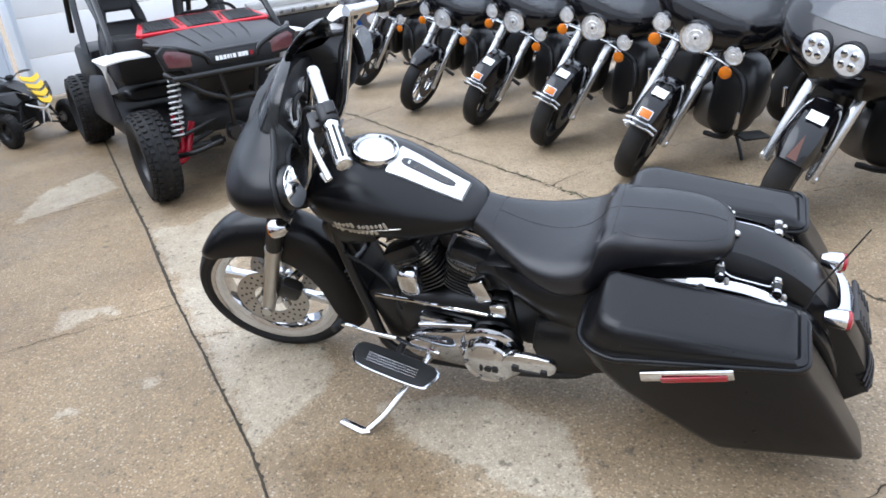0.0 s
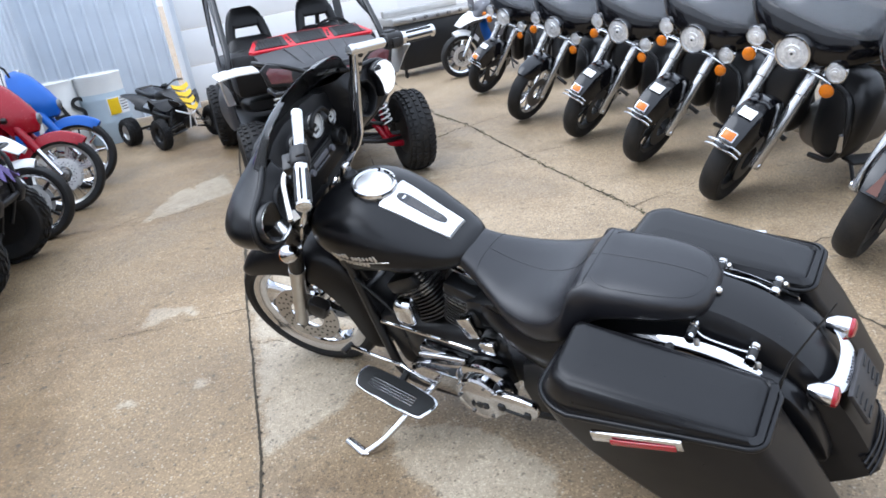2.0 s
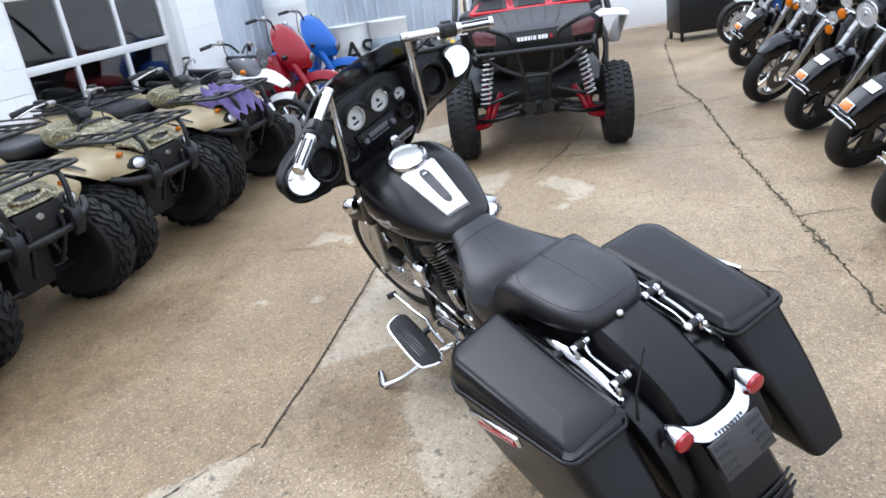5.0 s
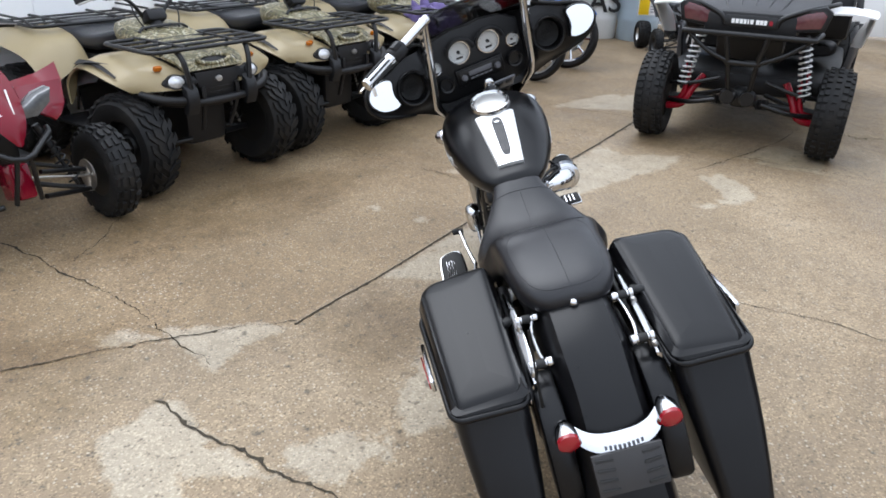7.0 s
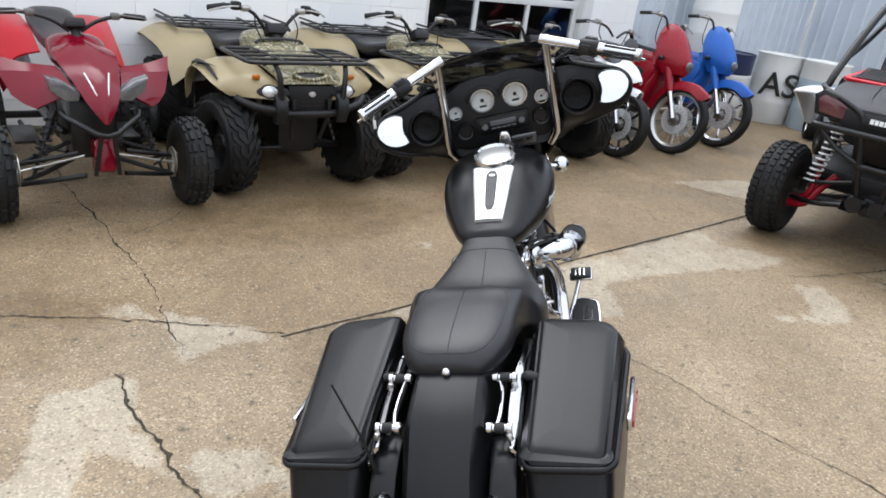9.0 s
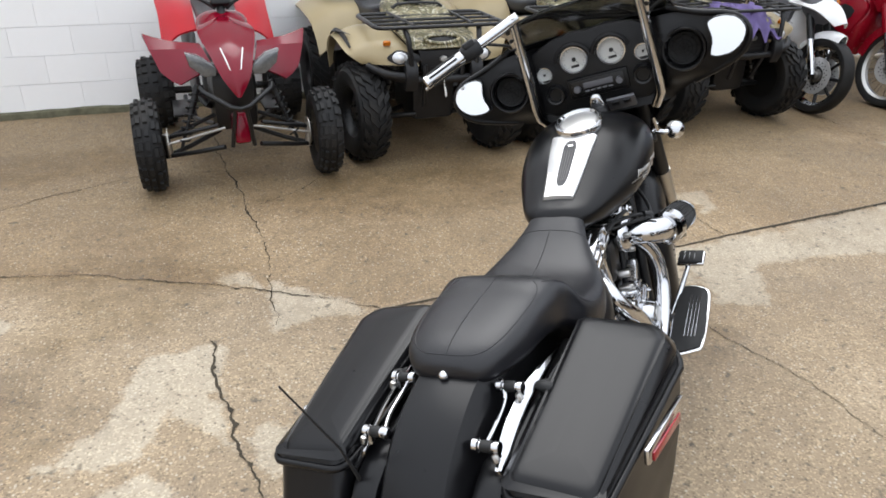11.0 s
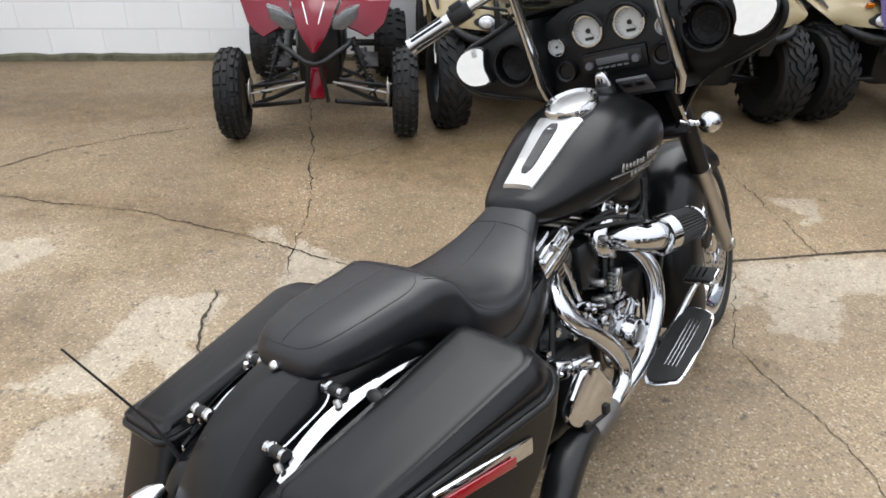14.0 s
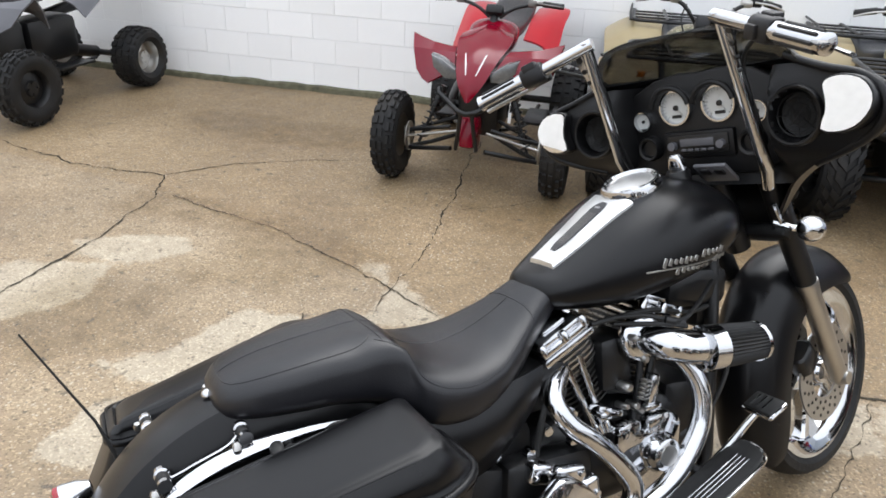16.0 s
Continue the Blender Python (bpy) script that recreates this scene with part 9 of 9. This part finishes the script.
# ---- light motorcycles by the metal wall ----
def light_bike(m, label, paint, kind="trail"):
    """Local origin under the front wheel, x ahead."""
    o = thing("motorcycle", m, label, "motorcycle")
    r, w = (0.335, 0.10) if kind == "trail" else (0.30, 0.12)
    ax = (0, 0, r)
    part("front_tyre", tyre(r, w, r - 0.065, c=ax, seg=40), RUBBER, o)
    t = B()
    q = r - 0.06
    lathe(t, [(q, -0.035), (q - 0.02, -0.02), (q - 0.022, 0.02), (q, 0.035), (q - 0.028, 0.018), (q - 0.028, -0.018)], ax, (0, 1, 0), 40, True)
    rm = part("front_rim", t, STEEL if paint is RED else CHROME, o)
    n = 28 if paint is RED else 9
    for i in range(n):
        a = 2 * math.pi * i / n
        t = B()
        off = 0.18 * (1 if i % 2 else -1) if n > 10 else 0.05
        tube(t, [(0.04 * math.cos(a), 0.02 * (1 if i % 2 else -1) if n > 10 else 0, r + 0.04 * math.sin(a)), ((q - 0.02) * math.cos(a + off), 0, r + (q - 0.02) * math.sin(a + off))], 0.003 if n > 10 else 0.014, 6)
        part("spoke", t, CHROME if kind != "sport" else BLACKMETAL, rm)
    for sd in (1, -1):
        t, dots = brake_disc((0, sd * 0.045, r), 0.145, (0, 1, 0), 2)
        d = part("brake_disc", t, PALEDISC, o, "pale drilled brake disc")
        part("drill_holes", dots, DARKDIAL, d)["kind"] = "stuff"
        t = B()
        lathe(t, [(0, 0.03), (0.03, 0.028), (0.036, 0.01), (0.05, 0.004), (0.052, -0.01)], (0, sd * 0.045, r), (0, sd, 0), 20)
        part("hub", t, DULLMETAL, d)
        if kind == "sport":
            t = B()
            lathe(t, [(q + 0.002, -0.003), (q + 0.010, -0.003), (q + 0.010, 0.004), (q + 0.002, 0.004)], (0, sd * 0.040, r), (0, sd, 0), 48, True)
            part("rim_stripe", t, WHITE, rm, "white rim stripe")
    for s in (1, -1):
        up, lo = V(-0.36, s * 0.09, 0.98), V(0.0, s * 0.085, r)
        t = B()
        tube(t, [up, up.lerp(lo, 0.55), up.lerp(lo, 0.56), lo], [0.022, 0.022, 0.028, 0.028], 14)
        fk = part("fork_leg", t, CHROME, o)
        t = B()
        tube(t, [up.lerp(lo, 0.2), up.lerp(lo, 0.62)], 0.038 if kind == "trail" else 0.03, 14)
        part("fork_cover", t, paint if kind == "trail" else BLACKMETAL, fk)
    arcp = [((r + 0.055) * math.cos(radians(a)), r + (r + 0.055) * math.sin(radians(a)), ww) for a, ww in (((48, 0.6), (60, 0.9), (80, 1.0), (105, 1.0), (130, 1.0), (150, 0.95), (172, 0.85)) if kind == "trail" else ((72, 0.6), (85, 0.9), (105, 1.0), (125, 0.9), (145, 0.7)))]
    part("front_fender", fender(arcp[::-1], 0.075, 0.085 if kind == "trail" else 0.04), paint if kind == "trail" else WHITE, o, "bright front fender")
    if kind == "trail":
        sheet(o, "headlamp_cowl", [[(-0.30, -0.10, 0.73), (-0.14, -0.055, 0.75), (-0.10, 0, 0.755), (-0.14, 0.055, 0.75), (-0.30, 0.10, 0.73)], [(-0.36, -0.17, 0.84), (-0.13, -0.10, 0.86), (-0.07, 0, 0.87), (-0.13, 0.10, 0.86), (-0.36, 0.17, 0.84)], [(-0.42, -0.185, 0.98), (-0.22, -0.11, 1.01), (-0.16, 0, 1.03), (-0.22, 0.11, 1.01), (-0.42, 0.185, 0.98)], [(-0.46, -0.13, 1.12), (-0.33, -0.08, 1.16), (-0.28, 0, 1.17), (-0.33, 0.08, 1.16), (-0.46, 0.13, 1.12)], [(-0.47, -0.07, 1.20), (-0.41, -0.045, 1.225), (-0.39, 0, 1.23), (-0.41, 0.045, 1.225), (-0.47, 0.07, 1.20)]], 0.012, paint, "tall shield-shaped fairing", 3, 30)
        shell(o, "inner_panel", [(0.74, -0.27, 0, 0.04, 0.07, 0.07, 2.8), (0.85, -0.31, 0, 0.06, 0.135, 0.135, 2.8), (0.98, -0.37, 0, 0.06, 0.15, 0.15, 2.8), (1.12, -0.42, 0, 0.05, 0.10, 0.10, 2.8), (1.19, -0.44, 0, 0.025, 0.05, 0.05, 2.6)], PLASTIC, "black inner panel", axis=2)
    else:
        shell(o, "headlamp_cowl", [(0.68, -0.22, 0, 0.06, 0.05, 0.05, 2.4), (0.76, -0.24, 0, 0.12, 0.13, 0.13, 2.4), (0.88, -0.34, 0, 0.15, 0.16, 0.16, 2.4), (0.97, -0.42, 0, 0.12, 0.15, 0.15, 2.4), (1.0, -0.45, 0, 0.06, 0.06, 0.06, 2.2)], GREYPLASTIC, "rounded headlamp cowl", axis=2)
    c = V(-0.185, 0, 0.92) if kind == "sport" else V(-0.075, 0, 0.85)
    rise = 0.0 if kind == "sport" else 0.12
    t = B()
    lathe(t, [(0, 0.018), (0.03, 0.015), (0.05, 0.004), (0.055, -0.02)], c, (1, 0, -0.1), 22)
    part("headlamp", t, SLANTLENS, o, "round headlamp")
    for s in (1, -1):
        t = B()
        tube(t, [(-0.42, s * 0.03, 1.05), (-0.44, s * 0.14, 1.12 + rise), (-0.49, s * 0.28, 1.13 + rise), (-0.55, s * 0.36, 1.10 + rise)], 0.011, 10, 4)
        hb = part("handlebar", t, BLACKMETAL, o)
        t = B()
        tube(t, [(-0.51, s * 0.31, 1.125 + rise), (-0.57, s * 0.41, 1.09 + rise)], 0.017, 12)
        part("grip", t, CLEANRUBBER, hb)
        t = B()
        box(t, (-0.46, s * 0.24, 1.14 + rise), (0.05, 0.05, 0.045), None, 0.01)
        tube(t, [(-0.44, s * 0.25, 1.14 + rise), (-0.45, s * 0.40, 1.11 + rise)], 0.005, 6)
        part("lever", t, STEEL, hb)
        t = B()
        tube(t, [(-0.30, s * 0.10, 0.86), (-0.30, s * 0.18, 0.86)], 0.008, 8)
        lathe(t, [(0, 0.03), (0.02, 0.025), (0.027, 0), (0.02, -0.02), (0, -0.025)], (-0.30, s * 0.20, 0.86), (1, 0, 0), 14)
        part("turn_signal", t, AMBER if kind == "sport" else BLACKMETAL, o)
    shell(o, "leg_cover" if kind == "trail" else "fairing", [(0.36, -0.48, 0, 0.05, 0.07, 0.07, 2.6), (0.46, -0.48, 0, 0.09, 0.13, 0.13, 3.0), (0.62, -0.46, 0, 0.11, 0.16, 0.16, 3.0), (0.78, -0.46, 0, 0.10, 0.12, 0.12, 2.8), (0.92, -0.48, 0, 0.05, 0.07, 0.07, 2.4)], paint, "", axis=2)
    for sd in (1, -1):
        t = B()
        prism(t, [(-0.36, 0.74), (-0.42, 0.80), (-0.60, 0.82), (-0.74, 0.70), (-0.66, 0.56), (-0.48, 0.50), (-0.40, 0.60)], sd * 0.12, sd * 0.165, 1, 0.012, k=2)
        sp = part("side_shroud", t, paint if kind == "trail" else GREYPLASTIC, o, "angular side shroud")
        t = B()
        prism(t, [(-0.46, 0.70), (-0.58, 0.74), (-0.64, 0.68), (-0.52, 0.60)], sd * 0.162, sd * 0.169, 1, 0.002, k=2)
        part("shroud_graphic", t, PLASTIC if kind == "trail" else WHITE, sp)
        arm(o, "control_cable", [(-0.46, sd * 0.20, 1.13 + rise), (-0.46, sd * 0.18, 1.04), (-0.42, sd * 0.09, 0.92), (-0.40, sd * 0.06, 0.78)], 0.005, CLEANRUBBER, 5)
    if kind == "sport":
        plate(o, "number_board", [(-0.09, 0.92), (-0.10, 1.02), (-0.05, 1.07), (0.05, 1.07), (0.10, 1.02), (0.09, 0.92)], -0.20, -0.19, 0, GREYPLASTIC, "dark front plate", 0.004)
    shell(o, "fuel_tank", [(-0.98, 0, 0.76, 0.06, 0.03, 0.04, 2.3), (-0.88, 0, 0.79, 0.12, 0.06, 0.09, 2.4), (-0.66, 0, 0.82, 0.15, 0.10, 0.10, 2.4), (-0.48, 0, 0.84, 0.10, 0.06, 0.06, 2.3)], paint if kind == "trail" else GLOSS)
    shell(o, "seat", [(-0.85, 0, 0.82, 0.06, 0.03, 0.04, 2.5), (-1.0, 0, 0.80, 0.11, 0.05, 0.06, 2.6), (-1.3, 0, 0.81, 0.12, 0.05, 0.06, 2.6), (-1.5, 0, 0.84, 0.09, 0.04, 0.05, 2.5)], VINYL)
    t = B()
    box(t, (-0.72, 0, 0.45), (0.42, 0.24, 0.36), None, 0.07)
    box(t, (-1.05, 0, 0.55), (0.36, 0.20, 0.30), None, 0.06)
    part("engine", t, BLACKMETAL, o)
    part("rear_tyre", tyre(0.31, 0.13, 0.22, c=(-1.38, 0, 0.31), seg=32), RUBBER, o)
    arm(o, "swing_arm", [(-0.95, 0.08, 0.40), (-1.38, 0.08, 0.31)], 0.025, BLACKMETAL)
    t = B()
    tube(t, [(-0.70, 0.10, 0.30), (-0.66, 0.30, 0.07)], 0.012, 8)
    part("side_stand", t, BLACKMETAL, o)
    if kind == "sport":
        sheet(o, "upper_fairing", [[(0.02, -0.06, 0.69), (0.07, 0, 0.73), (0.02, 0.06, 0.69)], [(-0.14, -0.15, 0.78), (-0.08, 0, 0.85), (-0.14, 0.15, 0.78)], [(-0.40, -0.19, 0.80), (-0.36, -0.0, 0.94), (-0.40, 0.19, 0.80)]], 0.012, WHITE, "white pointed fairing")
    return o


light_bike(pose(4.47, 2.74, 0, 0, 0, 272) @ pose(0, 0, 0, -13, 0, 0), "red motorcycle with tall fairing, chrome forks and spoked wheel", RED)
light_bike(pose(5.35, 2.82, 0, 0, 0, 270) @ pose(0, 0, 0, -13, 0, 0), "blue motorcycle with tall fairing and chrome front wheel", BLUE)
light_bike(pose(3.72, 2.78, 0, 0, 0, 268) @ pose(0, 0, 0, -9, 0, 0), "white and black sport motorcycle with white-striped tyre", WHITE, "sport")
light_bike(pose(7.95, -1.70, 0, 0, 0, 100) @ pose(0, 0, 0, -9, 0, 0), "white and blue sport motorcycle", BLUE, "sport")


# ---- barrels, grill, clutter ----
DRUMWHITE = material("faded_white_drum", (0.68, 0.68, 0.66), 0.45, 0, 0.08, 3, 60, dirt=0.15)
DRUMCLEAN = material("clean_white_drum", (0.80, 0.80, 0.78), 0.4, 0, 0.05, 3, 60, dirt=0.06)
DRUMBLUE = material("translucent_blue_drum", (0.42, 0.50, 0.56), 0.4, 0, 0.08, 3, 60, dirt=0.08)
DRUMDARK = material("dark_blue_drum", (0.02, 0.03, 0.08), 0.4, 0, 0.2, 3, 60, dirt=0.1)


def drum(x, y, z, mat, label, h=0.88, r=0.29, top=None, cut=0.74):
    o = thing("barrel", pose(x, y, z), label, "barrel")
    t = B()
    split = h * cut if top else h
    lathe(t, [(0.0, 0.004), (r * 0.94, 0.0), (r * 0.97, 0.02), (r * 0.985, h * 0.30), (r, h * 0.32), (r * 0.985, h * 0.34), (r * 0.985, h * 0.63), (r, h * 0.65), (r * 0.985, h * 0.67), (r * 0.975, split)] + ([] if top else [(r, h * 0.985), (r, h), (r * 0.95, h), (r * 0.94, h - 0.015), (0, h - 0.015)]), (0, 0, 0), (0, 0, 1), 40)
    part("drum_body", t, mat, o)
    if top:
        t = B()
        lathe(t, [(r * 0.976, split), (r * 0.985, h * 0.95), (r, h * 0.97), (r, h), (r * 0.94, h), (r * 0.93, h - 0.015), (0, h - 0.015)], (0, 0, 0), (0, 0, 1), 40)
        part("drum_top", t, top, o)
    return o


a_ = drum(7.75, 3.64, 0, DRUMWHITE, "faded white plastic drum with painted black letters")
letters("painted_letters", "AS", 0.42, DARKDIAL, a_, Matrix.Translation((-0.215, -0.205, 0.50)) @ Matrix.Rotation(radians(-46), 4, "Z") @ Matrix.Rotation(radians(90), 4, "X"), 0.004, 0.004)
b_ = drum(7.95, 3.10, 0, DRUMBLUE, "pale blue plastic drum with a yellow and white label", top=DRUMWHITE)
t = B()
rows = []
for a in np.linspace(200, 262, 10):
    rows.append([V(0.2925 * math.cos(radians(a)), 0.2925 * math.sin(radians(a)), z) for z in (0.36, 0.58)])
strip(t, rows)
thick(t, 0.002)
lb = part("drum_label", t, PAPER, b_, "white printed label")
t = B()
strip(t, [[V(0.2955 * math.cos(radians(a)), 0.2955 * math.sin(radians(a)), z) for z in (0.37, 0.57)] for a in np.linspace(202, 230, 6)])
thick(t, 0.002)
part("label_patch", t, YELLOW, lb, "yellow warning panel")
for i in range(5):
    t = B()
    strip(t, [[V(0.2955 * math.cos(radians(a)), 0.2955 * math.sin(radians(a)), 0.40 + 0.035 * i + z) for z in (0, 0.012)] for a in np.linspace(234, 258 - 4 * (i % 2), 5)])
    thick(t, 0.002)
    part("label_bar", t, GREYPLASTIC, lb)
drum(6.52, 3.95, 0, DRUMDARK, "dark blue steel drum carrying a white drum", 0.80)
drum(6.52, 3.95, 0.802, DRUMCLEAN, "clean white plastic drum on a dark drum", 0.78, 0.285)
drum(7.14, 3.95, 0, DRUMWHITE, "grey drum with a dark blue upper part", 0.84, 0.285, DRUMDARK, 0.69)


def grill(m):
    o = thing("gas_grill", m, "black cart with a stainless gas griddle top", "grill")
    t = B()
    box(t, (0, 0, 0.45), (1.5, 0.55, 0.66), None, 0.02)
    part("cabinet", t, BLACKMETAL, o)
    for x in (-0.7, 0.7):
        for y in (-0.22, 0.22):
            t = B()
            tube(t, [(x, y, 0), (x, y, 0.14)], 0.025, 10)
            part("leg", t, BLACKMETAL, o)
    t = B()
    box(t, (0, 0, 0.83), (1.7, 0.68, 0.10), None, 0.012)
    box(t, (0.1, -0.2, 0.93), (1.3, 0.08, 0.10), None, 0.01)
    part("griddle_top", t, STEEL, o, "stainless top")
    for i in range(6):
        t = B()
        lathe(t, [(0, 0.035), (0.022, 0.035), (0.026, 0)], (-0.5 + 0.2 * i, 0.34, 0.83), (0, 1, 0), 14)
        part("knob", t, DULLMETAL, o)
    return o


grill(pose(9.2, -1.62, 0, 0, 0, 108))
# purple cloth thrown over the third quad's bars
t = B()
N = 34
rows = []
for i in range(N):
    row = []
    for j in range(N):
        u, v = i / (N - 1) - 0.5, j / (N - 1) - 0.5
        rr = math.hypot(u, v)
        fall = max(0, -v - 0.12) * 0.42 + max(0, abs(u) - 0.25) * 0.3
        fold = 0.035 * math.sin(u * 26 + 2.5 * noise.noise((u * 3, v * 3, 1))) * min(1, rr * 2)
        row.append(V(2.76 + u * (0.46 - 0.10 * v) + 0.02 * noise.noise((u * 4, v * 4, 7)), 2.70 + v * 0.38 + 0.4 * fold, 0.885 - fall + fold + 0.05 * noise.noise((u * 5, v * 5, 3))))
    rows.append(row)
strip(t, rows)
thick(t, 0.004)
tagged(part("cloth", t, PURPLE), "crumpled purple cloth thrown over the quad", "cloth")


# ---- wall blocks, last ----
lay_blocks(-6.2, 2.47, 7, -6.2 + ((-1.79 + 6.2) % CB))
lay_blocks(4.72, 5.50, 10, 4.72)
